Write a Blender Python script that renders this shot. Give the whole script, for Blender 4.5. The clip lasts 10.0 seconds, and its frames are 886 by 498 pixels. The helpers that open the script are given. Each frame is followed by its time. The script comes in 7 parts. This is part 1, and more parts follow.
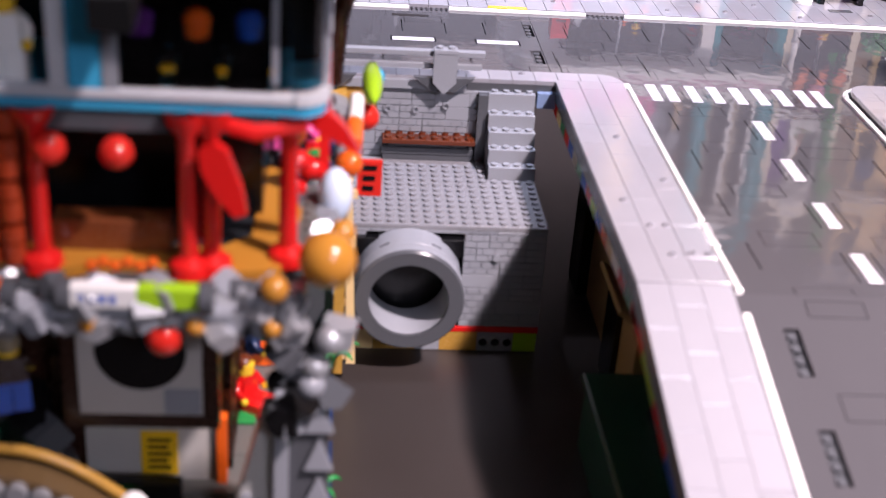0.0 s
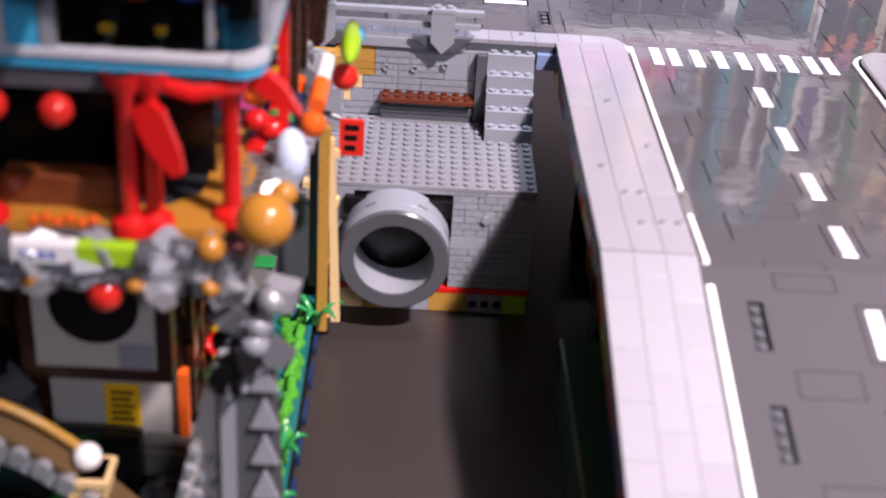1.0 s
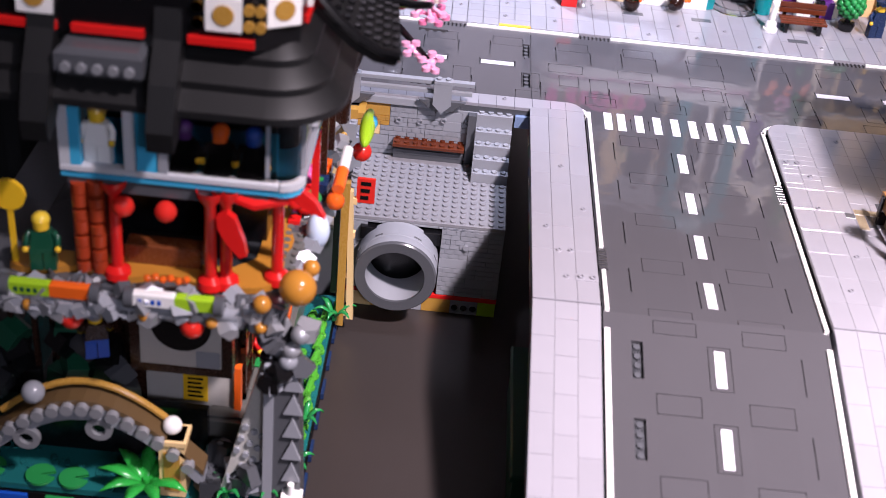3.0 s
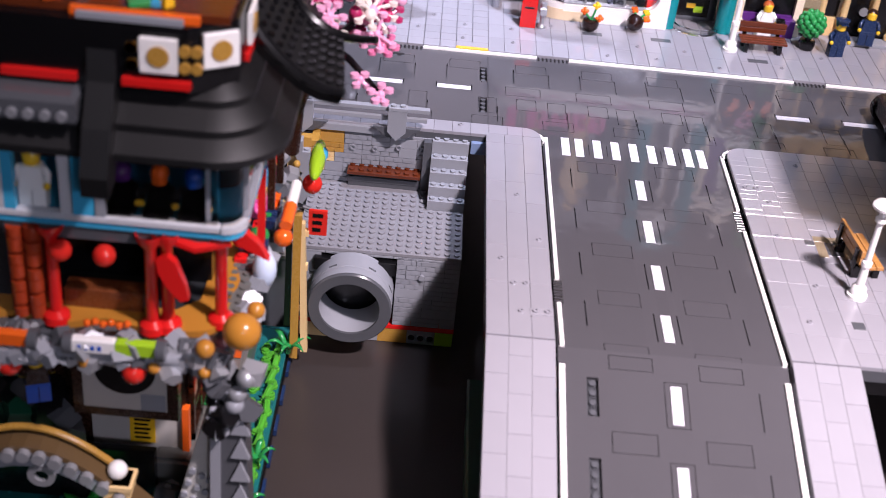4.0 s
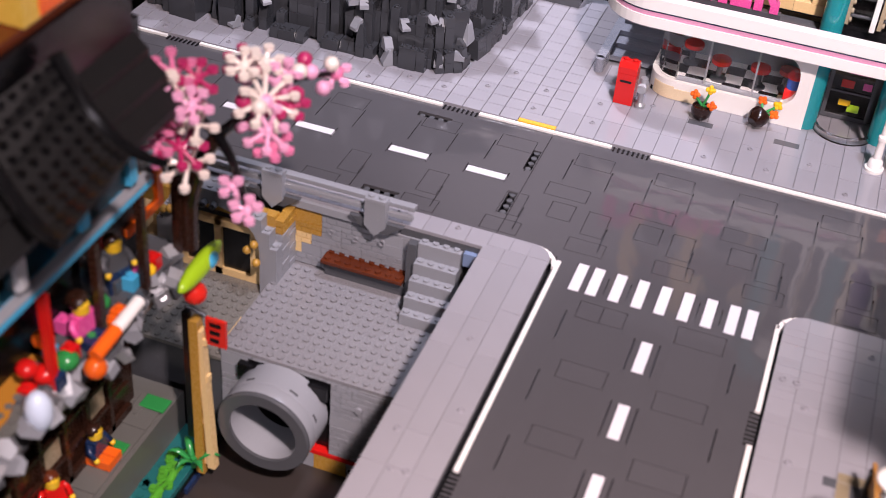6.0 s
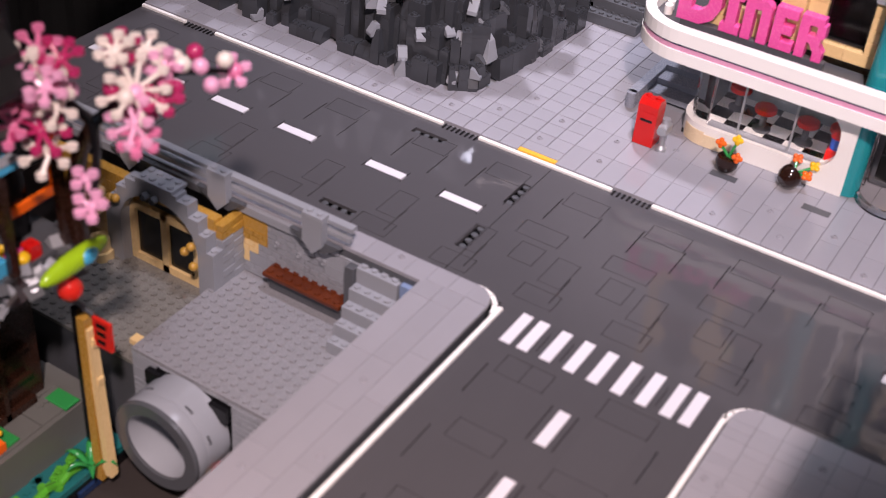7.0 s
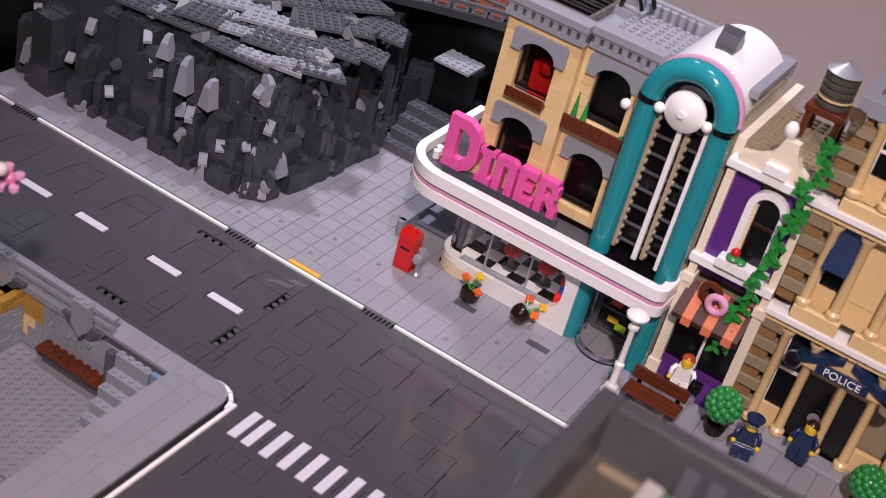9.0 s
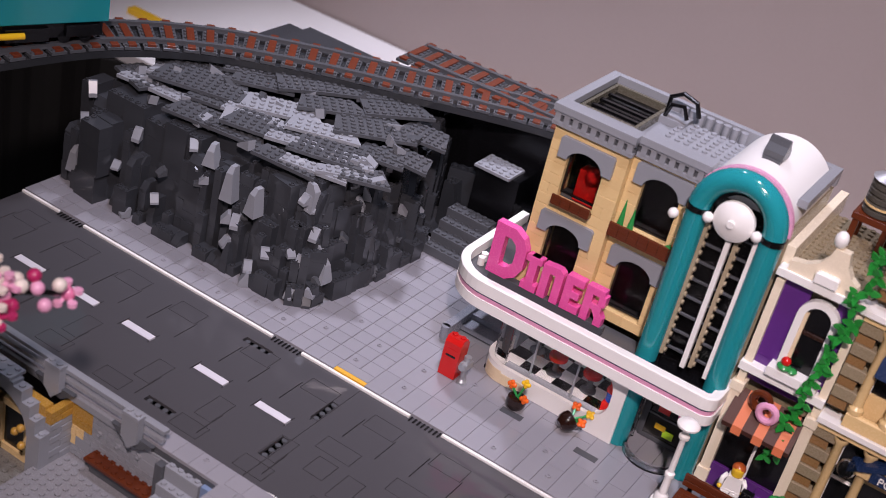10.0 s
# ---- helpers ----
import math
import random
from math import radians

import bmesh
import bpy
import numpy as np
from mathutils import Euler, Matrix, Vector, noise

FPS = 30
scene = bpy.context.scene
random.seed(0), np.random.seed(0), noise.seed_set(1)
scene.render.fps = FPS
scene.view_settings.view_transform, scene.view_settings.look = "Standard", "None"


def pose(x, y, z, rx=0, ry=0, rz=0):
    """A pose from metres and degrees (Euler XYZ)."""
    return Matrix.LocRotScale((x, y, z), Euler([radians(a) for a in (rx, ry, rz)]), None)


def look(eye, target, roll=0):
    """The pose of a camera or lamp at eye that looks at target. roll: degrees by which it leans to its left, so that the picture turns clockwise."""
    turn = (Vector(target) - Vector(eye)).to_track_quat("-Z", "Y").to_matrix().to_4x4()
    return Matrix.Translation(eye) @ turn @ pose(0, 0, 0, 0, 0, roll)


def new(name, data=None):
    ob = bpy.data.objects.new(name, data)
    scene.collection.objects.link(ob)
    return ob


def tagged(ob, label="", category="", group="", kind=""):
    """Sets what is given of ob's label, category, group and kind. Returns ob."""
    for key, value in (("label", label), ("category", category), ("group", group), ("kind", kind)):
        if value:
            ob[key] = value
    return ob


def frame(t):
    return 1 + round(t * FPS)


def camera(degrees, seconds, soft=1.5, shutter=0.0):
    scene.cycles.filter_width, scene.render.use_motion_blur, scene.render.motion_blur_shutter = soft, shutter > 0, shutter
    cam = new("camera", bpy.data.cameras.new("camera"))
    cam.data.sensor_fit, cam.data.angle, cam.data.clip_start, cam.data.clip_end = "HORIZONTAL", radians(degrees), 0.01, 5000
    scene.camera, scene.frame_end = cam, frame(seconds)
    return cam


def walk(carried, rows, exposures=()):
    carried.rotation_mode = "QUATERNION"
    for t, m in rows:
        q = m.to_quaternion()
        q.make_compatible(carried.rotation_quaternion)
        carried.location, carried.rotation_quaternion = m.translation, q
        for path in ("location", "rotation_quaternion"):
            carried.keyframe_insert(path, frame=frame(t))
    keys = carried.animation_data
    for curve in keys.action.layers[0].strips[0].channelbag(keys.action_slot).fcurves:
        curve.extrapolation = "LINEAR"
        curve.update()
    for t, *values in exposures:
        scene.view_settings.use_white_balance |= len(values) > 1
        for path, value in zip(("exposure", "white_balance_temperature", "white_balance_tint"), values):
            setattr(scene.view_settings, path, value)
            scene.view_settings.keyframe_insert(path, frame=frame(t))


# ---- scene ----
cam = camera(37.6, 10.0, soft=0.9)
PATH = [
    (0, (-0.282, -0.845, 0.306), (-0.108, 0.928, -0.604), 4.3),
    (0.5, (-0.254, -0.835, 0.302), (-0.142, 0.929, -0.634), 3.8),
    (1, (-0.227, -0.844, 0.313), (-0.165, 0.899, -0.666), 4.1),
    (1.5, (-0.222, -0.892, 0.372), (-0.155, 0.805, -0.685), 6.1),
    (2, (-0.223, -0.962, 0.461), (-0.169, 0.703, -0.645), 6.6),
    (3.5, (-0.195, -1.034, 0.535), (-0.186, 0.632, -0.572), 6.0),
    (4, (-0.189, -1.001, 0.541), (-0.135, 0.668, -0.559), 6.3),
    (4.5, (-0.139, -0.953, 0.552), (-0.144, 0.73, -0.529), 6.8),
    (5, (-0.059, -0.878, 0.56), (-0.213, 0.793, -0.529), 7.0),
    (6.3, (0.106, -0.667, 0.54), (-0.474, 0.811, -0.676), 4.5),
    (6.5, (0.147, -0.637, 0.528), (-0.523, 0.812, -0.676), 4.2),
    (7, (0.197, -0.566, 0.522), (-0.579, 0.831, -0.68), 5.3),
    (7.5, (0.245, -0.534, 0.533), (-0.576, 0.82, -0.689), 7.2),
    (8, (0.296, -0.541, 0.572), (-0.487, 0.819, -0.668), 9.7),
    (8.5, (0.327, -0.567, 0.608), (-0.388, 0.845, -0.615), 12.0),
    (9, (0.312, -0.582, 0.638), (-0.367, 0.943, -0.464), 15.0),
    (9.5, (0.297, -0.586, 0.647), (-0.424, 0.989, -0.353), 14.7),
    (10, (0.282, -0.591, 0.648), (-0.471, 0.97, -0.35), 13.9),
]
EXPOSURE = [(0, 0.97, 6300, 30), (2, 0.92, 6150, 30), (3.5, 0.74, 6100, 30), (5, 0.36, 6250, 31), (6.5, 0.25, 6850, 31), (8, -0.2, 6750, 33), (10, -0.36, 6600, 31)]
walk(cam, [(t, look(eye, target, roll)) for t, eye, target, roll in PATH], EXPOSURE)
cam.data.dof.use_dof, cam.data.dof.focus_distance, cam.data.dof.aperture_fstop = True, 1.15, 8.0

# ---- light ----
world = bpy.data.worlds.new("room_dark")
world.use_nodes = True
world.node_tree.nodes["Background"].inputs[0].default_value = (0.55, 0.6, 0.7, 1)
world.node_tree.nodes["Background"].inputs[1].default_value = 0.004
scene.world = world


def lamp(name, eye, target, size, power, colour, size_y=None):
    data = bpy.data.lights.new(name, "AREA")
    data.shape, data.size, data.energy, data.color = "RECTANGLE", size, power, colour
    data.size_y = size_y or size
    ob = new(name, data)
    ob.matrix_world = look(eye, target)
    return ob


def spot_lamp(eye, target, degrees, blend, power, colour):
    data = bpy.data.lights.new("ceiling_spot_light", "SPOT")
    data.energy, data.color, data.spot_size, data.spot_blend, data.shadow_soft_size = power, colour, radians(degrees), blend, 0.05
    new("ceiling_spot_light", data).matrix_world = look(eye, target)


# added spot, only brightens the ramp; no known fixture there
spot_lamp((0.36, -0.8, 1.14), (0.08, -0.52, 0), 44, 1.0, 62, (1.0, 0.9, 0.83))
spot_lamp((0.2, -0.02, 1.45), (-0.17, 0.29, 0), 40, 0.85, 50, (0.74, 0.86, 1.0))
# added spot, only lifts the white table, rock top and track
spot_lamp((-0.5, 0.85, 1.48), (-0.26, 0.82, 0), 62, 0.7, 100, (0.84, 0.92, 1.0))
spot_lamp((0.54, -1.02, 1.5), (0.25, 0.2, 0), 74, 1.0, 155, (1.0, 0.92, 0.86))
lamp("window_daylight", (0.62, -2.55, 1.3), (-0.1, 0, -0.1), 0.4, 8, (0.86, 0.92, 1.0), 0.3)

# ---- tools ----
S = 0.008   # one stud of the toy bricks, in metres
PLATE, BRICK = 0.4, 1.2
rnd = random.Random(7)


class Shape:
    """Collects the faces of one mesh, in studs."""

    def __init__(self, m=None):
        self.v, self.f, self.smooth, self.m = [], [], [], m

    def add(self, verts, faces, smooth=False):
        n = len(self.v)
        if self.m is not None:
            verts = [tuple(self.m @ Vector(p)) for p in verts]
        self.v += verts
        self.f += [tuple(i + n for i in f) for f in faces]
        self.smooth += [smooth] * len(faces) if isinstance(smooth, bool) else smooth
        return self

    def box(self, x0, y0, z0, x1, y1, z1, c=0.03):
        c = min(c, (x1 - x0) * 0.3, (y1 - y0) * 0.3, (z1 - z0) * 0.3)
        v = []
        for z, i in ((z0, 0), (z0 + c, c), (z1 - c, c), (z1, 0)):
            k = c - i
            v += [(x0 + k, y0 + k, z), (x1 - k, y0 + k, z), (x1 - k, y1 - k, z), (x0 + k, y1 - k, z)]
        f = [(3, 2, 1, 0), (12, 13, 14, 15)]
        for r in (0, 4, 8):
            for j in range(4):
                f.append((r + j, r + (j + 1) % 4, r + 4 + (j + 1) % 4, r + 4 + j))
        return self.add(v, f)

    def lathe(self, profile, n=16, at=(0, 0, 0), axis="z", a0=0.0, a1=360.0, sharp=True):
        """profile: (radius, height) pairs, turned round an axis."""
        full = a1 - a0 >= 360
        k = n if full else n + 1
        put = {"z": lambda a, b, h: (at[0] + a, at[1] + b, at[2] + h), "y": lambda a, b, h: (at[0] + a, at[1] + h, at[2] + b),
               "x": lambda a, b, h: (at[0] + h, at[1] + a, at[2] + b)}[axis]
        rows = []
        for i in range(len(profile) - 1):
            rows += [(profile[i], profile[i + 1])]
        for (r0, h0), (r1, h1) in rows:
            v, f = [], []
            for j in range(k):
                a = radians(a0 + (a1 - a0) * j / n)
                v += [put(r0 * math.cos(a), r0 * math.sin(a), h0), put(r1 * math.cos(a), r1 * math.sin(a), h1)]
            for j in range(n):
                p, q = 2 * j, 2 * ((j + 1) % k)
                f.append((p, q, q + 1, p + 1))
            self.add(v, f, h0 != h1)
        return self

    def cyl(self, x, y, z, r, h, n=12, axis="z", r2=None):
        r2 = r if r2 is None else r2
        return self.lathe([(0.001, 0), (r, 0), (r2, h), (0.001, h)], n, (x, y, z), axis)

    def ball(self, x, y, z, r, n=12, rings=8, sz=1.0):
        v, f = [], []
        for i in range(rings + 1):
            a = math.pi * i / rings
            for j in range(n):
                b = 2 * math.pi * j / n
                v.append((x + r * math.sin(a) * math.cos(b), y + r * math.sin(a) * math.sin(b), z + sz * r * math.cos(a)))
        for i in range(rings):
            for j in range(n):
                f.append((i * n + j, (i + 1) * n + j, (i + 1) * n + (j + 1) % n, i * n + (j + 1) % n))
        return self.add(v, f, True)

    def stud(self, x, y, z):
        return self.cyl(x, y, z, 0.3, 0.2, 10)

    def studs(self, x0, y0, x1, y1, z, skip=None):
        """One stud on every square of the field."""
        for i in range(int(round(x1 - x0))):
            for j in range(int(round(y1 - y0))):
                if not skip or not skip(x0 + i + 0.5, y0 + j + 0.5):
                    self.stud(x0 + i + 0.5, y0 + j + 0.5, z)
        return self

    def brick(self, x0, y0, z0, x1, y1, z1):
        """A studded brick or plate; studs on top."""
        return self.box(x0, y0, z0, x1, y1, z1).studs(x0, y0, x1, y1, z1)

    def prism(self, poly, a0, a1, axis="y"):
        """A flat outline drawn out along an axis. For y the outline is (x, z), for x (y, z), for z (x, y)."""
        put = {"y": lambda p, a: (p[0], a, p[1]), "x": lambda p, a: (a, p[0], p[1]), "z": lambda p, a: (p[0], p[1], a)}[axis]
        n = len(poly)
        v = [put(p, a0) for p in poly] + [put(p, a1) for p in poly]
        f = [tuple(range(n)), tuple(range(2 * n - 1, n - 1, -1))] + [(i, (i + 1) % n, n + (i + 1) % n, n + i) for i in range(n)]
        return self.add(v, f)

    def tube(self, path, r, n=8, r1=None):
        """A round bar along a line of points."""
        pts = [Vector(p) for p in path]
        v, f = [], []
        for i, p in enumerate(pts):
            d = (pts[min(i + 1, len(pts) - 1)] - pts[max(i - 1, 0)]).normalized()
            s = d.cross(Vector((0.13, 0.31, 0.94)))
            s = s.normalized() if s.length > 1e-3 else Vector((1, 0, 0))
            u = d.cross(s)
            rr = r if r1 is None else r + (r1 - r) * i / (len(pts) - 1)
            v += [tuple(p + rr * (math.cos(2 * math.pi * j / n) * s + math.sin(2 * math.pi * j / n) * u)) for j in range(n)]
        for i in range(len(pts) - 1):
            f += [(i * n + j, i * n + (j + 1) % n, (i + 1) * n + (j + 1) % n, (i + 1) * n + j) for j in range(n)]
        k = len(f)
        f += [tuple(range(n - 1, -1, -1)), tuple(range((len(pts) - 1) * n, len(pts) * n))]
        return self.add(v, f, [True] * k + [False] * 2)

    def data(self, name, material):
        me = bpy.data.meshes.new(name)
        me.from_pydata([(x * S, y * S, z * S) for x, y, z in self.v], [], self.f)
        me.polygons.foreach_set("use_smooth", self.smooth)
        bm = bmesh.new()
        bm.from_mesh(me)
        bmesh.ops.remove_doubles(bm, verts=bm.verts, dist=2e-6)
        bmesh.ops.recalc_face_normals(bm, faces=bm.faces)
        bm.to_mesh(me)
        bm.free()
        if any(self.smooth):
            me.set_sharp_from_angle(angle=radians(38))
        me.materials.append(material)
        return me


def part(name, shape, material, parent=None, label=""):
    """Links a shape as one mesh object, under a thing or a part."""
    ob = new(name, shape.data(name, material))
    ob.parent = parent
    return tagged(ob, label)


def thing(name, label, category, x=0, y=0, z=0, turn=0, group="", kind=""):
    """An Empty at a thing's base, in studs; its parts are drawn from there."""
    ob = new(name)
    ob.empty_display_size = 0.01
    ob.matrix_world = pose(x * S, y * S, z * S, 0, 0, turn)
    return tagged(ob, label, category, group, kind)


def solid(name, shape, material, label, category, group="", kind=""):
    return tagged(part(name, shape, material), label, category, group, kind)


PIECES = {}


def piece(name, key, make, material, parent, x, y, z, turn=0, tilt=0.0):
    """One of many alike pieces; alike ones share their mesh."""
    k = (name, key, material.name)
    if k not in PIECES:
        PIECES[k] = make().data(name, material)
    ob = new(name, PIECES[k])
    ob.parent = parent
    ob.matrix_local = pose(x * S, y * S, z * S, rnd.uniform(-tilt, tilt), rnd.uniform(-tilt, tilt), turn)
    return ob


def tile(parent, material, x0, y0, x1, y1, z, h=0.4, gap=0.018, tilt=0.12, name="tile", c=0.027):
    w, l = round(x1 - x0 - 2 * gap, 3), round(y1 - y0 - 2 * gap, 3)
    return piece(name, (w, l, h, c), lambda: Shape().box(-w / 2, -l / 2, -h, w / 2, l / 2, 0, c), material, parent, (x0 + x1) / 2, (y0 + y1) / 2, z, 0, tilt)


# ---- materials ----
def srgb(h):
    c = [int(h[i:i + 2], 16) / 255 for i in (0, 2, 4)]
    return tuple(x / 12.92 if x <= 0.04045 else ((x + 0.055) / 1.055) ** 2.4 for x in c)


def plastic(name, colour, rough=0.2, clear=0.0, var=0.08, bump=0.015, wave=0.0, metal=0.0, ior=1.5, dust=0.0, scale=1.0):
    """Moulded plastic: slight mould marks, handling wear in the gloss, shades that differ from piece to piece."""
    mat = bpy.data.materials.new(name)
    mat.use_nodes = True
    t = mat.node_tree
    n, link = t.nodes, t.links
    b = n["Principled BSDF"]
    c = srgb(colour) if isinstance(colour, str) else colour
    co = n.new("ShaderNodeTexCoord")

    def noise_node(s, detail):
        x = n.new("ShaderNodeTexNoise")
        x.inputs["Scale"].default_value, x.inputs["Detail"].default_value = s * scale, detail
        link.new(co.outputs["Object"], x.inputs["Vector"])
        return x

    big, fine = noise_node(38, 3), noise_node(900, 4)
    info = n.new("ShaderNodeObjectInfo")
    geo = n.new("ShaderNodeNewGeometry")
    mix = n.new("ShaderNodeMath")
    mix.operation = "ADD"
    link.new(info.outputs["Random"], mix.inputs[0])
    link.new(geo.outputs["Random Per Island"], mix.inputs[1])
    add = n.new("ShaderNodeMath")
    add.operation = "ADD"
    link.new(mix.outputs[0], add.inputs[0])
    link.new(big.outputs[0], add.inputs[1])
    rng = n.new("ShaderNodeMapRange")
    rng.inputs["From Min"].default_value, rng.inputs["From Max"].default_value = 0.3, 2.2
    rng.inputs["To Min"].default_value, rng.inputs["To Max"].default_value = 1 - var, 1 + var
    link.new(add.outputs[0], rng.inputs["Value"])
    hsv = n.new("ShaderNodeHueSaturation")
    hsv.inputs["Color"].default_value = (*c, 1)
    link.new(rng.outputs[0], hsv.inputs["Value"])
    link.new(hsv.outputs[0], b.inputs["Base Color"])
    rr = n.new("ShaderNodeMapRange")
    rr.inputs["To Min"].default_value, rr.inputs["To Max"].default_value = rough * 0.7, min(1, rough * 1.4 + 0.02)
    link.new(fine.outputs[0], rr.inputs["Value"])
    link.new(rr.outputs[0], b.inputs["Roughness"])
    b.inputs["IOR"].default_value = ior
    b.inputs["Metallic"].default_value = metal
    if clear:
        b.inputs["Transmission Weight"].default_value = clear
    bp = n.new("ShaderNodeBump")
    bp.inputs["Strength"].default_value, bp.inputs["Distance"].default_value = bump, 0.0004
    link.new(fine.outputs[0], bp.inputs["Height"])
    if wave:
        sw = noise_node(60, 1)
        b2 = n.new("ShaderNodeBump")
        b2.inputs["Strength"].default_value, b2.inputs["Distance"].default_value = wave, 0.001
        link.new(sw.outputs[0], b2.inputs["Height"])
        link.new(b2.outputs[0], bp.inputs["Normal"])
    link.new(bp.outputs[0], b.inputs["Normal"])
    return mat


GREY = plastic("light_grey_plastic", "8D9096", 0.22)
PAVE = plastic("pavement_grey_plastic", "8F8E94", 0.11, wave=0.14, var=0.07)
DARK = plastic("dark_grey_plastic", "4F5155", 0.22)
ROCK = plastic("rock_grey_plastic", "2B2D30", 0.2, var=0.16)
ROAD = plastic("road_grey_plastic", "4B4A4D", 0.05, wave=0.22, var=0.06, bump=0.02)
ROOFB = plastic("matte_black_plastic", "0E0E0F", 0.48, var=0.2)
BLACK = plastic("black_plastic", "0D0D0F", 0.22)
WHITE = plastic("white_plastic", "F0EEEA", 0.2, var=0.03)
TERR = plastic("terrace_grey_plastic", "828286", 0.24)
# grey darkened so that the shade around the quay sits in its colour
QUAY = plastic("shaded_grey_plastic", "62625E", 0.3)
LINE = plastic("road_line_white_plastic", "D4D2D8", 0.2, var=0.03)
TAN = plastic("tan_plastic", "DFBF88", 0.24)
AMBER = plastic("amber_gold_plastic", "B57A2C", 0.18)
GOLD = plastic("dark_tan_plastic", "AE8338", 0.25)
QUAYT = plastic("greyish_tan_plastic", "A3947A", 0.25)
PTAN = plastic("pale_tan_plastic", "E2CDAA", 0.24)
DTAN = plastic("brownish_tan_plastic", "8F8168", 0.25)
BROWN = plastic("reddish_brown_plastic", "5E2A14", 0.22)
DBROWN = plastic("dark_brown_plastic", "2E1A12", 0.24)
RED = plastic("red_plastic", "D2201A", 0.18)
TEAL = plastic("teal_plastic", "008A92", 0.1, var=0.05)
PINK = plastic("bright_pink_plastic", "E7599F", 0.24)
LPINK = plastic("light_pink_plastic", "E4A3C2", 0.24)
PURPLE = plastic("purple_plastic", "5B2A7A", 0.22)
GREEN = plastic("green_plastic", "1E8A45", 0.22)
DGREEN = plastic("dark_green_plastic", "0F4A35", 0.3)
LIME = plastic("lime_plastic", "9CC820", 0.2)
ORANGE = plastic("orange_plastic", "F0661A", 0.2)
YELLOW = plastic("yellow_plastic", "F2C021", 0.2)
BLUE = plastic("blue_plastic", "1B52B8", 0.2)
NAVY = plastic("dark_blue_plastic", "1B2E50", 0.24)
AZURE = plastic("azure_plastic", "3AA8D0", 0.2)
SILVER = plastic("silver_plastic", "A8AAAE", 0.38, metal=0.5)
SAND = plastic("sand_green_plastic", "507A5E", 0.3)
CLEAR = plastic("clear_plastic", (0.95, 0.96, 0.97), 0.03, clear=1.0, var=0.0, bump=0.0, ior=1.35)
SMOKE = plastic("smoked_clear_plastic", (0.4, 0.38, 0.36), 0.05, clear=1.0, var=0.0, bump=0.0, ior=1.3)
CRED = plastic("clear_red_plastic", (0.85, 0.035, 0.02), 0.06, clear=0.25, var=0.0)
CORANGE = plastic("clear_orange_plastic", (0.95, 0.16, 0.015), 0.06, clear=0.3, var=0.0)
CBLUE = plastic("clear_teal_plastic", (0.015, 0.22, 0.22), 0.04, clear=0.5, var=0.1)
CGREEN = plastic("clear_green_plastic", (0.12, 0.6, 0.05), 0.08, clear=0.5, var=0.0)
SKIN = plastic("doll_yellow_plastic", "E9BE2C", 0.22)
WALLP = plastic("painted_plaster", (0.38, 0.32, 0.307), 0.85, var=0.04, bump=0.3, scale=0.2)
CEIL = plastic("ceiling_paint", (0.42, 0.4, 0.38), 0.9, var=0.03)
TABLE = plastic("brown_table_laminate", (0.033, 0.027, 0.025), 0.3, var=0.12, bump=0.15)
WTABLE = plastic("white_table_laminate", (0.86, 0.86, 0.87), 0.4, var=0.03)
FLOORM = plastic("dark_carpet", (0.03, 0.028, 0.027), 0.95, var=0.2, bump=0.6, scale=0.4)
GAPBLACK = plastic("gap_black", (0.008, 0.0075, 0.007), 0.95, var=0.2, bump=0.4)
CARD = plastic("cardboard", (0.42, 0.25, 0.09), 0.8, var=0.1)

# ---- the room ----
solid("floor", Shape().box(-330, -340, -122, 300, 152, -120, 0), FLOORM, "dark carpeted floor of the room", "floor", kind="structure")
solid("ceiling", Shape().box(-330, -340, 194, 300, 152, 200, 0), CEIL, "plain white painted ceiling of the room", "ceiling", kind="structure")
solid("wall_north", Shape().box(-330, 141, -120, 300, 151, 194, 0), WALLP, "plain mauve-beige painted room wall", "wall", kind="structure")
solid("wall_west", Shape().box(-330, -330, -120, -320, 141, 194, 0), WALLP, "plain mauve-beige painted room wall", "wall", kind="structure")
solid("wall_east", Shape().box(290, -330, -120, 300, 141, 194, 0), WALLP, "plain mauve-beige painted room wall", "wall", kind="structure")
ws = Shape()
for b in ((-320, -120, -70, 194), (145, -120, 290, 194), (-70, -120, 145, 20), (-70, 182, 145, 194)):
    ws.box(b[0], -340, b[1], b[2], -330, b[3], 0)
solid("wall_south", ws, WALLP, "plain mauve-beige room wall with a window opening", "wall", kind="structure")
t = thing("display_table", "brown laminate display table under the toy city", "table")
part("tabletop", Shape().box(-74, -150, -20.4, 150, 90, -18.2), TABLE, t)
for x, y in ((-70, -146), (146, -146), (-70, 86), (146, 86)):
    part("leg", Shape().box(x - 3, y - 3, -120, x + 3, y + 3, -20.4), DARK, t)
t = thing("white_table", "white laminate table against the room wall", "table")
part("tabletop", Shape().box(-200, 91, -20.4, 150, 140.6, -18.2), WTABLE, t)
for x, y in ((-196, 95), (146, 95), (-196, 130), (146, 130)):
    part("leg", Shape().box(x - 3, y - 3, -120, x + 3, y + 3, -20.4), WTABLE, t)

# added folded black sheet, stands for the unlit gap below the white table
fold = [(-200 + 2.5 * k, 88.5 + 1.2 * math.sin((-200 + 2.5 * k) * 0.33) + 0.6 * math.sin((-200 + 2.5 * k) * 0.81)) for k in range(141)]
sk = Shape().add([(x, y + d, z) for x, y in fold for d, z in ((0, -119.9), (0, -19.4), (0.5, -19.4), (0.5, -119.9))],
                 [(4 * k + a, 4 * k + (a + 1) % 4, 4 * k + 4 + (a + 1) % 4, 4 * k + 4 + a) for k in range(140) for a in range(4)])
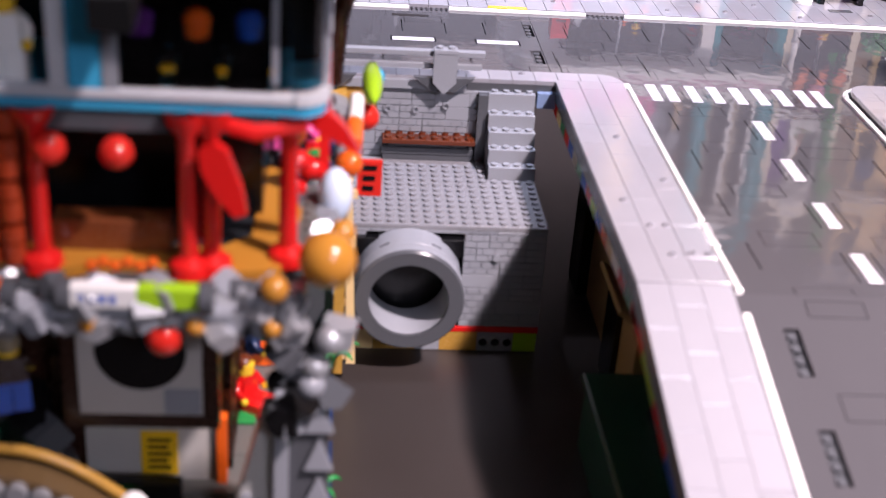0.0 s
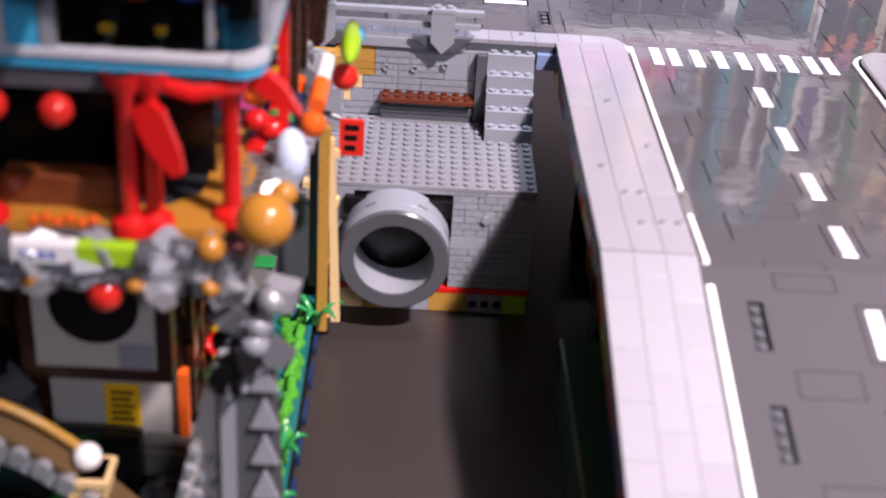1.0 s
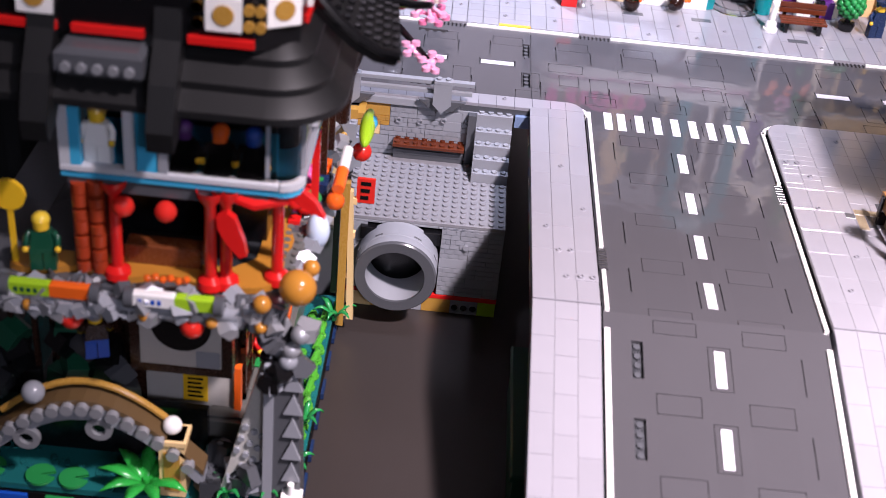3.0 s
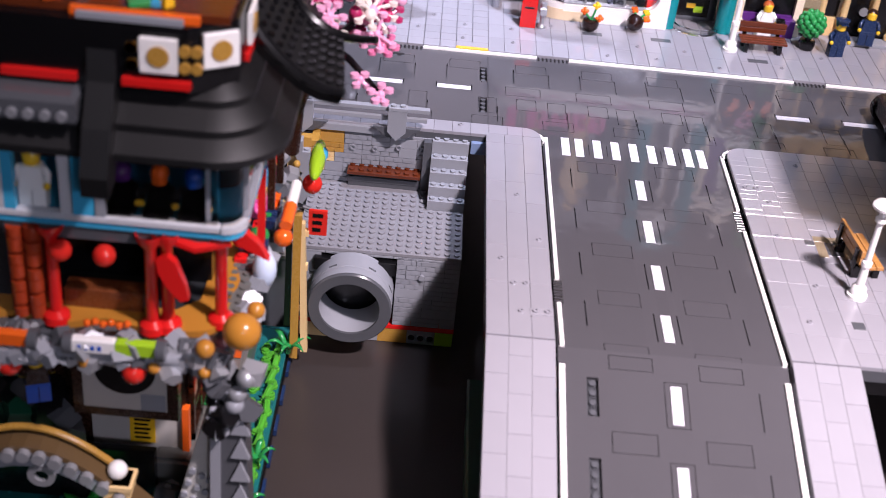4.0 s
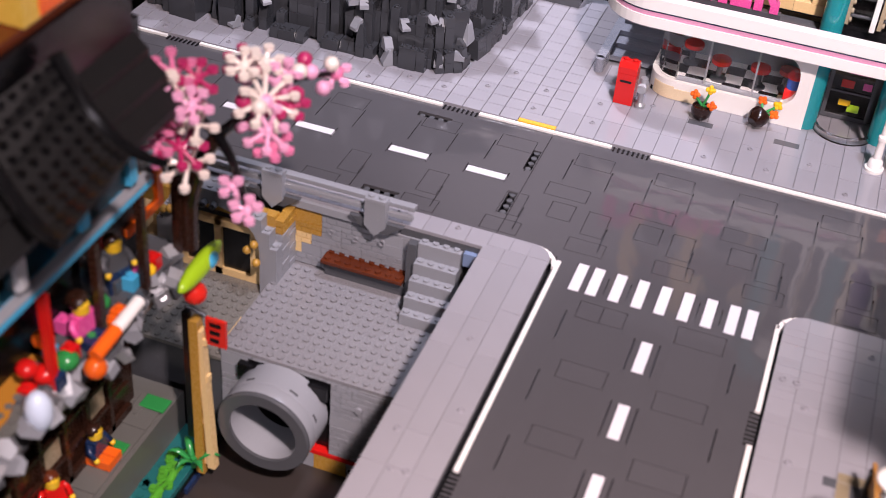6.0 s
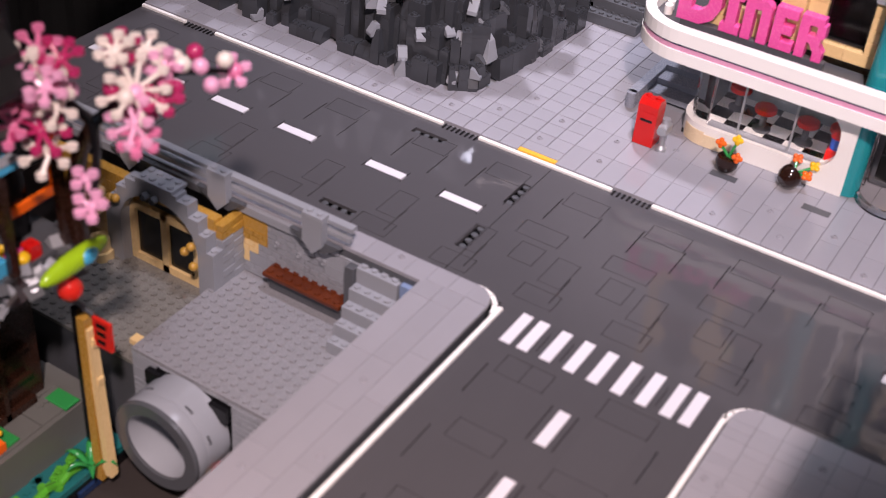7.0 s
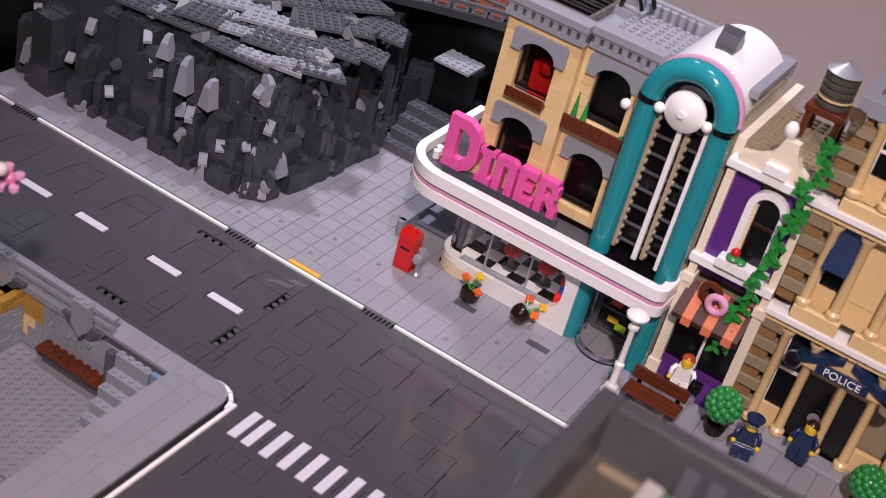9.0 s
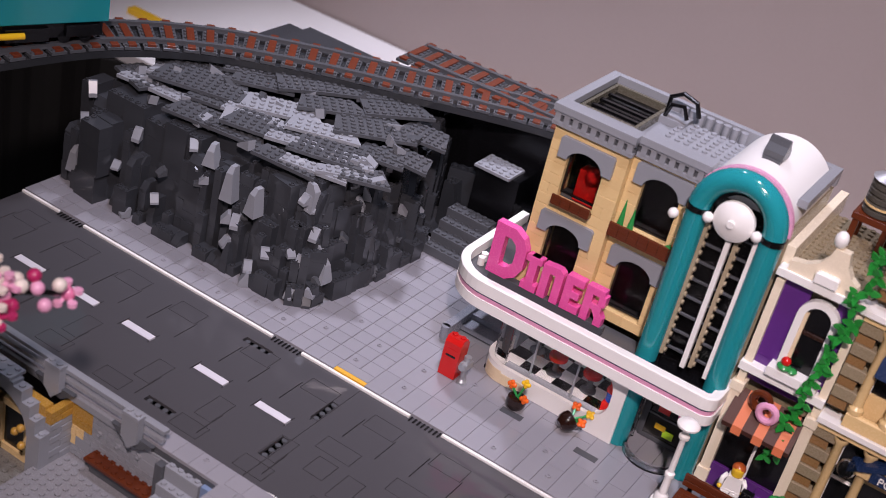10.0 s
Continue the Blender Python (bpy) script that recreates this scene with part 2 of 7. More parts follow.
part("table_skirt", sk, GAPBLACK, t, "added black sheet filling the dark gap below the table")

# ---- roads ----
def fill(shape, x0, y0, x1, y1, z, holes, h=0.35):
    """A flat field with rectangular gaps, as few large slabs."""
    xs = sorted({x0, x1, *[min(max(v, x0), x1) for r in holes for v in (r[0], r[2])]})
    ys = sorted({y0, y1, *[min(max(v, y0), y1) for r in holes for v in (r[1], r[3])]})
    free = [[not any(r[0] < (xs[i] + xs[i + 1]) / 2 < r[2] and r[1] < (ys[j] + ys[j + 1]) / 2 < r[3] for r in holes) for j in range(len(ys) - 1)]
            for i in range(len(xs) - 1)]
    for j in range(len(ys) - 1):
        for i in range(len(xs) - 1):
            if free[i][j]:
                k = i
                while k + 1 < len(xs) - 1 and free[k + 1][j]:
                    k += 1
                m = j
                while m + 1 < len(ys) - 1 and all(free[q][m + 1] for q in range(i, k + 1)):
                    m += 1
                for q in range(i, k + 1):
                    for w in range(j, m + 1):
                        free[q][w] = False
                shape.box(xs[i], ys[j], z - h, xs[k + 1], ys[m + 1], z, 0)


def rim(holes, x0, y0, x1, y1, w=0.06):
    """A tile's joint: four narrow gaps round it."""
    holes += [(x0 - w, y0 - w, x1 + w, y0), (x0 - w, y1, x1 + w, y1 + w), (x0 - w, y0, x0, y1), (x1, y0, x1 + w, y1)]


def slot(holes, x0, y0, x1, y1):
    holes.append((x0, y0, x1, y1))


def lay_dash(parent, holes, x0, y0, x1, y1, z=0.0):
    holes.append((x0 - 0.03, y0 - 0.03, x1 + 0.03, y1 + 0.03))
    tile(parent, LINE, x0, y0, x1, y1, z + 0.02, 0.3, 0.03, 0.05)


def lay_drain(parent, holes, x0, y0, x1, y1, z=0.0):
    """A sunk strip of bare studs in the road."""
    holes.append((x0, y0, x1, y1))
    b = Shape().box(x0 - 0.1, y0 - 0.1, z - 0.75, x1 + 0.1, y1 + 0.1, z - 0.36)
    for k in range(int(round(max(x1 - x0, y1 - y0)))):
        b.stud((x0 + x1) / 2 if x1 - x0 < 1.5 else x0 + k + 0.5, (y0 + y1) / 2 if y1 - y0 < 1.5 else y0 + k + 0.5, z - 0.36)
    part("stud_strip", b, DARK, parent)


def curb_line(parent, x0, y0, x1, y1):
    """White kerb strip, standing on its edge beside the pavement."""
    piece("kerb_line", (round(x1 - x0, 2), round(y1 - y0, 2)), lambda: Shape().box((x0 - x1) / 2, (y0 - y1) / 2, -0.3, (x1 - x0) / 2, (y1 - y0) / 2, 0.3, 0.06),
          WHITE, parent, (x0 + x1) / 2, (y0 + y1) / 2, 0, 0, 0)


def grate(parent, x0, y0, x1, y1, along):
    """A storm drain: black bars across a dark pit."""
    g = Shape().box(x0, y0, -0.5, x1, y1, -0.34, 0)
    n = 8
    for k in range(n):
        if along == "x":
            a = x0 + (k + 0.3) * (x1 - x0) / n
            g.box(a, y0, -0.34, a + 0.2, y1, 0.1)
        else:
            a = y0 + (k + 0.3) * (y1 - y0) / n
            g.box(x0, a, -0.34, x1, a + 0.2, 0.1)
    part("storm_grate", g, BLACK, parent, "black slotted storm drain")


# the side street, level part
side = thing("side_street", "dark grey toy brick street with white dashes and a crossing", "road", kind="structure")
side_holes = []
for x in (0, 2, -2, 4, -4, 6, -6, 7.5, -7.5):
    lay_dash(side, side_holes, x - 0.5, -2, x + 0.5, 2)
for k in range(4):
    y = -6 - 8 * k
    lay_dash(side, side_holes, -0.5, y - 4, 0.5, y)
    for x in (-1.12, 1.0):
        slot(side_holes, x, y - 4.1, x + 0.11, y + 0.1)
    slot(side_holes, -7.3, y - 2.6, -7.18, y + 1.2)
    slot(side_holes, 7.1, y - 3.4, 7.22, y + 0.4)
    rim(side_holes, -5.9, y - 7.1, -2.1, y - 5.0)
    rim(side_holes, 2.0, y - 7.6, 6.0, y - 5.4)
rim(side_holes, 2.0, -5.1, 6.0, -2.8)
rim(side_holes, -6.4, -5.3, -4.4, -3.1)
rim(side_holes, -4.34, -5.3, -2.4, -3.1)
for x in (-5, -3, 3, 5):
    slot(side_holes, x, -1.4, x + 0.07, 1.0)
b = Shape()
fill(b, -10, -36, 10, 2, 0, side_holes)
part("carriageway", b, ROAD, side)
part("bed", Shape().box(-10, -36, -0.75, 10, 2, -0.36, 0), DARK, side)
for y0, y1 in ((-26, 1.2), (-36, -29.8)):
    curb_line(side, -9.85, y0, -9.45, y1)
for y0, y1 in ((-10.6, 0.6), (-36, -14.6)):
    curb_line(side, 9.55, y0, 9.95, y1)
grate(side, -10, -29.8, -9.2, -26, "y")
grate(side, 9.2, -14.6, 10, -10.6, "y")

# the side street, sloping part
RAMP = radians(14)
ramp = new("street_ramp")
ramp.empty_display_size = 0.01
tagged(ramp, "sloping grey toy street section leading down", "road", kind="structure")
ramp.matrix_world = Matrix.Translation((0, -36 * S, 0)) @ Matrix.Rotation(RAMP, 4, "X")
ramp_holes = []
for k in range(5):
    y = -3.2 - 8.1 * k
    lay_dash(ramp, ramp_holes, -0.5, y - 4, 0.5, y)
    rim(ramp_holes, -0.95, y - 4.3, 0.95, y + 0.3)
    lay_drain(ramp, ramp_holes, -7.6, y - 3.8, -6.6, y + 0.2)
    rim(ramp_holes, -5.6, y - 7.2, -1.9, y - 5.2)
    rim(ramp_holes, 2.2, y - 7.5, 5.9, y - 5.4)
    slot(ramp_holes, 7.1, y - 4, 7.2, y)
rim(ramp_holes, -5.6, -1.9, -1.9, -0.5)
rim(ramp_holes, 2.2, -2.4, 5.9, -0.8)
b = Shape()
fill(b, -10, -42, 10, 0, 0, ramp_holes)
part("carriageway", b, ROAD, ramp)
part("bed", Shape().box(-10, -42, -0.75, 10, 0, -0.36, 0), DARK, ramp)
for x0 in (-9.95, 9.45):
    for k in range(4):
        curb_line(ramp, x0, -2 - 10 * (k + 1) + 0.05, x0 + 0.5, -2 - 10 * k)
for sx in (-16.3, 10.2):
    for i in range(3):
        for k in range(11):
            tile(ramp, PAVE, sx + 2 * i, -4 * (k + 1) + 2 * (i % 2), sx + 2 * i + 2, -4 * k + 2 * (i % 2) if k or not i % 2 else 0, 0.75, gap=0.008, tilt=0.03)
    part("kerb_bed", Shape().box(sx, -44, -0.75, sx + 6, 0, 0.345, 0), GREY, ramp)

# the main street
main = thing("main_street", "dark grey glossy toy brick main street with dashed line", "road", kind="structure")
holes = []
for x in (-64, -56, -48, -40, -30, -22, 18, 26, 34, 42, 50):
    lay_dash(main, holes, x, 11.5, x + 4, 12.5)
    for e in (x - 0.14, x + 4.03):
        slot(holes, e, 11.1, e + 0.11, 12.9)
for x in (-64, -56, -48, -40, -30, -22, -14, -6, 2, 10, 18, 26, 34, 42, 50):
    slot(holes, x + 1, 14.2, x + 1.12, 18.0)
    slot(holes, x + 5.2, 13.8, x + 5.3, 17.4)
    slot(holes, x - 1, 4.2, x - 0.9, 8.0)
    rim(holes, x - 3.1, 6.3, x - 1.1, 10.0)
    rim(holes, x + 1.4, 17.2, x + 5.0, 19.4)
    rim(holes, x + 4.2, 3.4, x + 7.6, 5.4)
for x in (-13.9, -5.6, 3):
    rim(holes, x, 11.1, x + 4, 13.2)
    rim(holes, x + 1.2, 7.6, x + 3.4, 10.2)
for x, y in ((-17.0, 14.2), (-17.0, 6.2)):
    lay_drain(main, holes, x, y, x + 0.85, y + 3.7)
lay_drain(main, holes, -29.8, 18.9, -26.2, 19.75)
lay_drain(main, holes, -29.8, 4.2, -26.2, 5.05)
slot(holes, -16.05, 2, -15.98, 22)
b = Shape()
fill(b, -66, 2, 62, 22, 0, holes)
part("carriageway", b, ROAD, main)
part("bed", Shape().box(-66, 2, -0.9, 62, 22, -0.76, 0), DARK, main)
part("underlay", Shape().box(-66, 2, -0.75, 62, 22, -0.36, 0), DARK, main)
for x0, x1 in ((-66, -60), (-56, -28), (-24, -10), (-6, 22), (26, 54), (58, 62)):
    curb_line(main, x0, 21.58, x1, 21.93)
for x in (-60, -28, -10, 22, 54):
    grate(main, x, 21.2, x + 4, 22, "x")

# ---- pavements ----
def bump_stud(parent, x, y, z=0.4):
    """A small round hollow stud left bare in the pavement."""
    piece("round_stud", 0, lambda: Shape().lathe([(0.3, 0), (0.28, 0.05), (0.25, 0.08), (0.25, 0.17), (0.16, 0.17), (0.16, 0.02), (0.001, 0.02)], 12), PAVE, parent, x, y, z)


KERB = 0.75   # height of the near pavements over the street
near = thing("pavement_corner", "light grey tiled toy pavement with a rounded corner", "pavement", kind="structure")
part("bed", Shape().box(-16.3, -36, -0.8, -10.42, 0, KERB - 0.4, 0).box(-60, -0.4, -0.8, -16.32, 1.9, KERB - 0.4, 0).box(-16.3, 0.02, -0.8, -12.3, 1.9, KERB - 0.4, 0).cyl(-12.3, 0, -0.8, 1.88, KERB + 0.4, 24), DARK, near)
for i in range(3):
    x, y = -16.3 + 2 * i, -36.0
    step = 0
    while y < -0.01:
        l = min((8, 6, 8, 4, 8, 6)[(step + 2 * i) % 6], 0 - y)
        tile(near, PAVE, x, y, x + 2, y + l, KERB, gap=0.012, tilt=0.08)
        y += l
        step += 1
quarter = [(-12.3, 0)] + [(-12.3 + 1.99 * math.cos(radians(a)), 1.99 * math.sin(radians(a))) for a in range(0, 91, 9)]
part("corner_tile", Shape().prism(quarter, KERB - 0.4, KERB, "z"), PAVE, near)
for k in range(24):
    x = -60 + 2 * k
    tile(near, PAVE, x, -0.4 if x < -17 else 0, min(x + 2, -12.3), 2, KERB, gap=0.012, tilt=0.08)
for x, y in ((-13.2, -12.6), (-11.2, -20.6), (-13.8, -28.2), (-12.7, -28.1), (-13.2, -32.4), (-19.1, 1.2), (-24.8, 1.1), (-14.9, -24.3)):
    bump_stud(near, x, y, KERB)
jumper = Shape().box(-1.05, -0.5, 0, 1.05, 0.5, 0.06, 0.02).lathe([(0.3, 0.06), (0.3, 0.22), (0.17, 0.22), (0.17, 0.08), (0.001, 0.08)], 12, (-0.55, 0, 0)).lathe([(0.3, 0.06), (0.3, 0.22), (0.17, 0.22), (0.17, 0.08), (0.001, 0.08)], 12, (0.55, 0, 0))
jumper.v = [(x - 11.35, y - 32.3, z + KERB) for x, y, z in jumper.v]
part("stud_plate", jumper, PAVE, near)
for a0 in range(3, 88, 28):
    a, c = radians(a0), radians(a0 + 24)
    part("kerb_line", Shape().prism([(-12.2 + r * math.cos(w), r * math.sin(w)) for r, w in ((2.15, a), (2.55, a), (2.55, c), (2.15, c))], -0.3, 0.3, "z"), WHITE, near)

right = thing("pavement_right", "light grey tiled toy pavement beside the side street", "pavement", kind="structure")
part("bed", Shape().box(10.32, -36, -0.8, 42, 0, KERB - 0.4, 0).box(12.2, 0.02, -0.8, 42, 1.9, KERB - 0.4, 0).cyl(12.2, 0, -0.8, 1.88, KERB + 0.4, 24), DARK, right)
for i in range(9):
    x, y = 10.2 + 2 * i, -36.0
    step = 0
    while y < -0.01:
        l = min((2, 2, 4, 2)[(step + i) % 4] if i > 2 else (1, 1, 2, 1, 2)[(step + i) % 5] if y > -16 else 4, 0 - y)
        tile(right, PAVE, x, y, x + 2, y + l, KERB, gap=0.014, tilt=0.06, c=0.012)
        y += l
        step += 1
part("corner_tile", Shape().prism([(12.2, 0)] + [(12.2 - 1.97 * math.cos(radians(a)), 1.97 * math.sin(radians(a))) for a in range(0, 91, 9)], KERB - 0.4, KERB, "z"), PAVE, right)
for k in range(8):
    tile(right, PAVE, 12.2 + 2 * k, 0, 14.2 + 2 * k, 2, KERB, gap=0.014, tilt=0.06, c=0.012)
for x, y in ((17.5, -1.0), (12.7, -15.8), (13.1, -9.4), (15.0, -19.4), (14.8, -24.2), (13.0, -30.1)):
    bump_stud(right, x, y, KERB)
jumper = Shape().box(-1.05, -0.5, 0, 1.05, 0.5, 0.06, 0.02).lathe([(0.3, 0.06), (0.3, 0.22), (0.17, 0.22), (0.17, 0.08), (0.001, 0.08)], 12, (-0.55, 0, 0)).lathe([(0.3, 0.06), (0.3, 0.22), (0.17, 0.22), (0.17, 0.08), (0.001, 0.08)], 12, (0.55, 0, 0))
jumper.v = [(x + 11.6, y - 6.8, z + KERB) for x, y, z in jumper.v]
part("stud_plate", jumper, PAVE, right)
for a0 in range(3, 88, 28):
    a, c = radians(a0), radians(a0 + 24)
    part("kerb_line", Shape().prism([(12.1 - r * math.cos(w), r * math.sin(w)) for r, w in ((2.1, a), (2.5, a), (2.5, c), (2.1, c))], -0.3, 0.3, "z"), WHITE, right)

far = thing("pavement_far", "light grey tiled toy pavement before the shops and rocks", "pavement", kind="structure")
part("bed", Shape().box(-66, 22, -0.8, 62, 54, -0.004, 0), GREY, far)
for x in range(-16, 46, 2):
    y = 22.0
    for l in ((6, 6, 4) if (x // 2) % 2 else (4, 6, 6)) if x >= -4 else (4, 4, 4, 4):
        tile(far, PAVE, x, y, x + 2, y + l, 0.4)
        y += l
for x in range(-32, -16, 2):
    for y in range(22, 52, 2):
        if not (x < -28 and y > 28):
            if not (y == 22 and x in (-20, -18)):
                tile(far, PAVE, x, y, x + 2, y + 2, 0.4, gap=0.032, tilt=0.35)
tile(far, plastic("faded_yellow_plastic", "D9A436", 0.25), -20, 22, -16, 22.6, 0.4)
tile(far, PAVE, -20, 22.6, -16, 24, 0.4)
for x in range(-66, -32, 2):
    for y in (22, 24, 26):
        tile(far, PAVE, x, y, x + 2, y + 2, 0.4, gap=0.028, tilt=0.2)
for x, y in ((-61, 23.1), (-53.2, 23), (-45.1, 23.2), (-41, 25), (-36.9, 23.1), (-33, 25.1), (-29, 24.8), (-24.9, 27.1), (-23, 31.2), (-19, 29), (-19.2, 24.9), (-13.1, 29), (-12.9, 24.9), (-1.1, 23.7),
             (3, 27.3), (-7.9, 31.2), (5.1, 24.1), (9, 27.1), (12.9, 23.2), (21.1, 25), (27, 29.1)):
    bump_stud(far, x, y)
for x, y in ((-3.9, 29.5), (5, 29.6), (17, 26)):
    tile(far, DARK, x, y, x + 2.6, y + 1, 0.43, 0.1)


# ---- brickwork ----
def masonry(l, h, d):
    """A brick whose face shows small raised brick courses."""
    s = Shape().box(-l / 2, 0.05, 0, l / 2, d, h, 0.02)
    for r in range(2):
        x = -l / 2 - 0.5 * r
        while x < l / 2 - 0.05:
            a, e = max(x, -l / 2) + 0.04, min(x + 1, l / 2) - 0.04
            if e - a > 0.1:
                s.box(a, -0.04, h * r / 2 + 0.05, e, 0.06, h * (r + 1) / 2 - 0.05, 0)
            x += 1
    return s


def brick_wall(parent, u0, u1, z0, z1, front, depth, material, holes=(), axis="y", h=1.2, base=(0, 0, 0), profile=0.0, lengths=(2, 3, 4), name="brick", accents=()):
    """Courses of bricks with openings. axis y: seen from -y; x: seen from -x; X: seen from +x."""
    z, row = z0, 0
    while z < z1 - 0.05:
        hh = min(h, z1 - z)
        spans = [(u0, u1)]
        for a0, b0, a1, b1 in holes:
            if b0 < z + hh / 2 < b1:
                spans = [q for s0, s1 in spans for q in ((s0, min(s1, a0)), (max(s0, a1), s1)) if q[1] - q[0] > 0.05]
        for s0, s1 in spans:
            u, first = s0, True
            while u < s1 - 0.05:
                l = rnd.choice(lengths) - (row % 2 if first and rnd.random() < 0.7 else 0)
                l = min(max(l, 1), s1 - u)
                l = s1 - u if s1 - u - l < 0.6 else l
                first = False
                kind = rnd.random() < profile
                mat = material
                for a0, b0, a1, b1, other in accents:
                    if a0 <= u + l / 2 <= a1 and b0 <= z + hh / 2 <= b1:
                        mat = other
                lw, hk = round(l - 0.03, 3), round(hh - 0.025, 3)
                make = (lambda: masonry(lw, hk, depth)) if kind else (lambda: Shape().box(-lw / 2, 0, 0, lw / 2, depth, hk, 0.03))
                c, off = u + l / 2, rnd.uniform(-0.015, 0.015)
                if axis == "y":
                    piece(name, (lw, hk, depth, kind), make, mat, parent, c - base[0], front + off - base[1], z - base[2])
                elif axis == "x":
                    piece(name, (lw, hk, depth, kind), make, mat, parent, front + off - base[0], c - base[1], z - base[2], -90)
                else:
                    piece(name, (lw, hk, depth, kind), make, mat, parent, front + off - base[0], c - base[1], z - base[2], 90)
                u += l
        z += h
        row += 1


# ---- the sunken terrace with the sewer pipe ----
TZ = -6.7
ter = thing("sunken_terrace", "light grey brick terrace block below street level", "building")
part("core", Shape().box(-33.9, -13.0, -18.1, -18.9, -1, TZ - 0.42, 0), DARK, ter)
part("deck_plate", Shape().box(-35, -14, TZ - 0.4, -18, -0.5, TZ), TERR, ter)
for i in range(17):
    for j in range(13):
        x, y = -34.5 + i, -13.5 + j
        if not ((x > -22 and y > -5) or (-31.2 < x < -22.8 and y > -2.1)):
            piece("stud", "terrace", lambda: Shape().stud(0, 0, 0), TERR, ter, x, y, TZ)
rnd.seed(11)
brick_wall(ter, -35, -18, -15.8, TZ - 0.42, -14, 1, GREY, [(-32.4, -15.6, -24.6, -7.6)], profile=0.62)
brick_wall(ter, -14, -1, -15.8, TZ - 0.42, -18, 1, GREY, axis="X", profile=0.3)
part("red_plate", Shape().box(-35, -14.05, -16.35, -17.95, -13, -15.85), RED, ter, "thin red plate course")
for x0, x1, m in ((-35, -31.5, TAN), (-31.5, -28, GOLD), (-28, -26, GREY), (-26, -22.9, GOLD), (-18 - 1.9, -17.98, LIME)):
    part("base_brick", Shape().box(x0, -14, -18.15, x1 - 0.02, -13, -16.38), m, ter)
holed = Shape().box(-22.9, -13.9, -18.15, -19.92, -13, -16.38)
for k in range(3):
    holed.lathe([(0.5, 0), (0.42, -0.1), (0.36, -0.12), (0.36, 0.5), (0.001, 0.5)], 14, (-22.4 + k, -13.9, -17.3), "y")
holed.box(-22.9, -14, -18.15, -19.92, -13.9, -17.9).box(-22.9, -14, -16.75, -19.92, -13.9, -16.38)
part("holed_brick", holed, GREY, ter, "grey beam with three round pin holes")
# black discs in the holes carry their shade as colour
for k in range(3):
    part("pin_hole", Shape().cyl(-22.4 + k, -14.02, -17.3, 0.36, 0.1, 14, "y"), BLACK, ter)
part("fitting", Shape().cyl(-21.9, -14.25, -9.4, 0.33, 0.3, 12, "y"), GREY, ter)
pipe = part("sewer_pipe", Shape().lathe([(3.1, 4.2), (3.1, 0.25), (3.25, 0), (4.15, 0), (4.3, 0.2), (4.3, 1.45), (4.24, 1.5), (4.3, 1.55), (4.3, 4.0)], 40, (-29.0, -18.1, -11.25), "y"), GREY, ter, "short light grey round sewer pipe")
part("rim", Shape().lathe([(3.12, 0.3), (3.12, -0.05), (4.18, -0.05), (4.32, 0.1), (4.32, 0.3)], 40, (-29.0, -18.15, -11.25), "y"), DARK, pipe, "darker grey front ring")
for a in (62, 118, 22, 158):
    part("slot", Shape(Matrix.Translation((-29.0, -16.2, -11.25)) @ Matrix.Rotation(radians(90 - a), 4, "Y")).box(-0.42, -0.12, 4.24, 0.42, 0.12, 4.33), DARK, pipe)
for sx in (-1, 1):
    part("black_bracket", Shape().box(-28.9 + sx * 3.3 - 0.9, -14.6, -9.2, -28.9 + sx * 3.3 + 0.9, -13.6, -7.7), BLACK, ter)
# black sheet puts the shade deep in the pipe into colour
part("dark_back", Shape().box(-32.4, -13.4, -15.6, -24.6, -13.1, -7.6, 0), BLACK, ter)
# the back wall under the street
rnd.seed(5)
brick_wall(ter, -34.6, -18, TZ, -0.35, -0.5, 1.0, GREY, profile=0.7, accents=[(-34.7, -5.2, -33.0, -3.6, TAN), (-34.7, -2.9, -32.6, -0.3, GOLD), (-34.7, -4.2, -34.0, 0, TAN)])
for x in (-30.6, -28.2, -25.6, -23.0):
    part("fitting", Shape().lathe([(0.32, 0), (0.32, -0.25), (0.2, -0.25), (0.2, -0.02), (0.001, -0.02)], 12, (x, -0.5, -2.2 + 0.4 * (x > -26)), "y"), GREY, ter)
bench = thing("bench_shelf", "long reddish-brown studded plate bench on dark grey legs", "bench", -27, -1, TZ)
part("seat", Shape().brick(-4, -1, 1.8, 4, 1, 2.2), BROWN, bench)
part("support", Shape().box(-3.9, -0.2, 0, 3.9, 0.9, 0.6).box(-4, -0.3, 0.6, 4, 1, 1.2).box(-3.4, -0.1, 1.2, 3.4, 0.9, 1.8), DARK, bench)
st = thing("stone_steps", "light grey studded brick steps up to the pavement", "stairs", -20, -5, TZ)
for k in range(5):
    part("step", Shape().brick(-2, k, 0 if k == 0 else 0.01, 2, k + 1 + (0.4 if k == 4 else 0), 1.2 * (k + 1) + (0.35 if k == 4 else 0)), GREY, st)
part("side_column", Shape().box(-22.9, -1.4, TZ, -22.05, -0.55, -0.4), DARK, ter)
solid("blue_block", Shape().box(-17.8, -0.9, -1.6, -16.1, -0.1, -0.2), plastic("dull_blue_plastic", "7488A8", 0.3), "small dull blue block under the pavement edge", "block")

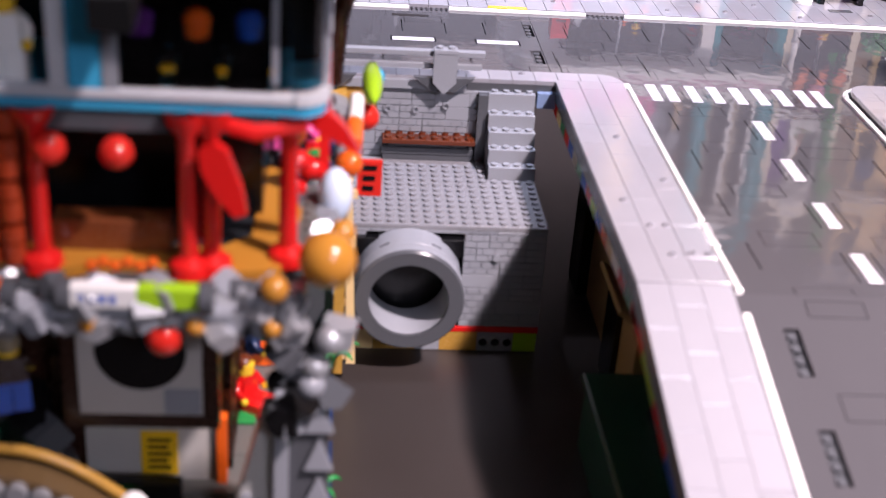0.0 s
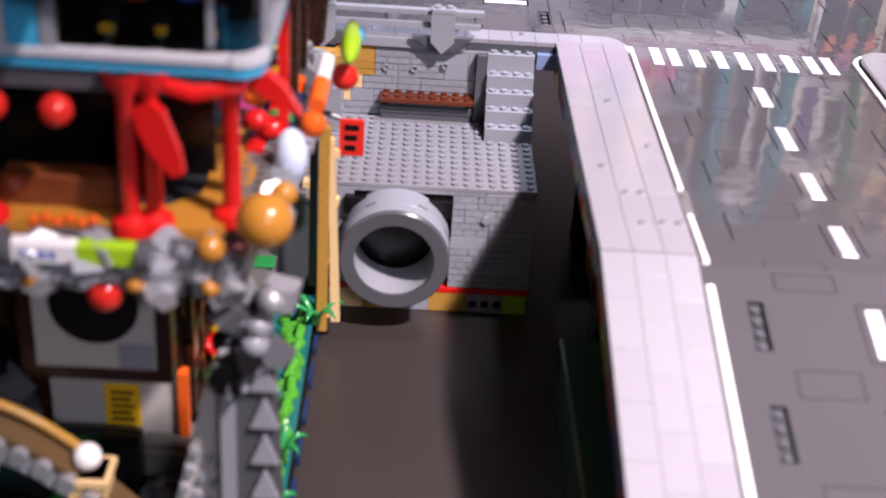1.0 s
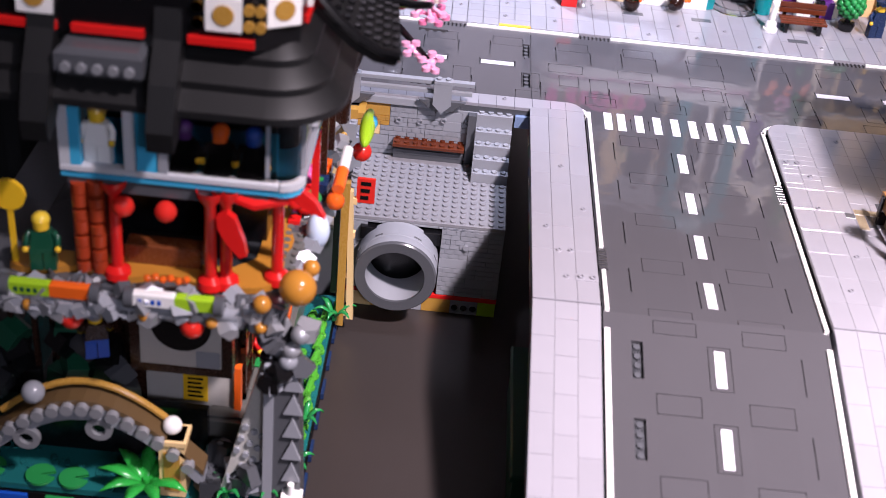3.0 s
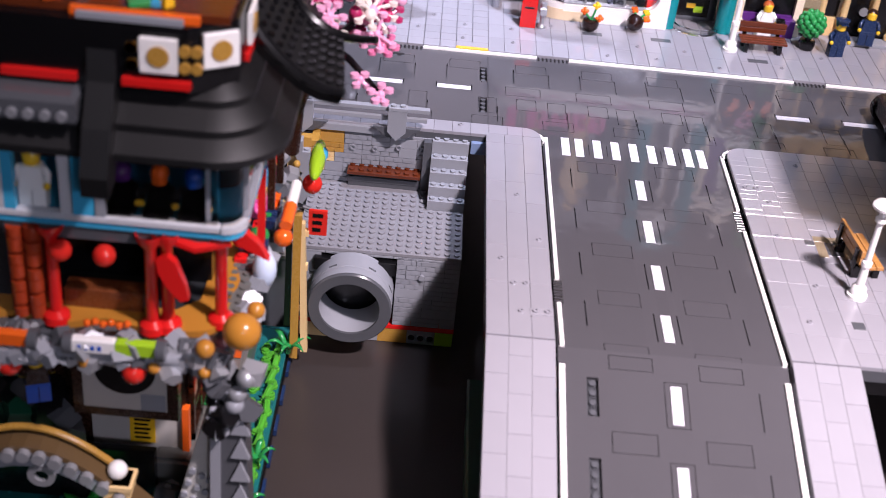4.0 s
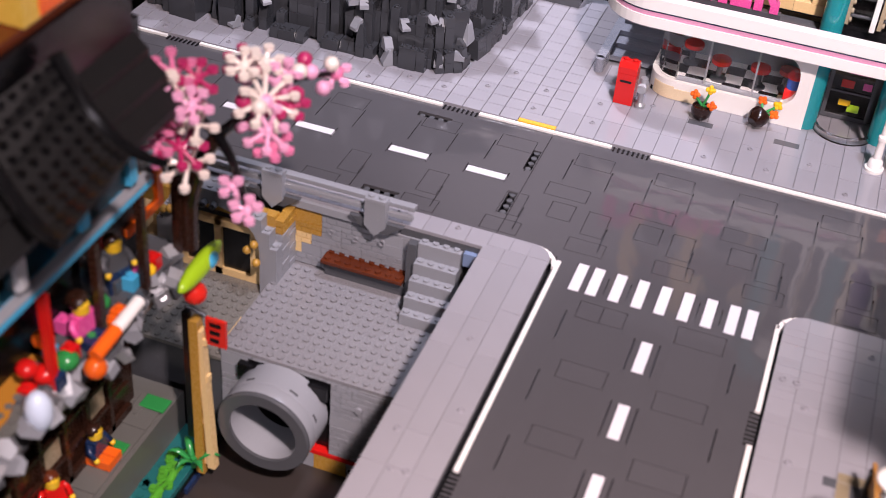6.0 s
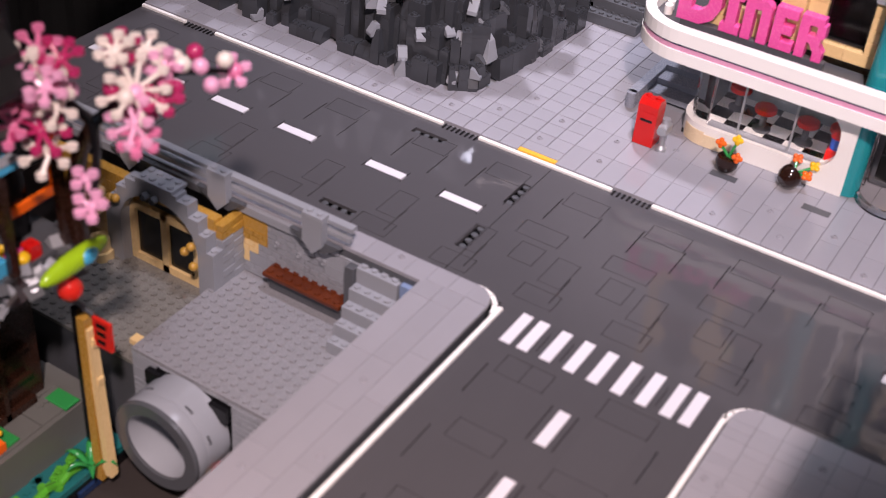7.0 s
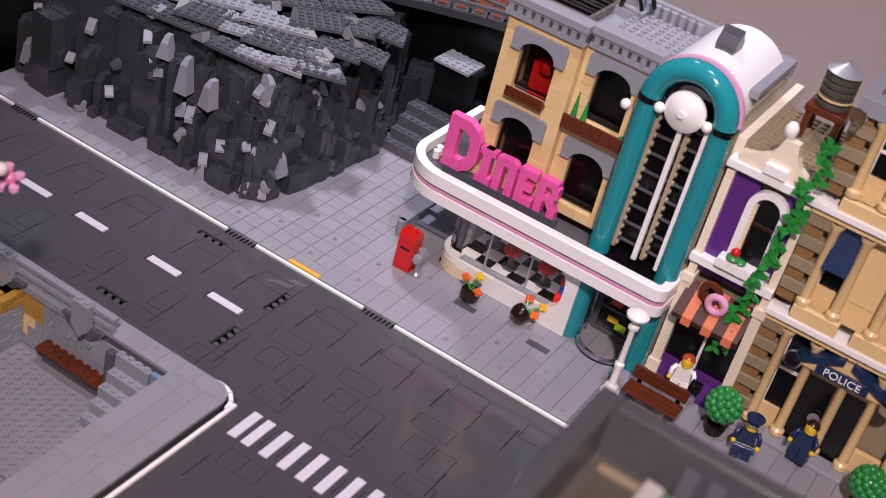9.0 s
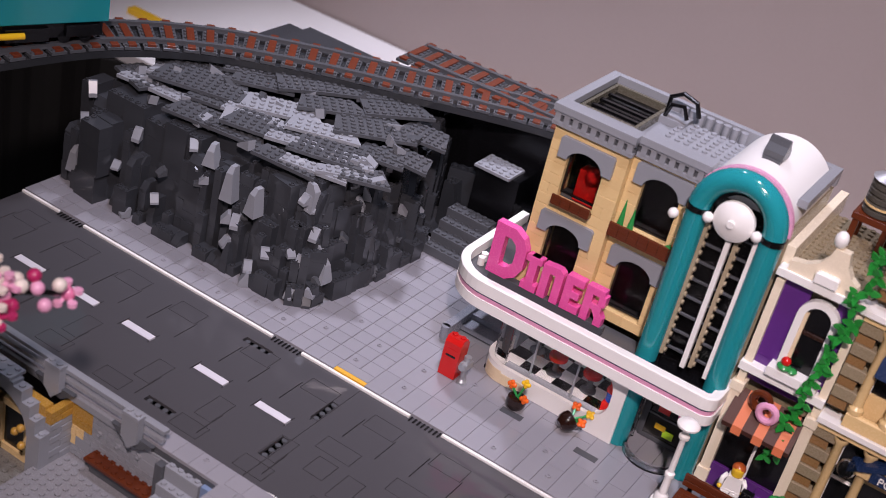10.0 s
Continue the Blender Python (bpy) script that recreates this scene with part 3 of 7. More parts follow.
# the lower plaza and its arched gate
PZ = -8.3
PLAZA = plastic("plaza_grey_plastic", "72706B", 0.26)
plaza = thing("gate_plaza", "lower grey studded plaza with an arched gate", "building")
part("plaza_core", Shape().box(-54, -13.8, -18.1, -35.05, -2, PZ - 0.4, 0), DARK, plaza)
part("plaza_plate", Shape().box(-54, -14, PZ - 0.4, -35.05, -1, PZ), PLAZA, plaza)
for i in range(19):
    for j in range(10):
        piece("stud", "plaza", lambda: Shape().stud(0, 0, 0), PLAZA, plaza, -53.5 + i, -13.5 + j, PZ)
part("tan_riser", Shape().box(-35.3, -12.5, PZ, -34.95, -9.5, TZ - 0.4).box(-36.6, -12.6, PZ, -35.3, -11.7, PZ + 0.7), TAN, plaza)
for k in range(10):
    for q in range(2):
        part("return_brick", Shape().box(-35.0, -3.3 + 1.42 * q, PZ + 0.8 * k, -34.2 + 0.05 * ((k + q) % 2), -1.9 + 1.42 * q, PZ + 0.79 * k + 0.78), GOLD if k > 7 else GREY, plaza)
rnd.seed(9)
brick_wall(plaza, -54, -34.9, PZ, 0, -3.4, 1.0, GOLD, [(-44, PZ, -36, -1.6)], accents=[(-37, -9, -34, -4, TAN), (-54, -9, -46, -3.5, TAN)], lengths=(2, 4))
AX, AZ = -40.3, -3.6
ring = [(AX + 4.4 * math.cos(radians(a)), AZ + 4.0 * math.sin(radians(a))) for a in range(0, 181, 15)]
STEPS = ((2.3, 5.3), (2.3, 4.9), (3.5, 4.9), (3.5, 3.7), (4.6, 3.7), (4.6, 2.4), (5.4, 2.4), (5.4, 0.8), (6.1, 0.8))
outer = [(AX - x, AZ + z) for x, z in STEPS[::-1]] + [(AX + x, AZ + z) for x, z in STEPS]
part("arch", Shape().prism([(AX + 4.4, PZ)] + ring + [(AX - 4.4, PZ), (AX - 6.1, PZ)] + outer + [(AX + 6.1, PZ)], -4.6, -3.3, "y"), GREY, plaza, "stepped light grey stone arch")
for sx in (-1, 1):
    for x, z in ((2.9, 4.9), (4.05, 3.7), (5.0, 2.4), (5.75, 0.8)):
        part("stud", Shape().stud(AX + sx * x, -4.0, AZ + z), GREY, plaza)
part("arch_cap", Shape().brick(-42.3, -4.8, 1.72, -38.3, -2.8, 2.1), GREY, plaza)
for x in (-41.20, -40.20):
    part("cap_knob", Shape().lathe([(0.34, 0.3), (0.34, -0.3), (0.2, -0.3), (0.2, 0), (0.001, 0)], 10, (x, -5.0, 0.6), "y"), DARK, plaza)
door = part("gate", Shape().box(-44.90, -3.5, PZ, -44.00, -2.9, -2).box(-37.40, -3.5, PZ, -35.90, -2.9, -2).box(-41.05, -3.5, PZ, -40.35, -2.9, -2).box(-44.00, -3.5, PZ, -37.40, -2.9, PZ + 0.8).box(-44.00, -3.5, -2.7, -37.40, -2.9, -2), TAN, plaza, "tan timber gate frame")
# no glass here: opaque black panels stand for the unlit gate openings
for x in (-42.70, -38.70):
    part("glass", Shape().box(x - 1.6, -3.2, PZ + 0.8, x + 1.6, -3.1, -2.7, 0), BLACK, door)
for x, z in ((-45.30, -1.2), (-44.60, -1.0), (-36.90, -3.2), (-36.20, -2.4), (-36.00, -4.4)):
    part("gold_knob", Shape().ball(x, -5.1, z, 0.42, 10, 6), GOLD, plaza)
part("lamp_plate", Shape().box(-49.5, -4.6, -4.4, -47.5, -3.4, -2.0), TAN, plaza)
for dx in (-0.5, 0.5):
    for dz in (-0.5, 0.5):
        part("knob", Shape().lathe([(0.36, 0.2), (0.36, -0.25), (0.2, -0.25), (0.2, 0), (0.001, 0)], 10, (-48.5 + dx, -4.6, -3.2 + dz), "y"), TAN, plaza)
part("drum", Shape().cyl(-46.9, -5.2, PZ, 1.2, 0.9, 16).cyl(-46.9, -5.2, PZ + 0.9, 0.9, 1.2, 16), TAN, plaza)

# the railing over the wall
rail = thing("street_railing", "light grey double railing with pointed posts", "railing", -36, -0.5, 0)
part("top_rail", Shape().box(-24, -0.5, 2.75, 13.4, 0.25, 3.2), GREY, rail)
part("lower_rail", Shape().box(-24, -0.4, 1.6, 13.2, 0.1, 2.05), GREY, rail)
part("coping", Shape().box(-24, -0.3, -0.3, 12, 0.7, 0.5), GREY, rail)
for x in (-20, -10, 0, 10):
    post = part("post", Shape().prism([(x - 1, 3.2), (x - 1, 0.7), (x, -0.35), (x + 1, 0.7), (x + 1, 3.2)], -1.3, -0.5, "y"), GREY, rail)
    part("cap", Shape().brick(x - 1, -1.35, 3.22, x + 1, -0.35, 3.6), GREY, post)
    part("bracket", Shape().prism([(x - 2.6, 1.0), (x + 2.6, 1.0), (x + 1, -0.2), (x - 1, -0.2)], -0.9, -0.4, "y"), DARK, post)

# the brick edge that carries the pavement, and boxes stored below
edge = thing("support_edge", "strip of mixed coloured bricks under the pavement edge", "brick support")
cols = [RED, TAN, GREEN, RED, BLUE, DTAN, GREEN, BLUE, RED, LIME, BLUE, ORANGE, TAN, WHITE, RED, GREEN, RED]
for k in range(17):
    part("brick", Shape().box(-16.2, -2.2 * (k + 1), -2.0, -13.9, -2.2 * k - 0.03, -0.82), cols[k % len(cols)], edge)
for k in range(10):
    y, z = -36 - 4 * k * math.cos(RAMP), -4 * k * math.sin(RAMP)
    part("brick", Shape(Matrix.Translation((0, y, z)) @ Matrix.Rotation(RAMP, 4, "X")).box(-16.2, -3.97, -2.0, -13.9, 0, -0.82), (RED, LIME, RED, BLUE, RED, BLUE, GREEN, RED, YELLOW, BLUE)[k], edge)
for y in (-34, -18, -2):
    part("pillar", Shape().box(-13, y - 2, -18.2, -10, y + 2, -2), BLACK, edge)
solid("street_underframe", Shape().box(-13.8, -36, -2.2, 42, 1.9, -0.82, 0).box(-53, 1.95, -2.2, 62, 54, -0.92, 0), BLACK, "dark support frame beneath the toy streets", "support")
g = thing("green_box", "dark green lidded storage box under the street", "box", -12, -36, -18.2)
part("body", Shape().box(-4.4, -9, 0, 6, 9, 5.4, 0.15), DGREEN, g)
part("lid", Shape().box(-4.7, -9.3, 5.4, 6.3, 9.3, 6.3, 0.2), DGREEN, g)
c = thing("cardboard_box", "open brown cardboard box in the dark under the street", "box", -11, -20, -18.2)
part("body", Shape().box(-1.5, -5, 0, 6, 5, 8.5), CARD, c)
part("flap", Shape().prism([(-1.5, 8.5), (-3.0, 9.6), (-2.8, 9.9), (-1.3, 8.8)], -4, 4, "y"), CARD, c)
c = thing("cardboard_box", "tall brown cardboard box in the dark under the street", "box", -11, -7, -18.2)
part("body", Shape().box(-1.0, -6, 0, 6, 6, 14), CARD, c)


# ---- the diner ----
def hood(cx, zt, y0, y1):
    """Grey arched window head with short legs."""
    arc = [(1.95 * math.cos(radians(a)), -2.3 + 1.35 * math.sin(radians(a))) for a in range(0, 181, 15)]
    return Shape().prism([(cx + a, zt + b) for a, b in [(-3, -2.3), (-3, -0.25), (-2.8, 0), (2.8, 0), (3, -0.25), (3, -2.3)] + arc], y0, y1, "y")


def sash(parent, cx, z0, z1, y, w=2.0, material=None):
    """A dark window with thin bars set back in its opening."""
    win = part("window", Shape().box(cx - w, y, z0, cx - w + 0.22, y + 0.3, z1).box(cx + w - 0.22, y, z0, cx + w, y + 0.3, z1).box(cx - w, y, z0, cx + w, y + 0.3, z0 + 0.22).box(cx - w, y, z1 - 0.6, cx + w, y + 0.3, z1), material or BLACK, parent)
    part("pane", Shape().box(cx - w, y + 0.14, z0, cx + w, y + 0.2, z1, 0), SMOKE, win).visible_shadow = False
    return win


din = thing("diner_building", "tan brick toy diner with pink sign and teal arch", "building")
rnd.seed(21)
WIN = [(-6.9, 22.9, -2.9, 28.6), (-6.9, 14.2, -2.9, 20.2)]
brick_wall(din, -9, -0.7, 11.6, 30.0, 36, 1, TAN, WIN, lengths=(2, 3, 4))
WIN2 = [(1.0, 22.4, 5.0, 29.0), (1.0, 13.0, 5.0, 19.6)]
brick_wall(din, -0.7, 8.2, 11.6, 30.0, 37, 1, TAN, WIN2, lengths=(2, 3, 4))
brick_wall(din, 37, 48, 11.6, 30.0, -9, 1, TAN, axis="x", lengths=(4, 6))
part("corner_wall", Shape().box(-1.7, 36.02, 11.6, -0.72, 38, 30.0), TAN, din)
part("back_wall", Shape().box(-9, 48, 0.4, 16, 49, 30), DTAN, din)
part("side_wall", Shape().box(15, 37, 0.4, 15.98, 48, 30), DTAN, din)
# added black sheet, stands for the dark rooms behind the upper windows
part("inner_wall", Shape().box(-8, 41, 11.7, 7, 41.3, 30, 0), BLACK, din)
part("left_wall", Shape().box(-9, 40, 0.4, -8, 48, 11.6), GREY, din)
part("upper_floor", Shape().box(-9, 37, 20.6, 15, 48, 21.4, 0).box(-9, 38, 11.0, 15, 48, 11.6, 0), DARK, din)
for cx, zt in ((-4.9, 29.2), (-4.9, 20.9)):
    part("window_hood", hood(cx, zt, 35.6, 36.4), GREY, din)
for cx, zt in ((3.0, 29.6), (3.0, 20.2)):
    part("window_hood", hood(cx, zt, 36.6, 37.4), GREY, din)
sash(din, -4.9, 22.9, 28.5, 36.6)
sash(din, -4.9, 14.2, 20.2, 36.6)
sash(din, 3.0, 22.4, 28.9, 37.6)
sash(din, 3.0, 13.0, 19.6, 37.6)
for k in range(4):
    part("window_sill", Shape().box(-7.1 + k * 1.1, 35.2, 22.0, -6.06 + k * 1.1, 36.2, 22.5).box(-7.1 + k * 1.1, 35.2, 22.5, -6.06 + k * 1.1, 35.4, 23.1), BROWN, din)
for k in range(7):
    part("planter_board", Shape().box(-0.7 + k * 1.1, 35.9, 21.2, 0.36 + k * 1.1, 37.1, 22.0).box(-0.7 + k * 1.1, 35.9, 22.0, 0.36 + k * 1.1, 36.2, 22.7), BROWN, din)
for x, h in ((0.1, 3.2), (1.2, 2.6)):
    solid("grass_spike", Shape().cyl(x, 36.7, 22.0, 0.42, h, 8, r2=0.05), GREEN, "pointed green plant in the brown window box", "plant")
fl = thing("flower", "orange flower on a green stem in the window box", "flower", 5.8, 36.5, 22)
part("leaves", Shape().ball(0, 0, 0.5, 0.6, 8, 5, 0.6).ball(0.6, -0.2, 0.3, 0.45, 8, 5, 0.6), GREEN, fl)
part("petals", Shape().ball(0.4, -0.2, 1.1, 0.35, 8, 5), ORANGE, fl)
part("wall_light", Shape().ball(4.9, 36.5, 26.2, 0.55, 12, 8), WHITE, din, "round white wall lamp")
solid("red_armchair", Shape().box(-6.2, 38.6, 21.4, -3.4, 40, 25.5, 0.3).ball(-4.4, 38.4, 25.2, 0.9), RED, "red seat seen behind the upper window", "armchair")
# cornice
corn = part("cornice", Shape().box(-9.5, 35.4, 31.4, -0.4, 37.4, 32.2).box(-0.4, 36.4, 31.4, 7.0, 38.4, 32.2).box(-9.5, 37.4, 31.4, -8.5, 49, 32.2).box(-8.5, 48.2, 30.4, 16.2, 49, 32.2).box(15.2, 38, 31.4, 16.2, 48.2, 32.2), GREY, din, "light grey roof parapet")
part("cornice_back", Shape().box(-9.2, 35.9, 30.0, -0.5, 37, 31.4, 0).box(-0.5, 36.9, 30, 7.0, 38, 31.4, 0).box(-9.2, 37, 30, -8.6, 48.2, 31.4, 0), DARK, corn)
part("cornice_band", Shape().box(-9.4, 35.6, 29.9, -0.45, 36.2, 30.4).box(-0.45, 36.6, 29.9, 7.0, 37.2, 30.4).box(-9.4, 35.6, 31.1, -0.45, 36.2, 31.38).box(-0.45, 36.6, 31.1, 7.0, 37.2, 31.38).box(-9.4, 36.3, 31.1, -8.9, 48, 31.38), GREY, corn)
for k in range(9):
    piece("dentil", 0, lambda: Shape().box(-0.3, -0.25, 0, 0.3, 0.25, 1.15), GREY, corn, -8.9 + k, 35.8, 30.25)
for k in range(7):
    piece("dentil", 0, lambda: Shape().box(-0.3, -0.25, 0, 0.3, 0.25, 1.15), GREY, corn, 0.2 + k, 36.8, 30.25)
for k in range(11):
    piece("dentil", 1, lambda: Shape().box(-0.25, -0.3, 0, 0.25, 0.3, 1.15), GREY, corn, -9.2, 37.4 + k, 30.25)
roof = part("roof", Shape().box(-8.5, 37.4, 30.2, 15.2, 48.2, 30.6, 0), GREY, din)
part("roof_plate", Shape().brick(0, 40, 30.6, 7, 47, 31), GREY, roof)
for k in range(8):
    part("roof_rib", Shape().cyl(-0.5 + k * 0.95, 47.6, 30.6, 0.4, 1.5, 10), GREY, roof)
hatch = part("roof_hatch", Shape().box(-8.4, 39, 30.6, -8.0, 47.8, 31.5).box(-2.4, 39, 30.6, -2.0, 47.8, 31.5).box(-8.0, 39, 30.6, -2.4, 39.4, 31.5).box(-8.0, 47.4, 30.6, -2.4, 47.8, 31.5), plastic("olive_grey_plastic", "5A564A", 0.25), roof, "open dark grey skylight frame")
# thin black sheet on the roof, painted depth of the open hatch
part("dark_pit", Shape().box(-8.0, 39.4, 30.61, -2.4, 47.4, 30.7, 0), BLACK, hatch)
for y in (41, 43, 45):
    part("slat", Shape().box(-8.0, y, 30.9, -2.4, y + 0.5, 31.2), BLACK, hatch)
hoist = thing("roof_hoist", "small black hook crane on the diner roof", "crane", -0.6, 46, 30.6)
part("base", Shape().box(-1.4, -1.2, 0, 1.4, 1.2, 0.8), GREY, hoist)
part("arm", Shape().tube([(-1.2, 0, 0.8), (-1.2, 0, 2.6), (0, 0, 3.4), (1.6, 0, 3.0), (2.2, 0, 1.6)], 0.25), BLACK, hoist)
part("arm", Shape().tube([(-1.0, -0.9, 0.8), (-0.6, -0.9, 2.2), (0.8, -1.2, 2.6), (1.4, -1.2, 1.4)], 0.22), BLACK, hoist)


def outline(grow=0.0):
    """The rounded plan of the canopy."""
    g = grow
    pts = [(16.3 + g, 37), (16.3 + g, 33.4)]
    pts += [(14.9 + (1.4 + g) * math.cos(radians(a)), 33.2 - (1.4 + g) * math.sin(radians(a))) for a in range(0, 91, 15)]
    pts += [(-10.2 - (5.2 + g) * math.sin(radians(a)), 37.0 - (5.2 + g) * math.cos(radians(a))) for a in range(0, 91, 9)]
    return pts + [(-15.4 - g, 49)]


can = part("canopy", Shape().prism(outline() + [(-8.5, 49), (-8.5, 37)], 8.9, 10.05, "z"), WHITE, din, "long rounded white canopy")
part("stripe", Shape().prism(outline(-0.16) + [(-8.5, 48.9), (-8.5, 37)], 10.05, 10.55, "z"), LPINK, can, "light pink stripe")
part("stripe", Shape().prism(outline(-0.12) + [(-8.5, 48.9), (-8.5, 37)], 10.55, 10.75, "z"), NAVY, can, "dark blue stripe")
part("deck", Shape().prism(outline(-0.3) + [(-8.5, 48.9), (-8.5, 37)], 10.75, 11.0, "z"), DARK, can)
o, i = outline(), outline(-1.0)
rimv, rimf = [], []
for (ax, ay), (bx, by) in zip(o, i):
    rimv += [(ax, ay, 10.75), (ax, ay, 12.05), (ax + (bx - ax) * 0.12, ay + (by - ay) * 0.12, 12.15), (bx, by, 12.15), (bx, by, 10.9)]
for k in range(len(o) - 1):
    for j in range(4):
        rimf.append((5 * k + j, 5 * k + j + 1, 5 * k + j + 6, 5 * k + j + 5))
part("canopy_rim", Shape().add(rimv, rimf), WHITE, can)
for x, y in ((-13.4, 37.4), (-13.2, 36.4)):
    part("roof_knob", Shape().cyl(x, y, 11, 0.4, 0.9, 12), WHITE, can)


def letters():
    """The five raised letters of the sign, each an outline with its counters."""
    def loop(pts):
        return pts
    y0, y1 = 34.5, 35.5
    d = Shape()
    out = [(0, 0), (2.3, 0), (3.4, 0.7), (4, 1.9), (4, 4.1), (3.4, 5.3), (2.3, 6), (0, 6)]
    inn = [(1.25, 1.25), (2.0, 1.25), (2.6, 1.7), (2.8, 2.3), (2.8, 3.7), (2.6, 4.3), (2.0, 4.75), (1.25, 4.75)]
    n = 8
    v = [(x, y0, z) for x, z in out] + [(x, y0, z) for x, z in inn] + [(x, y1, z) for x, z in out] + [(x, y1, z) for x, z in inn]
    f = []
    for k in range(n):
        q = (k + 1) % n
        f += [(k, q, n + q, n + k), (2 * n + k, 3 * n + k, 3 * n + q, 2 * n + q), (k, 2 * n + k, 2 * n + q, q), (n + k, n + q, 3 * n + q, 3 * n + k)]
    d.add(v, f)
    i_ = Shape().box(0.55, y0, 0, 1.6, y1, 4.2, 0.05).box(0.05, y0 + 0.01, 0, 2.1, y1 - 0.01, 0.9, 0.05).box(0.05, y0 + 0.01, 3.4, 2.1, y1 - 0.01, 4.2, 0.05)
    n_ = Shape().box(0, y0, 0, 1.0, y1, 4.1, 0.05).box(1.7, y0, 0, 2.7, y1, 3.6, 0.05).prism([(0.9, 4.15), (0.9, 3.2), (1.8, 3.2), (2.7, 3.3), (2.6, 3.8), (2.1, 4.15)], y0 + 0.01, y1 - 0.01, "y")
    e_ = Shape().box(0, y0, 0, 1.0, y1, 4.2, 0.05).box(0.9, y0 + 0.01, 0, 2.3, y1 - 0.01, 0.95, 0.05).box(0.9, y0 + 0.01, 1.62, 2.0, y1 - 0.01, 2.5, 0.05).box(0.9, y0 + 0.01, 3.25, 2.3, y1 - 0.01, 4.2, 0.05)
    r_ = Shape().box(0, y0, 0, 0.95, y1, 4.2, 0.05).box(0.9, y0 + 0.01, 3.3, 2.3, y1 - 0.01, 4.2, 0.05).box(0.9, y0 + 0.01, 1.6, 2.3, y1 - 0.01, 2.35, 0.05).box(1.75, y0 + 0.02, 2.3, 2.6, y1 - 0.02, 3.6, 0.05)
    r_.prism([(1.2, 1.7), (2.1, 1.7), (2.75, 0.9), (2.75, 0), (1.8, 0), (1.8, 0.8)], y0 + 0.015, y1 - 0.015, "y")
    for q in (i_, n_, e_, r_):
        q.v = [(a * 0.9, b, c * 0.97) for a, b, c in q.v]
    return (d, -11.7), (i_, -7.6), (n_, -5.5), (e_, -2.75), (r_, -0.4)


sign = thing("diner_sign", "bright pink letters reading DINER on the white canopy", "sign", 0, 0, 11.9)
for (shape, x), nm in zip(letters(), "DINER"):
    shape.v = [(a + x, b, c) for a, b, c in shape.v]
    part("letter", shape, PINK, sign, "raised bright pink letter " + nm)
part("foot", Shape().box(-11.3, 34.6, -0.95, 2.4, 35.4, 0.0), DARK, sign)

# teal arch, glass tower and white vault
arch = part("teal_arch", Shape().tube([(11.2 - 3.75 * math.cos(radians(a)), 35, 29.0 + 3.9 * math.sin(radians(a))) for a in range(0, 181, 10)], 1.15, 16), TEAL, din, "glossy teal tube arch")
part("tube", Shape().cyl(7.45, 35, 0.4, 1.12, 28.3, 20), TEAL, arch)
part("tube", Shape().cyl(14.95, 35, 0.4, 1.12, 28.3, 20), TEAL, arch)
for x in (7.45, 14.95):
    part("band", Shape().cyl(x, 35, 28.4, 1.2, 0.5, 20), BLACK, arch)
part("dark_lining", Shape().lathe([(2.75, 0), (2.75, -0.6), (2.2, -0.6), (2.2, 0.2)], 24, (11.2, 36.2, 29.0), "y", 0, 180), BLACK, arch)
part("vault", Shape().lathe([(0.01, 0), (4.75, 0), (4.75, 11.6), (0.01, 11.6)], 32, (11.2, 36.6, 29.0), "y", 0, 180).box(6.45, 37.1, 26, 14.98, 46.1, 29.0, 0), WHITE, din, "white barrel-vaulted roof")
part("pink_ring", Shape().lathe([(4.3, 0), (4.95, 0), (4.95, 0.6), (4.3, 0.6)], 32, (11.2, 35.9, 29.0), "y", 0, 180), LPINK, din)
fin = part("finial", Shape().prism([(-1.1, 0), (1.1, 0), (1.1, 0.6), (0.4, 1.3), (0.15, 1.9), (-0.2, 1.9), (-0.45, 1.3), (-1.1, 0.7)], -1, 1, "x").box(-0.9, -1.3, -0.9, 0.9, 1.3, 0.1), DARK, din)
fin.location = (11.2 * S, 41 * S, 33.9 * S)
disc = part("disc", Shape().lathe([(0.001, -0.9), (0.35, -0.9), (0.4, -0.6), (1.3, -0.45), (2.0, 0), (2.05, 0.3), (0.001, 0.3)], 32, (11.15, 34.3, 29.0), "y"), WHITE, din, "round white dish clock face")
for x, z in ((8.75, 28.4), (13.6, 28.6)):
    part("globe", Shape().ball(x, 34.3, z, 0.55), WHITE, din)
tower = part("glass_tower", Shape().box(8.5, 36.3, 11, 14, 36.5, 30, 0), BLACK, din)
part("glass", Shape().box(8.6, 35.7, 12, 13.9, 35.8, 29, 0), SMOKE, tower).visible_shadow = False
for z in range(13, 29, 2):
    part("mullion", Shape().box(8.6, 35.5, z, 13.9, 35.85, z + 0.25), DARK, tower)
for x in (8.7, 11.9):
    e = Shape().box(x - 0.2, 35.2, 12.2, x + 0.2, 35.6, 28)
    for k in range(16):
        e.cyl(x + 0.2, 35.3, 12.8 + k * 0.95, 0.27, 0.22, 8, "x")
    part("studded_strip", e, QUAYT, tower)
for x in (11.25, 13.75):
    part("white_bar", Shape().box(x - 0.25, 34.7, 12.1, x + 0.25, 35.2, 28.2), WHITE, tower)
part("ledge", Shape().box(6.8, 32.8, 11.0, 15.4, 36.3, 11.3), BLACK, tower)

# ground floor
def rounded(x0, z0, x1, z1, r, n=6):
    c = ((x1 - r, z0 + r, -90), (x1 - r, z1 - r, 0), (x0 + r, z1 - r, 90), (x0 + r, z0 + r, 180))
    return [(cx + r * math.cos(radians(a + 90 * k / n)), cz + r * math.sin(radians(a + 90 * k / n))) for cx, cz, a in c for k in range(n + 1)]


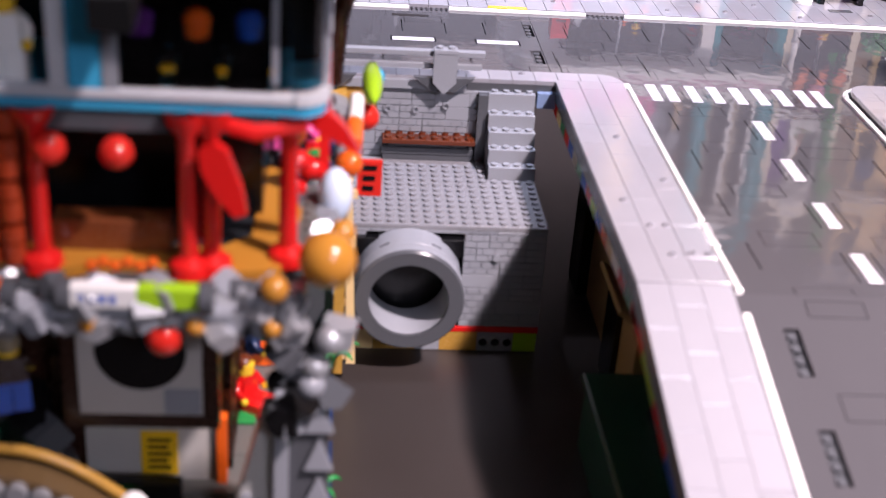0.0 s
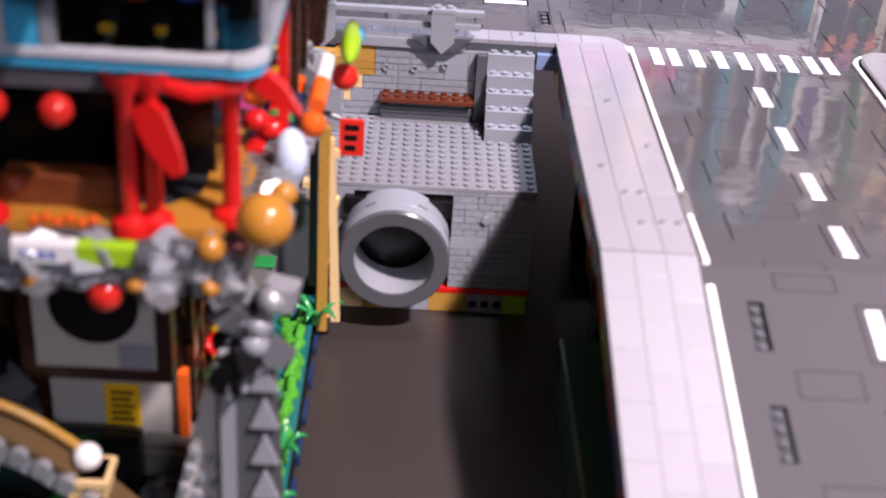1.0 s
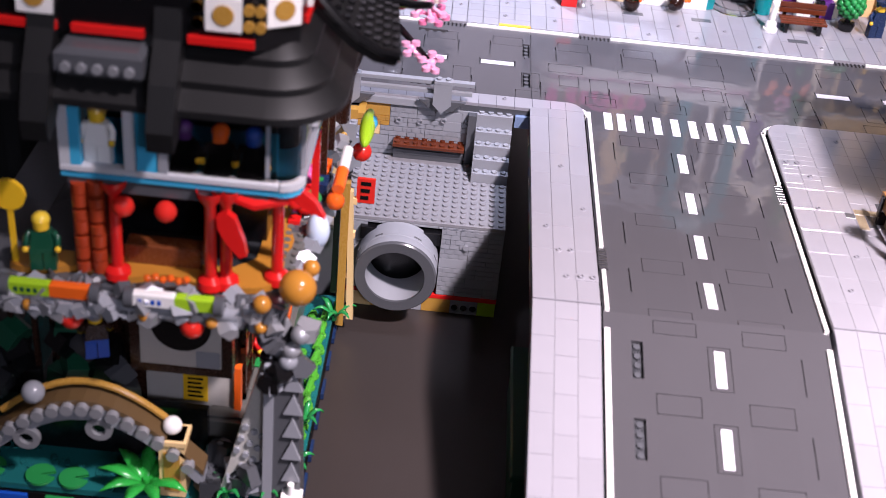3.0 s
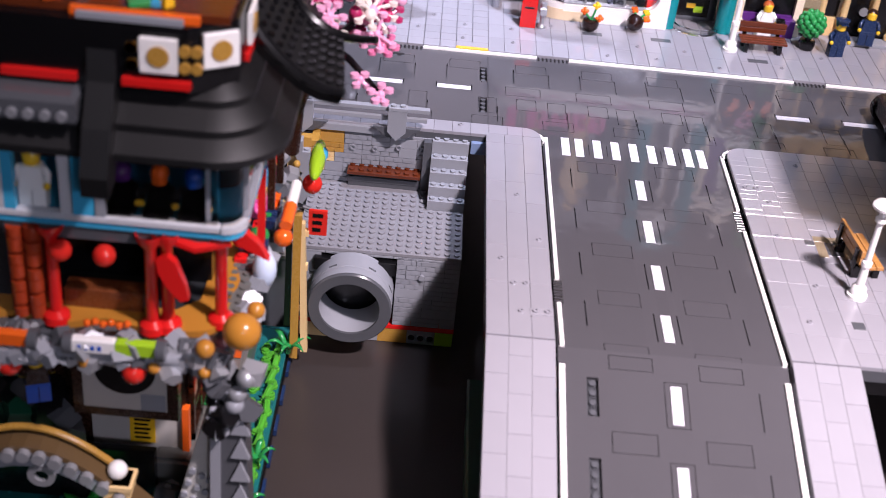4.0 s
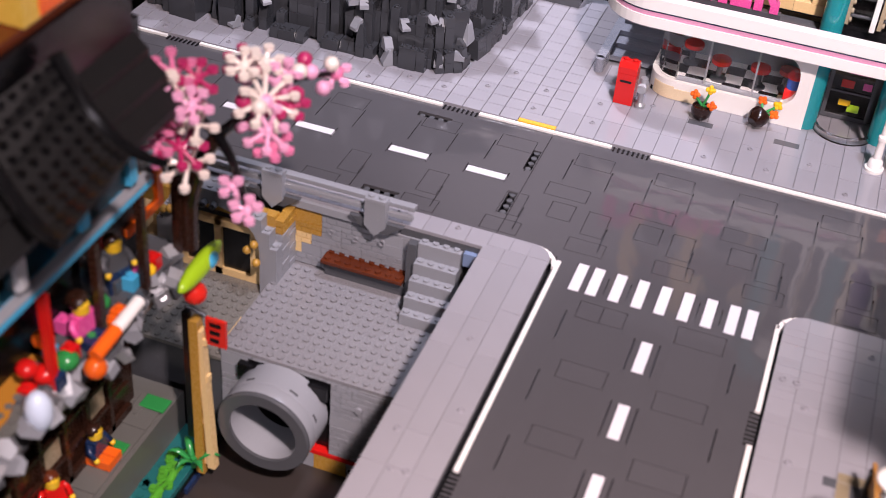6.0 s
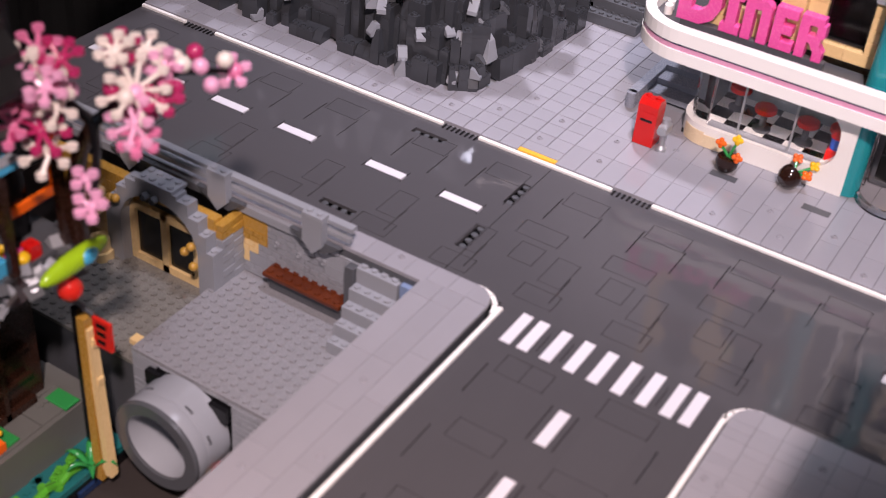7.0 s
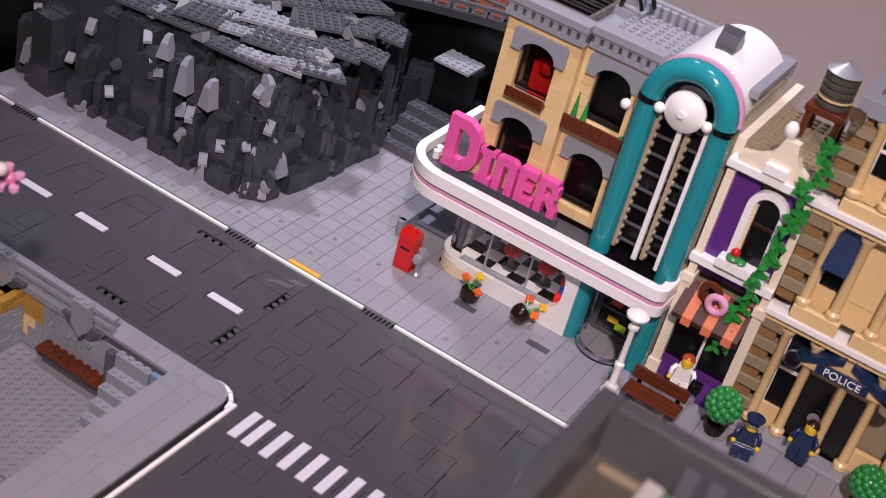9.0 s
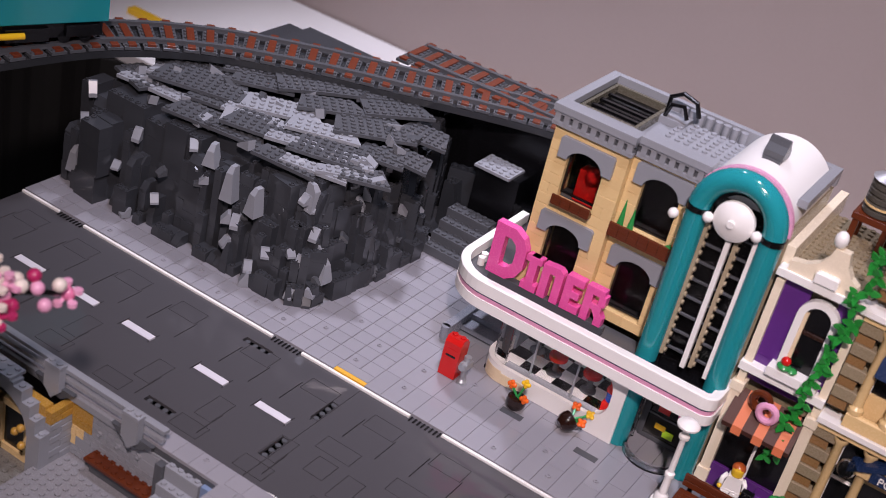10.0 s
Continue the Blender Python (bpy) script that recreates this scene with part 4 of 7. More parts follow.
frame_line = [(-6.4, 0.4), (7.3, 0.4), (7.3, 9.0), (-6.4, 9.0), (-6.4, 8.2)]
frame_line += [(3.9 + 2.0 * math.sin(radians(a)), 6.0 + 2.2 * math.cos(radians(a))) for a in range(0, 91, 15)] + [(3.6 + 2.3 * math.cos(radians(a)), 4.6 - 2.1 * math.sin(radians(a))) for a in range(0, 91, 15)] + [(-6.4, 2.5)]
front = part("shop_window", Shape().prism(frame_line, 33.6, 34.7, "y"), WHITE, din, "white shop window frame with a rounded end")
part("corner_wall", Shape().lathe([(1.9, 0.4), (3.0, 0.4), (3.0, 2.5), (1.9, 2.5), (1.9, 0.4)], 16, (-6.4, 36.6, 0), "z", 180, 270).box(-9.4, 36.6, 0.4, -8.3, 40, 2.5, 0), WHITE, front, "low white rounded corner wall")
part("tan_base", Shape().box(-6.4, 33.5, 0.42, -3.6, 33.59, 1.7), PTAN, front)
part("tan_base", Shape().lathe([(3.0, 0.42), (3.06, 0.42), (3.06, 1.9), (3.0, 1.9)], 10, (-6.4, 36.6, 0), "z", 222, 270), PTAN, front)
part("sill", Shape().box(-6.4, 34.1, 2.3, 5.7, 35.0, 2.7), GREY, front)
part("glass", Shape().box(-6.4, 34.3, 2.52, 5.8, 34.36, 8.0, 0), CLEAR, front).visible_shadow = False
for x in (-3.6, 1.4):
    part("bar", Shape().box(x, 34.2, 2.6, x + 0.18, 34.45, 8.0), SILVER, front)
part("curved_glass", Shape().lathe([(2.35, 2.5), (2.42, 2.5), (2.42, 8.9), (2.35, 8.9)], 16, (-6.4, 36.6, 0), "z", 180, 270), CLEAR, front, "clear curved corner glass").visible_shadow = False
for a in (182, 226, 268):
    part("bar", Shape().cyl(-6.4 + 2.4 * math.cos(radians(a)), 36.6 + 2.4 * math.sin(radians(a)), 2.5, 0.1, 6.4, 8), CLEAR, front)
floor = part("diner_floor", Shape().box(-9, 34.8, 0.4, 8, 48, 0.8, 0), BLACK, din)
for a in range(8):
    for b in range(6):
        tile(floor, WHITE if (a + b) % 2 else BLACK, -8 + 2 * a, 34.9 + 2 * b, -6 + 2 * a, 36.9 + 2 * b, 1.02, 0.2, tilt=0)
for x, y in ((-2.6, 39.2), (1.6, 39.4), (4.6, 40.2), (-6, 41.5)):
    s = thing("bar_stool", "red-topped grey bar stool on the checkered diner floor", "stool", x, y, 1.02, group="stools in the diner")
    part("base", Shape().lathe([(0.001, 0), (0.9, 0), (0.9, 0.2), (0.35, 0.5), (0.3, 1.8), (0.8, 2.0), (0.001, 2.0)], 14), DARK, s)
    part("seat", Shape().lathe([(0.001, 2.0), (1.05, 2.0), (1.1, 2.2), (1.05, 2.5), (0.001, 2.5)], 16), RED, s)
c = thing("diner_counter", "grey diner counter behind the stools", "counter", 0, 44, 1.02)
part("body", Shape().box(-8, 0, 0, 7, 1.6, 3.2), GREY, c)
part("top", Shape().box(-8.2, -0.4, 3.2, 7.2, 2, 3.6), DARK, c)
j = thing("jukebox", "red and blue toy jukebox inside the diner window", "jukebox", 5.4, 36.2, 1.02)
part("body", Shape().box(-0.8, -0.8, 0, 0.8, 0.8, 2.6, 0.1), RED, j)
part("dome", Shape().cyl(0, 0, 2.6, 0.75, 1.2, 14), BLUE, j)
part("lid", Shape().lathe([(0.9, 3.8), (0.9, 4.0), (0.5, 4.6), (0.001, 4.6)], 14), RED, j)
# the entrance
part("entrance_wall", Shape().box(7.3, 38.2, 0.4, 8.7, 39, 9).box(13.6, 38.2, 0.4, 15.9, 39, 9).box(8.7, 38.2, 7.2, 13.6, 39, 9), DARK, din)
d = part("entrance_door", Shape().box(8.7, 37.6, 0.5, 9.1, 38.0, 7.2).box(13.2, 37.6, 0.5, 13.6, 38.0, 7.2).box(9.1, 37.6, 6.7, 13.2, 38, 7.2).box(9.1, 37.6, 0.5, 13.2, 38, 1.0).box(9.1, 37.6, 3.6, 13.2, 38, 3.8), DARK, din, "dark framed glass door with small posters")
part("glass", Shape().box(9.1, 37.75, 1, 13.2, 37.8, 6.7, 0), SMOKE, d).visible_shadow = False
for x, z, w, h, m in ((10.0, 4.3, 1.3, 0.9, RED), (12.2, 4.4, 0.9, 0.8, PINK), (10.2, 2.2, 1.2, 0.7, YELLOW), (11.2, 1.6, 1.2, 0.9, LIME), (10.4, 6.0, 2.4, 0.12, PINK)):
    part("poster", Shape().box(x, 37.5, z, x + w, 37.58, z + h), m, d)
for a in (200, 340):
    part("glass_rib", Shape().cyl(11.3 + 2.95 * math.cos(radians(a)), 37.4 + 2.95 * math.sin(radians(a)), 0.8, 0.16, 6.6, 8), CLEAR, din)
part("doormat", Shape().lathe([(2.9, 0), (3.3, 0), (3.3, 0.7), (3.15, 0.75), (2.9, 0.7), (2.9, 0)], 28, (11.4, 35.8, 0.42), "z", 180, 360), CLEAR, din, "clear half-round entrance step")
# side steps
s = thing("side_steps", "bluish grey corner steps beside the diner", "steps", -13, 41, 0.4)
slate = plastic("slate_grey_plastic", "868B96", 0.25)
part("kerb", Shape().box(-2.6, -5, 0, -1.6, 5.4, 1.6).cyl(-2.1, -5, 0, 0.5, 1.6, 14), slate, s)
for k in range(4):
    part("step", Shape().box(-1.6, -2 + 2 * k, 0, 4, 0 + 2 * k, 0.6 * (k + 1)), slate, s)


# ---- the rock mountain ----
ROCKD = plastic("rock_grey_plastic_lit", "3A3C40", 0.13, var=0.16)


def rock_pillar(w, d, h, run, side=0.0):
    """An upright slope brick: its front leans in by run towards the top, a stud stands on the ledge; side clips one flank."""
    s = Shape()
    n0, n1 = -w / 2, w / 2
    lip = min(0.35, h * 0.3)
    v = [(n0, 0, 0), (n1, 0, 0), (n1, d, 0), (n0, d, 0), (n0, 0, lip), (n1, 0, lip), (n0 + max(side, 0), run, h), (n1 + min(side, 0), run, h), (n1 + min(side, 0), d, h), (n0 + max(side, 0), d, h)]
    s.add(v, [(0, 3, 2, 1), (0, 1, 5, 4), (4, 5, 7, 6), (6, 7, 8, 9), (0, 4, 6, 9, 3), (1, 2, 8, 7, 5), (2, 3, 9, 8)])
    for i in range(max(1, int(w + 0.1))):
        x = (n0 + n1) / 2 - (int(w + 0.1) - 1) / 2 + i if w > 1.5 else (max(side, 0) + min(side, 0)) / 2
        if run < 0.5:
            s.lathe([(0.3, 0), (0.3, 0.2), (0.19, 0.2), (0.19, 0.06), (0.001, 0.06)], 10, (x, run + 0.42, h))
    return s


def rock_block(w, d, h, top, studs=True):
    """A steep slope brick: full depth at its foot, less at its top, with a stud where there is room."""
    s = Shape().prism([(0, 0), (d, 0), (d, h), (d - top, h), (0, 0.35)], -w / 2, w / 2, "x")
    if studs:
        for i in range(int(w)):
            s.stud(-w / 2 + 0.5 + i, d - min(top, 1.0) / 2, h)
    return s


def wedge_slope(w, h):
    """A tall pointed slope: broad foot, narrow flat head."""
    return Shape().add([(-w / 2, 0, 0), (w / 2, 0, 0), (w / 2, 1.6, 0), (-w / 2, 1.6, 0), (-0.3, 0.75, h), (0.3, 0.75, h), (0.3, 1.6, h), (-0.3, 1.6, h), (-0.42, 0.2, h - 0.7), (0.42, 0.2, h - 0.7)],
                       [(0, 3, 2, 1), (0, 1, 9, 8), (8, 9, 5, 4), (4, 5, 6, 7), (0, 8, 4, 7, 3), (1, 2, 6, 5, 9), (2, 3, 7, 6)])


def cheese(w, h):
    """A small slope with a lip at its foot."""
    return Shape().prism([(0, 0), (1.1, 0), (1.1, h), (0.75, h), (0, h * 0.3)], -w / 2, w / 2, "x")


mount = thing("rock_mountain", "dark grey toy rock mountain with a studded top", "mountain", -46, 40, 0.4)
MB = (-46, 40, 0.4)
rnd.seed(31)
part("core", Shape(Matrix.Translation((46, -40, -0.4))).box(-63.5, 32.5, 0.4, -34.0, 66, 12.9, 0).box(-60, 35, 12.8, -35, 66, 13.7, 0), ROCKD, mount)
FACE = [((-65.5, 26.2), (-52, 26.3)), ((-52, 26.3), (-42, 26.5)), ((-42, 26.5), (-31.2, 26.5)), ((-31.2, 26.5), (-28.4, 28.6)), ((-28.4, 28.6), (-26.9, 36.5)), ((-26.9, 36.5), (-26.4, 47)), ((-26.4, 47), (-29.5, 60)), ((-64.0, 44), (-65.5, 26.2))]


def on_face(seg, u, out, z):
    """The place and turn on one stretch of the rock's foot line, out studs behind it."""
    (ax, ay), (bx, by) = FACE[seg]
    length = math.hypot(bx - ax, by - ay)
    nx, ny = -(by - ay) / length, (bx - ax) / length
    return ax + (bx - ax) * u / length + nx * out - MB[0], ay + (by - ay) * u / length + ny * out - MB[1], z - MB[2], math.degrees(math.atan2(by - ay, bx - ax))


def rock_stack(name, seg, u, w, out, top, heights, lean, depth):
    """Bricks piled from the foot to the top, each a little behind the one below; the last one shows its stud."""
    z = 0.4
    while z < top - 0.5:
        h = min(rnd.choice(heights), top - z)
        if top - z - h < 1.0:
            h = top - z
        last = z + h > top - 0.05
        run = rnd.choice((0.0, 0.0, 0.15, 0.65)) if last else 0.0
        side = rnd.choice((0.0, 0.0, 0.0, 0.4, -0.4)) if last and h > 2 and w < 1.5 else 0.0
        key = (round(w, 1), round(h, 1), run, side, depth)
        x, y, zz, turn = on_face(seg, u + w / 2, out + rnd.uniform(-0.02, 0.02), z)
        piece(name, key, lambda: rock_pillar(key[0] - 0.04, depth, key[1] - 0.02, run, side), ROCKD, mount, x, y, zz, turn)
        z += h
        out += rnd.choice(lean)


LAYERS = {True: ((0.0, 0.8, (1, 1, 2, 2, 3)), (1.05, 0.85, (2, 3, 4, 5)), (2.1, 0.9, (4, 5, 6, 7)), (3.15, 0.9, (6, 7, 8, 9)), (4.2, 0.9, (8, 9, 9, 10))),
          False: ((0.0, 0.5, (1, 1, 2, 3)), (1.0, 0.65, (2, 3, 4, 6)), (2.0, 0.75, (5, 6, 8, 9)))}
for seg, ((ax, ay), (bx, by)) in enumerate(FACE):
    length = math.hypot(bx - ax, by - ay)
    knobby = seg in (2, 3, 4, 5)
    back = 5.3 if knobby else 3.0
    u = 0.0
    while u < length - 0.3:   # the tall wall at the back
        w = min(rnd.choice((1, 2, 2) if knobby else (2, 2, 3, 4)), max(1, round(length - u)))
        crest = 12.8 + 0.4 * math.sin((ax + u) * 0.3) + rnd.choice((-1.2, 0, 0, 0.3)) - (2.0 if seg == 7 else 0)
        rock_stack("rock_brick", seg, u, w, back + rnd.choice((0, 0, 0.5)), crest, (2.4, 3.6, 3.6) if knobby else (3.6, 6.0, 7.2), (0.0, 0.0, 0.3), 3.4)
        u += w
    for out, share, tops in LAYERS[knobby]:   # rows of pillars before it, the lowest in front
        u = rnd.uniform(0, 0.9)
        while u < length - 0.8:
            w = rnd.choice((1, 1, 1, 2))
            if rnd.random() < share:
                rock_stack("rock_slope" if out > 1.5 else "foot_rock", seg, u, w, out + rnd.choice((-0.15, 0, 0.2)), 0.4 + 1.2 * rnd.choice(tops), (1.2, 2.4, 2.4, 3.6), (0.0, 0.0, 0.1), 1.9)
            u += w + (0 if knobby else rnd.choice((0, 0, 1)))
# pale slopes along the street side: place along the street, height, size
for x, z, h in ((-63, 11.6, 1.8), (-61.6, 6.0, 1.6), (-63.2, 2.4, 3.2), (-55.5, 9.2, 1.6), (-50.4, 3.8, 1.0), (-54.6, 0.6, 1.2), (-47.4, 11.4, 1.2), (-45.0, 10.6, 2.6), (-45.6, 8.6, 1.0), (-41.6, 8.0, 4.2), (-38.2, 7.8, 3.4),
                (-41.4, 5.8, 1.4), (-40.4, 3.2, 1.2), (-39.4, 5.6, 1.6), (-34.4, 4.4, 1.0), (-36.0, 2.0, 1.2), (-36.6, 0.4, 1.8)):
    u, seg = (x + 65.5, 0) if x < -52 else (x + 52, 1) if x < -42 else (x + 42, 2)
    px, py, pz, turn = on_face(seg, u, -0.5 + 0.27 * z, z)
    turn += rnd.choice((-50, -25, 20, 45))
    if h > 2:
        piece("pale_slope", ("tall", h), lambda: wedge_slope(1.7, h), GREY, mount, px, py, pz, turn * 0.3, 3)
    else:
        piece("pale_slope", h, lambda: cheese(0.97, h), GREY, mount, px, py, pz, turn, 5)
for k in range(16):   # smaller slopes scattered between them
    seg = (0, 1, 2, 3, 4, 5)[k % 6]
    z = rnd.uniform(1.0, 10.5)
    px, py, pz, turn = on_face(seg, rnd.uniform(0.6, math.dist(*FACE[seg]) - 0.8), -0.4 + (0.27 if seg < 2 else 0.42) * z, z)
    piece("small_slope", 0.9, lambda: cheese(0.97, 0.9), DARK if k % 3 else GREY, mount, px, py, pz, turn + rnd.choice((-50, -25, 20, 45)), 5)
# and round the corner: stretch, way along it, height, size
for seg, u, z, h in ((3, 1.6, 4.6, 1.2), (3, 2.6, 7.4, 1.4), (4, 0.6, 1.6, 1.0), (4, 2.8, 5.8, 1.2), (4, 2.6, 2.6, 3.0), (3, 0.8, 11.0, 1.2), (4, 2.2, 10.2, 3.2), (5, 2.0, 8.6, 1.8), (5, 3.6, 9.4, 1.6), (5, 9.6, 6.0, 1.2), (6, 4.0, 5.0, 1.2), (5, 7.2, 11.6, 1.6), (6, 4.6, 11.2, 1.8)):
    px, py, pz, turn = on_face(seg, u, -0.6 + 0.42 * z, z)
    if h > 2.5:
        piece("pale_slope", ("tall", h), lambda: wedge_slope(1.7, h), GREY, mount, px, py, pz, turn, 3)
    else:
        piece("pale_slope", h, lambda: cheese(0.97, h), GREY, mount, px, py, pz, turn + rnd.choice((-45, -20, 25, 50)), 5)


def wedge(w, l, cut):
    """A studded wedge plate: one long side runs in."""
    s = Shape().prism([(-w / 2, -l / 2), (w / 2, -l / 2 + cut), (w / 2, l / 2 - cut * 0.4), (-w / 2, l / 2)], 0, 0.4, "z")
    for i in range(int(w)):
        for j in range(int(l)):
            x, y = -w / 2 + i + 0.5, -l / 2 + j + 0.5
            if -l / 2 + cut * (x / w + 0.5) + 0.3 < y < l / 2 - 0.4 * cut * (x / w + 0.5) - 0.3:
                s.stud(x, y, 0.4)
    return s


for x, y, z, rx, ry, rz, w, l, cut, m in ((-60.5, 33, 13.6, 8, -3, 12, 6, 6, 1.5, DARK), (-55, 38, 14.8, 6, 4, 68, 9, 12, 2.4, DARK), (-56.5, 32, 13.4, 9, 2, 79, 2, 12, 0.8, GREY), (-47.5, 31.5, 13.3, 8, 3, 76, 4, 13, 2, DARK),
                                          (-44.5, 39, 15.0, 5, -4, 60, 4, 10, 1.6, GREY), (-50, 42, 15.4, 4, 5, 60, 3, 8, 1, DARK), (-42.5, 34.5, 14.4, 8, 4, 70, 5, 11, 2.5, DARK), (-37, 30.8, 13.4, 10, 3, 80, 3, 8, 1, DARK),
                                          (-38, 38.5, 15.2, 6, -5, 62, 3, 9, 1.2, GREY), (-35, 35.6, 14.5, 8, 6, 68, 5, 9, 2, DARK), (-34, 31.8, 13.6, 9, 5, 72, 2, 8, 0.6, GREY), (-41, 44, 15.8, 4, 6, 48, 4, 9, 2, DARK),
                                          (-35, 44, 15.4, 6, 7, 50, 6, 10, 2, DARK), (-47, 47, 16.0, 3, 3, 40, 7, 9, 2, DARK), (-31, 40.5, 14.0, 8, 10, 70, 4, 6, 1, DARK), (-30.5, 49, 14.4, 5, 10, 80, 5, 7, 1.5, DARK),
                                          (-53, 45, 15.6, 4, 2, 50, 5, 9, 2, DARK), (-36.5, 50.5, 15.8, 4, 5, 40, 6, 9, 1.5, DARK), (-32.5, 36, 14.2, 6, 6, 60, 3, 6, 1, GREY), (-43, 50, 16.0, 3, 4, 45, 6, 9, 2, DARK), (-61, 39, 14.2, 5, 0, 40, 5, 6, 1.5, DARK),
                                          (-51, 34.8, 14.0, 7, 2, 72, 3, 7, 1.0, DARK), (-29.5, 35.2, 13.6, 8, 8, 60, 4, 6, 1.2, DARK), (-28.8, 42.5, 14.0, 6, 10, 85, 4, 7, 1.2, DARK), (-57.5, 36.0, 14.3, 6, 2, 66, 3, 8, 1.0, GREY), (-45.5, 35.2, 14.5, 6, 3, 74, 2, 8, 0.5, GREY), (-31.6, 33.4, 13.9, 8, 6, 50, 2, 6, 0.8, GREY), (-38.6, 34, 14.6, 6, 2, 66, 2, 7, 0.6, GREY)):
    ob = part("wedge_plate", wedge(w, l, cut), m, mount)
    ob.matrix_local = pose((x - MB[0]) * S, (y + 1.6 - MB[1]) * S, (z * 0.62 + 5.35 - MB[2]) * S, rx * 0.35, ry * 0.35, 180 - rz)
for k in range(40):
    x = rnd.uniform(-62, -28)
    y = rnd.uniform(30.5, 50)
    key = rnd.choice(((1.2, 1.2), (2, 1.2), (1, 0.9)))
    piece("top_bit", key, lambda: Shape().prism([(0, 0), (key[0], 0), (key[0], key[1]), (0, key[1] * 0.3)], -0.5, 0.5, "x"), GREY if k % 3 else DARK, mount, x - MB[0], y - MB[1], 13.4 + (y - 30) * 0.08 - MB[2], rnd.uniform(0, 360), 14)
low = thing("rock_outcrop", "low dark rocks in the gap beside the mountain", "rocks", -22, 58, 0.4)
for k in range(34):
    w, h = rnd.choice((2, 3, 4)), rnd.choice((1.2, 2.4, 3.6, 6.0))
    piece("rock_brick", (w, 3, h), lambda: rock_block(w, 3.0, h, 1.4), BLACK if k % 3 else ROCK, low, rnd.uniform(-6, 9), rnd.uniform(-4, 10), rnd.uniform(0, 5), rnd.choice((0, 90, -90, 20)))
part("plate", Shape().brick(-4, -2, 10.4, 1, 2, 10.8), GREY, low)
part("pillar", Shape().box(-4, -1, 0, 2, 8, 10.4), BLACK, low)
part("back_rock", Shape().box(-12, 4, -18, 8, 7, 15.8, 0.2), BLACK, low)
s = thing("stone_steps", "grey brick steps at the end of the far pavement", "stairs", -24, 49.5, 0.4)
for k in range(4):
    part("step", Shape().brick(-3, 1.4 * k, 0, 3, 1.4 * k + 2.0, 1.2 * (k + 1)), DARK, s)

# ---- the railway on the mountain ----
SLEEPER = plastic("sleeper_brown_plastic", "6A3220", 0.22)
def spline(ctrl, step):
    """Even points on a smooth line through the given ones."""
    dense = []
    p = [ctrl[0], *ctrl, ctrl[-1]]
    for k in range(1, len(p) - 2):
        for q in range(40):
            u = q / 40
            dense.append(tuple(0.5 * (2 * p[k][c] + (p[k + 1][c] - p[k - 1][c]) * u + (2 * p[k - 1][c] - 5 * p[k][c] + 4 * p[k + 1][c] - p[k + 2][c]) * u * u
                                      + (3 * p[k][c] - p[k - 1][c] - 3 * p[k + 1][c] + p[k + 2][c]) * u ** 3) for c in (0, 1)))
    out = [dense[0]]
    for d in dense:
        if math.hypot(d[0] - out[-1][0], d[1] - out[-1][1]) >= step:
            out.append(d)
    return out


TRACK = spline([(-72.5, 14), (-68.2, 32), (-60.8, 43.2), (-49.2, 51.8), (-35.8, 58.8), (-28, 62.8), (-20.4, 65.8), (-8, 69)], 2.3)
track = thing("railway_track", "curved toy railway track on a raised dark viaduct", "railway track", -50, 50, 17)
OFF = Vector((50, -50, -17))


def along(path, off, z):
    out = []
    for k, (x, y) in enumerate(path):
        x2, y2 = path[min(k + 1, len(path) - 1)]
        x1, y1 = path[max(k - 1, 0)]
        d = math.hypot(x2 - x1, y2 - y1)
        out.append((x - (y2 - y1) / d * off, y + (x2 - x1) / d * off, z))
    return out


def lay_track(thing_, path, z, off):
    for side in (-2.5, 2.5):
        s = Shape(Matrix.Translation(off))
        edges = [along(path, side + w, z + h) for w, h in ((0.35, 0.4), (0.3, 0.62), (0.3, 0.95), (-0.3, 0.95), (-0.3, 0.62), (-0.35, 0.4))]
        v = [edges[i][q] for q in range(len(path)) for i in range(6)]
        n_ = len(path) - 1
        s.add(v, [(6 * q + i, 6 * q + (i + 1) % 6, 6 * q + 6 + (i + 1) % 6, 6 * q + 6 + i) for q in range(n_) for i in range(6)] + [(5, 4, 3, 2, 1, 0), tuple(range(6 * n_, 6 * n_ + 6))])
        part("rail", s, DARK, thing_)
    for q in range(0, len(path) - 1):
        (x, y), (x2, y2) = path[q], path[q + 1]
        n_ = 1
        for e in range(n_):
            turn = math.degrees(math.atan2(y2 - y, x2 - x))
            c = thing_ and piece("sleeper", 0, lambda: Shape().box(-0.95, -4, 0, 0.95, 4, 0.4).studs(-1, -4, 1, -3, 0.4).studs(-1, 3, 1, 4, 0.4).studs(-1, -1.9, 1, 2.1, 0.4), DARK, thing_, x + off.x, y + off.y, z + off.z, turn)
            piece("sleeper_tile", 0, lambda: Shape().box(-0.48, -2.0, 0.4, 0.48, 2.0, 0.8).box(-0.48, -3.95, 0.4, 0.48, -3.0, 0.72).box(-0.48, 3.0, 0.4, 0.48, 3.95, 0.72), SLEEPER, thing_, x + off.x, y + off.y, z + off.z, turn)


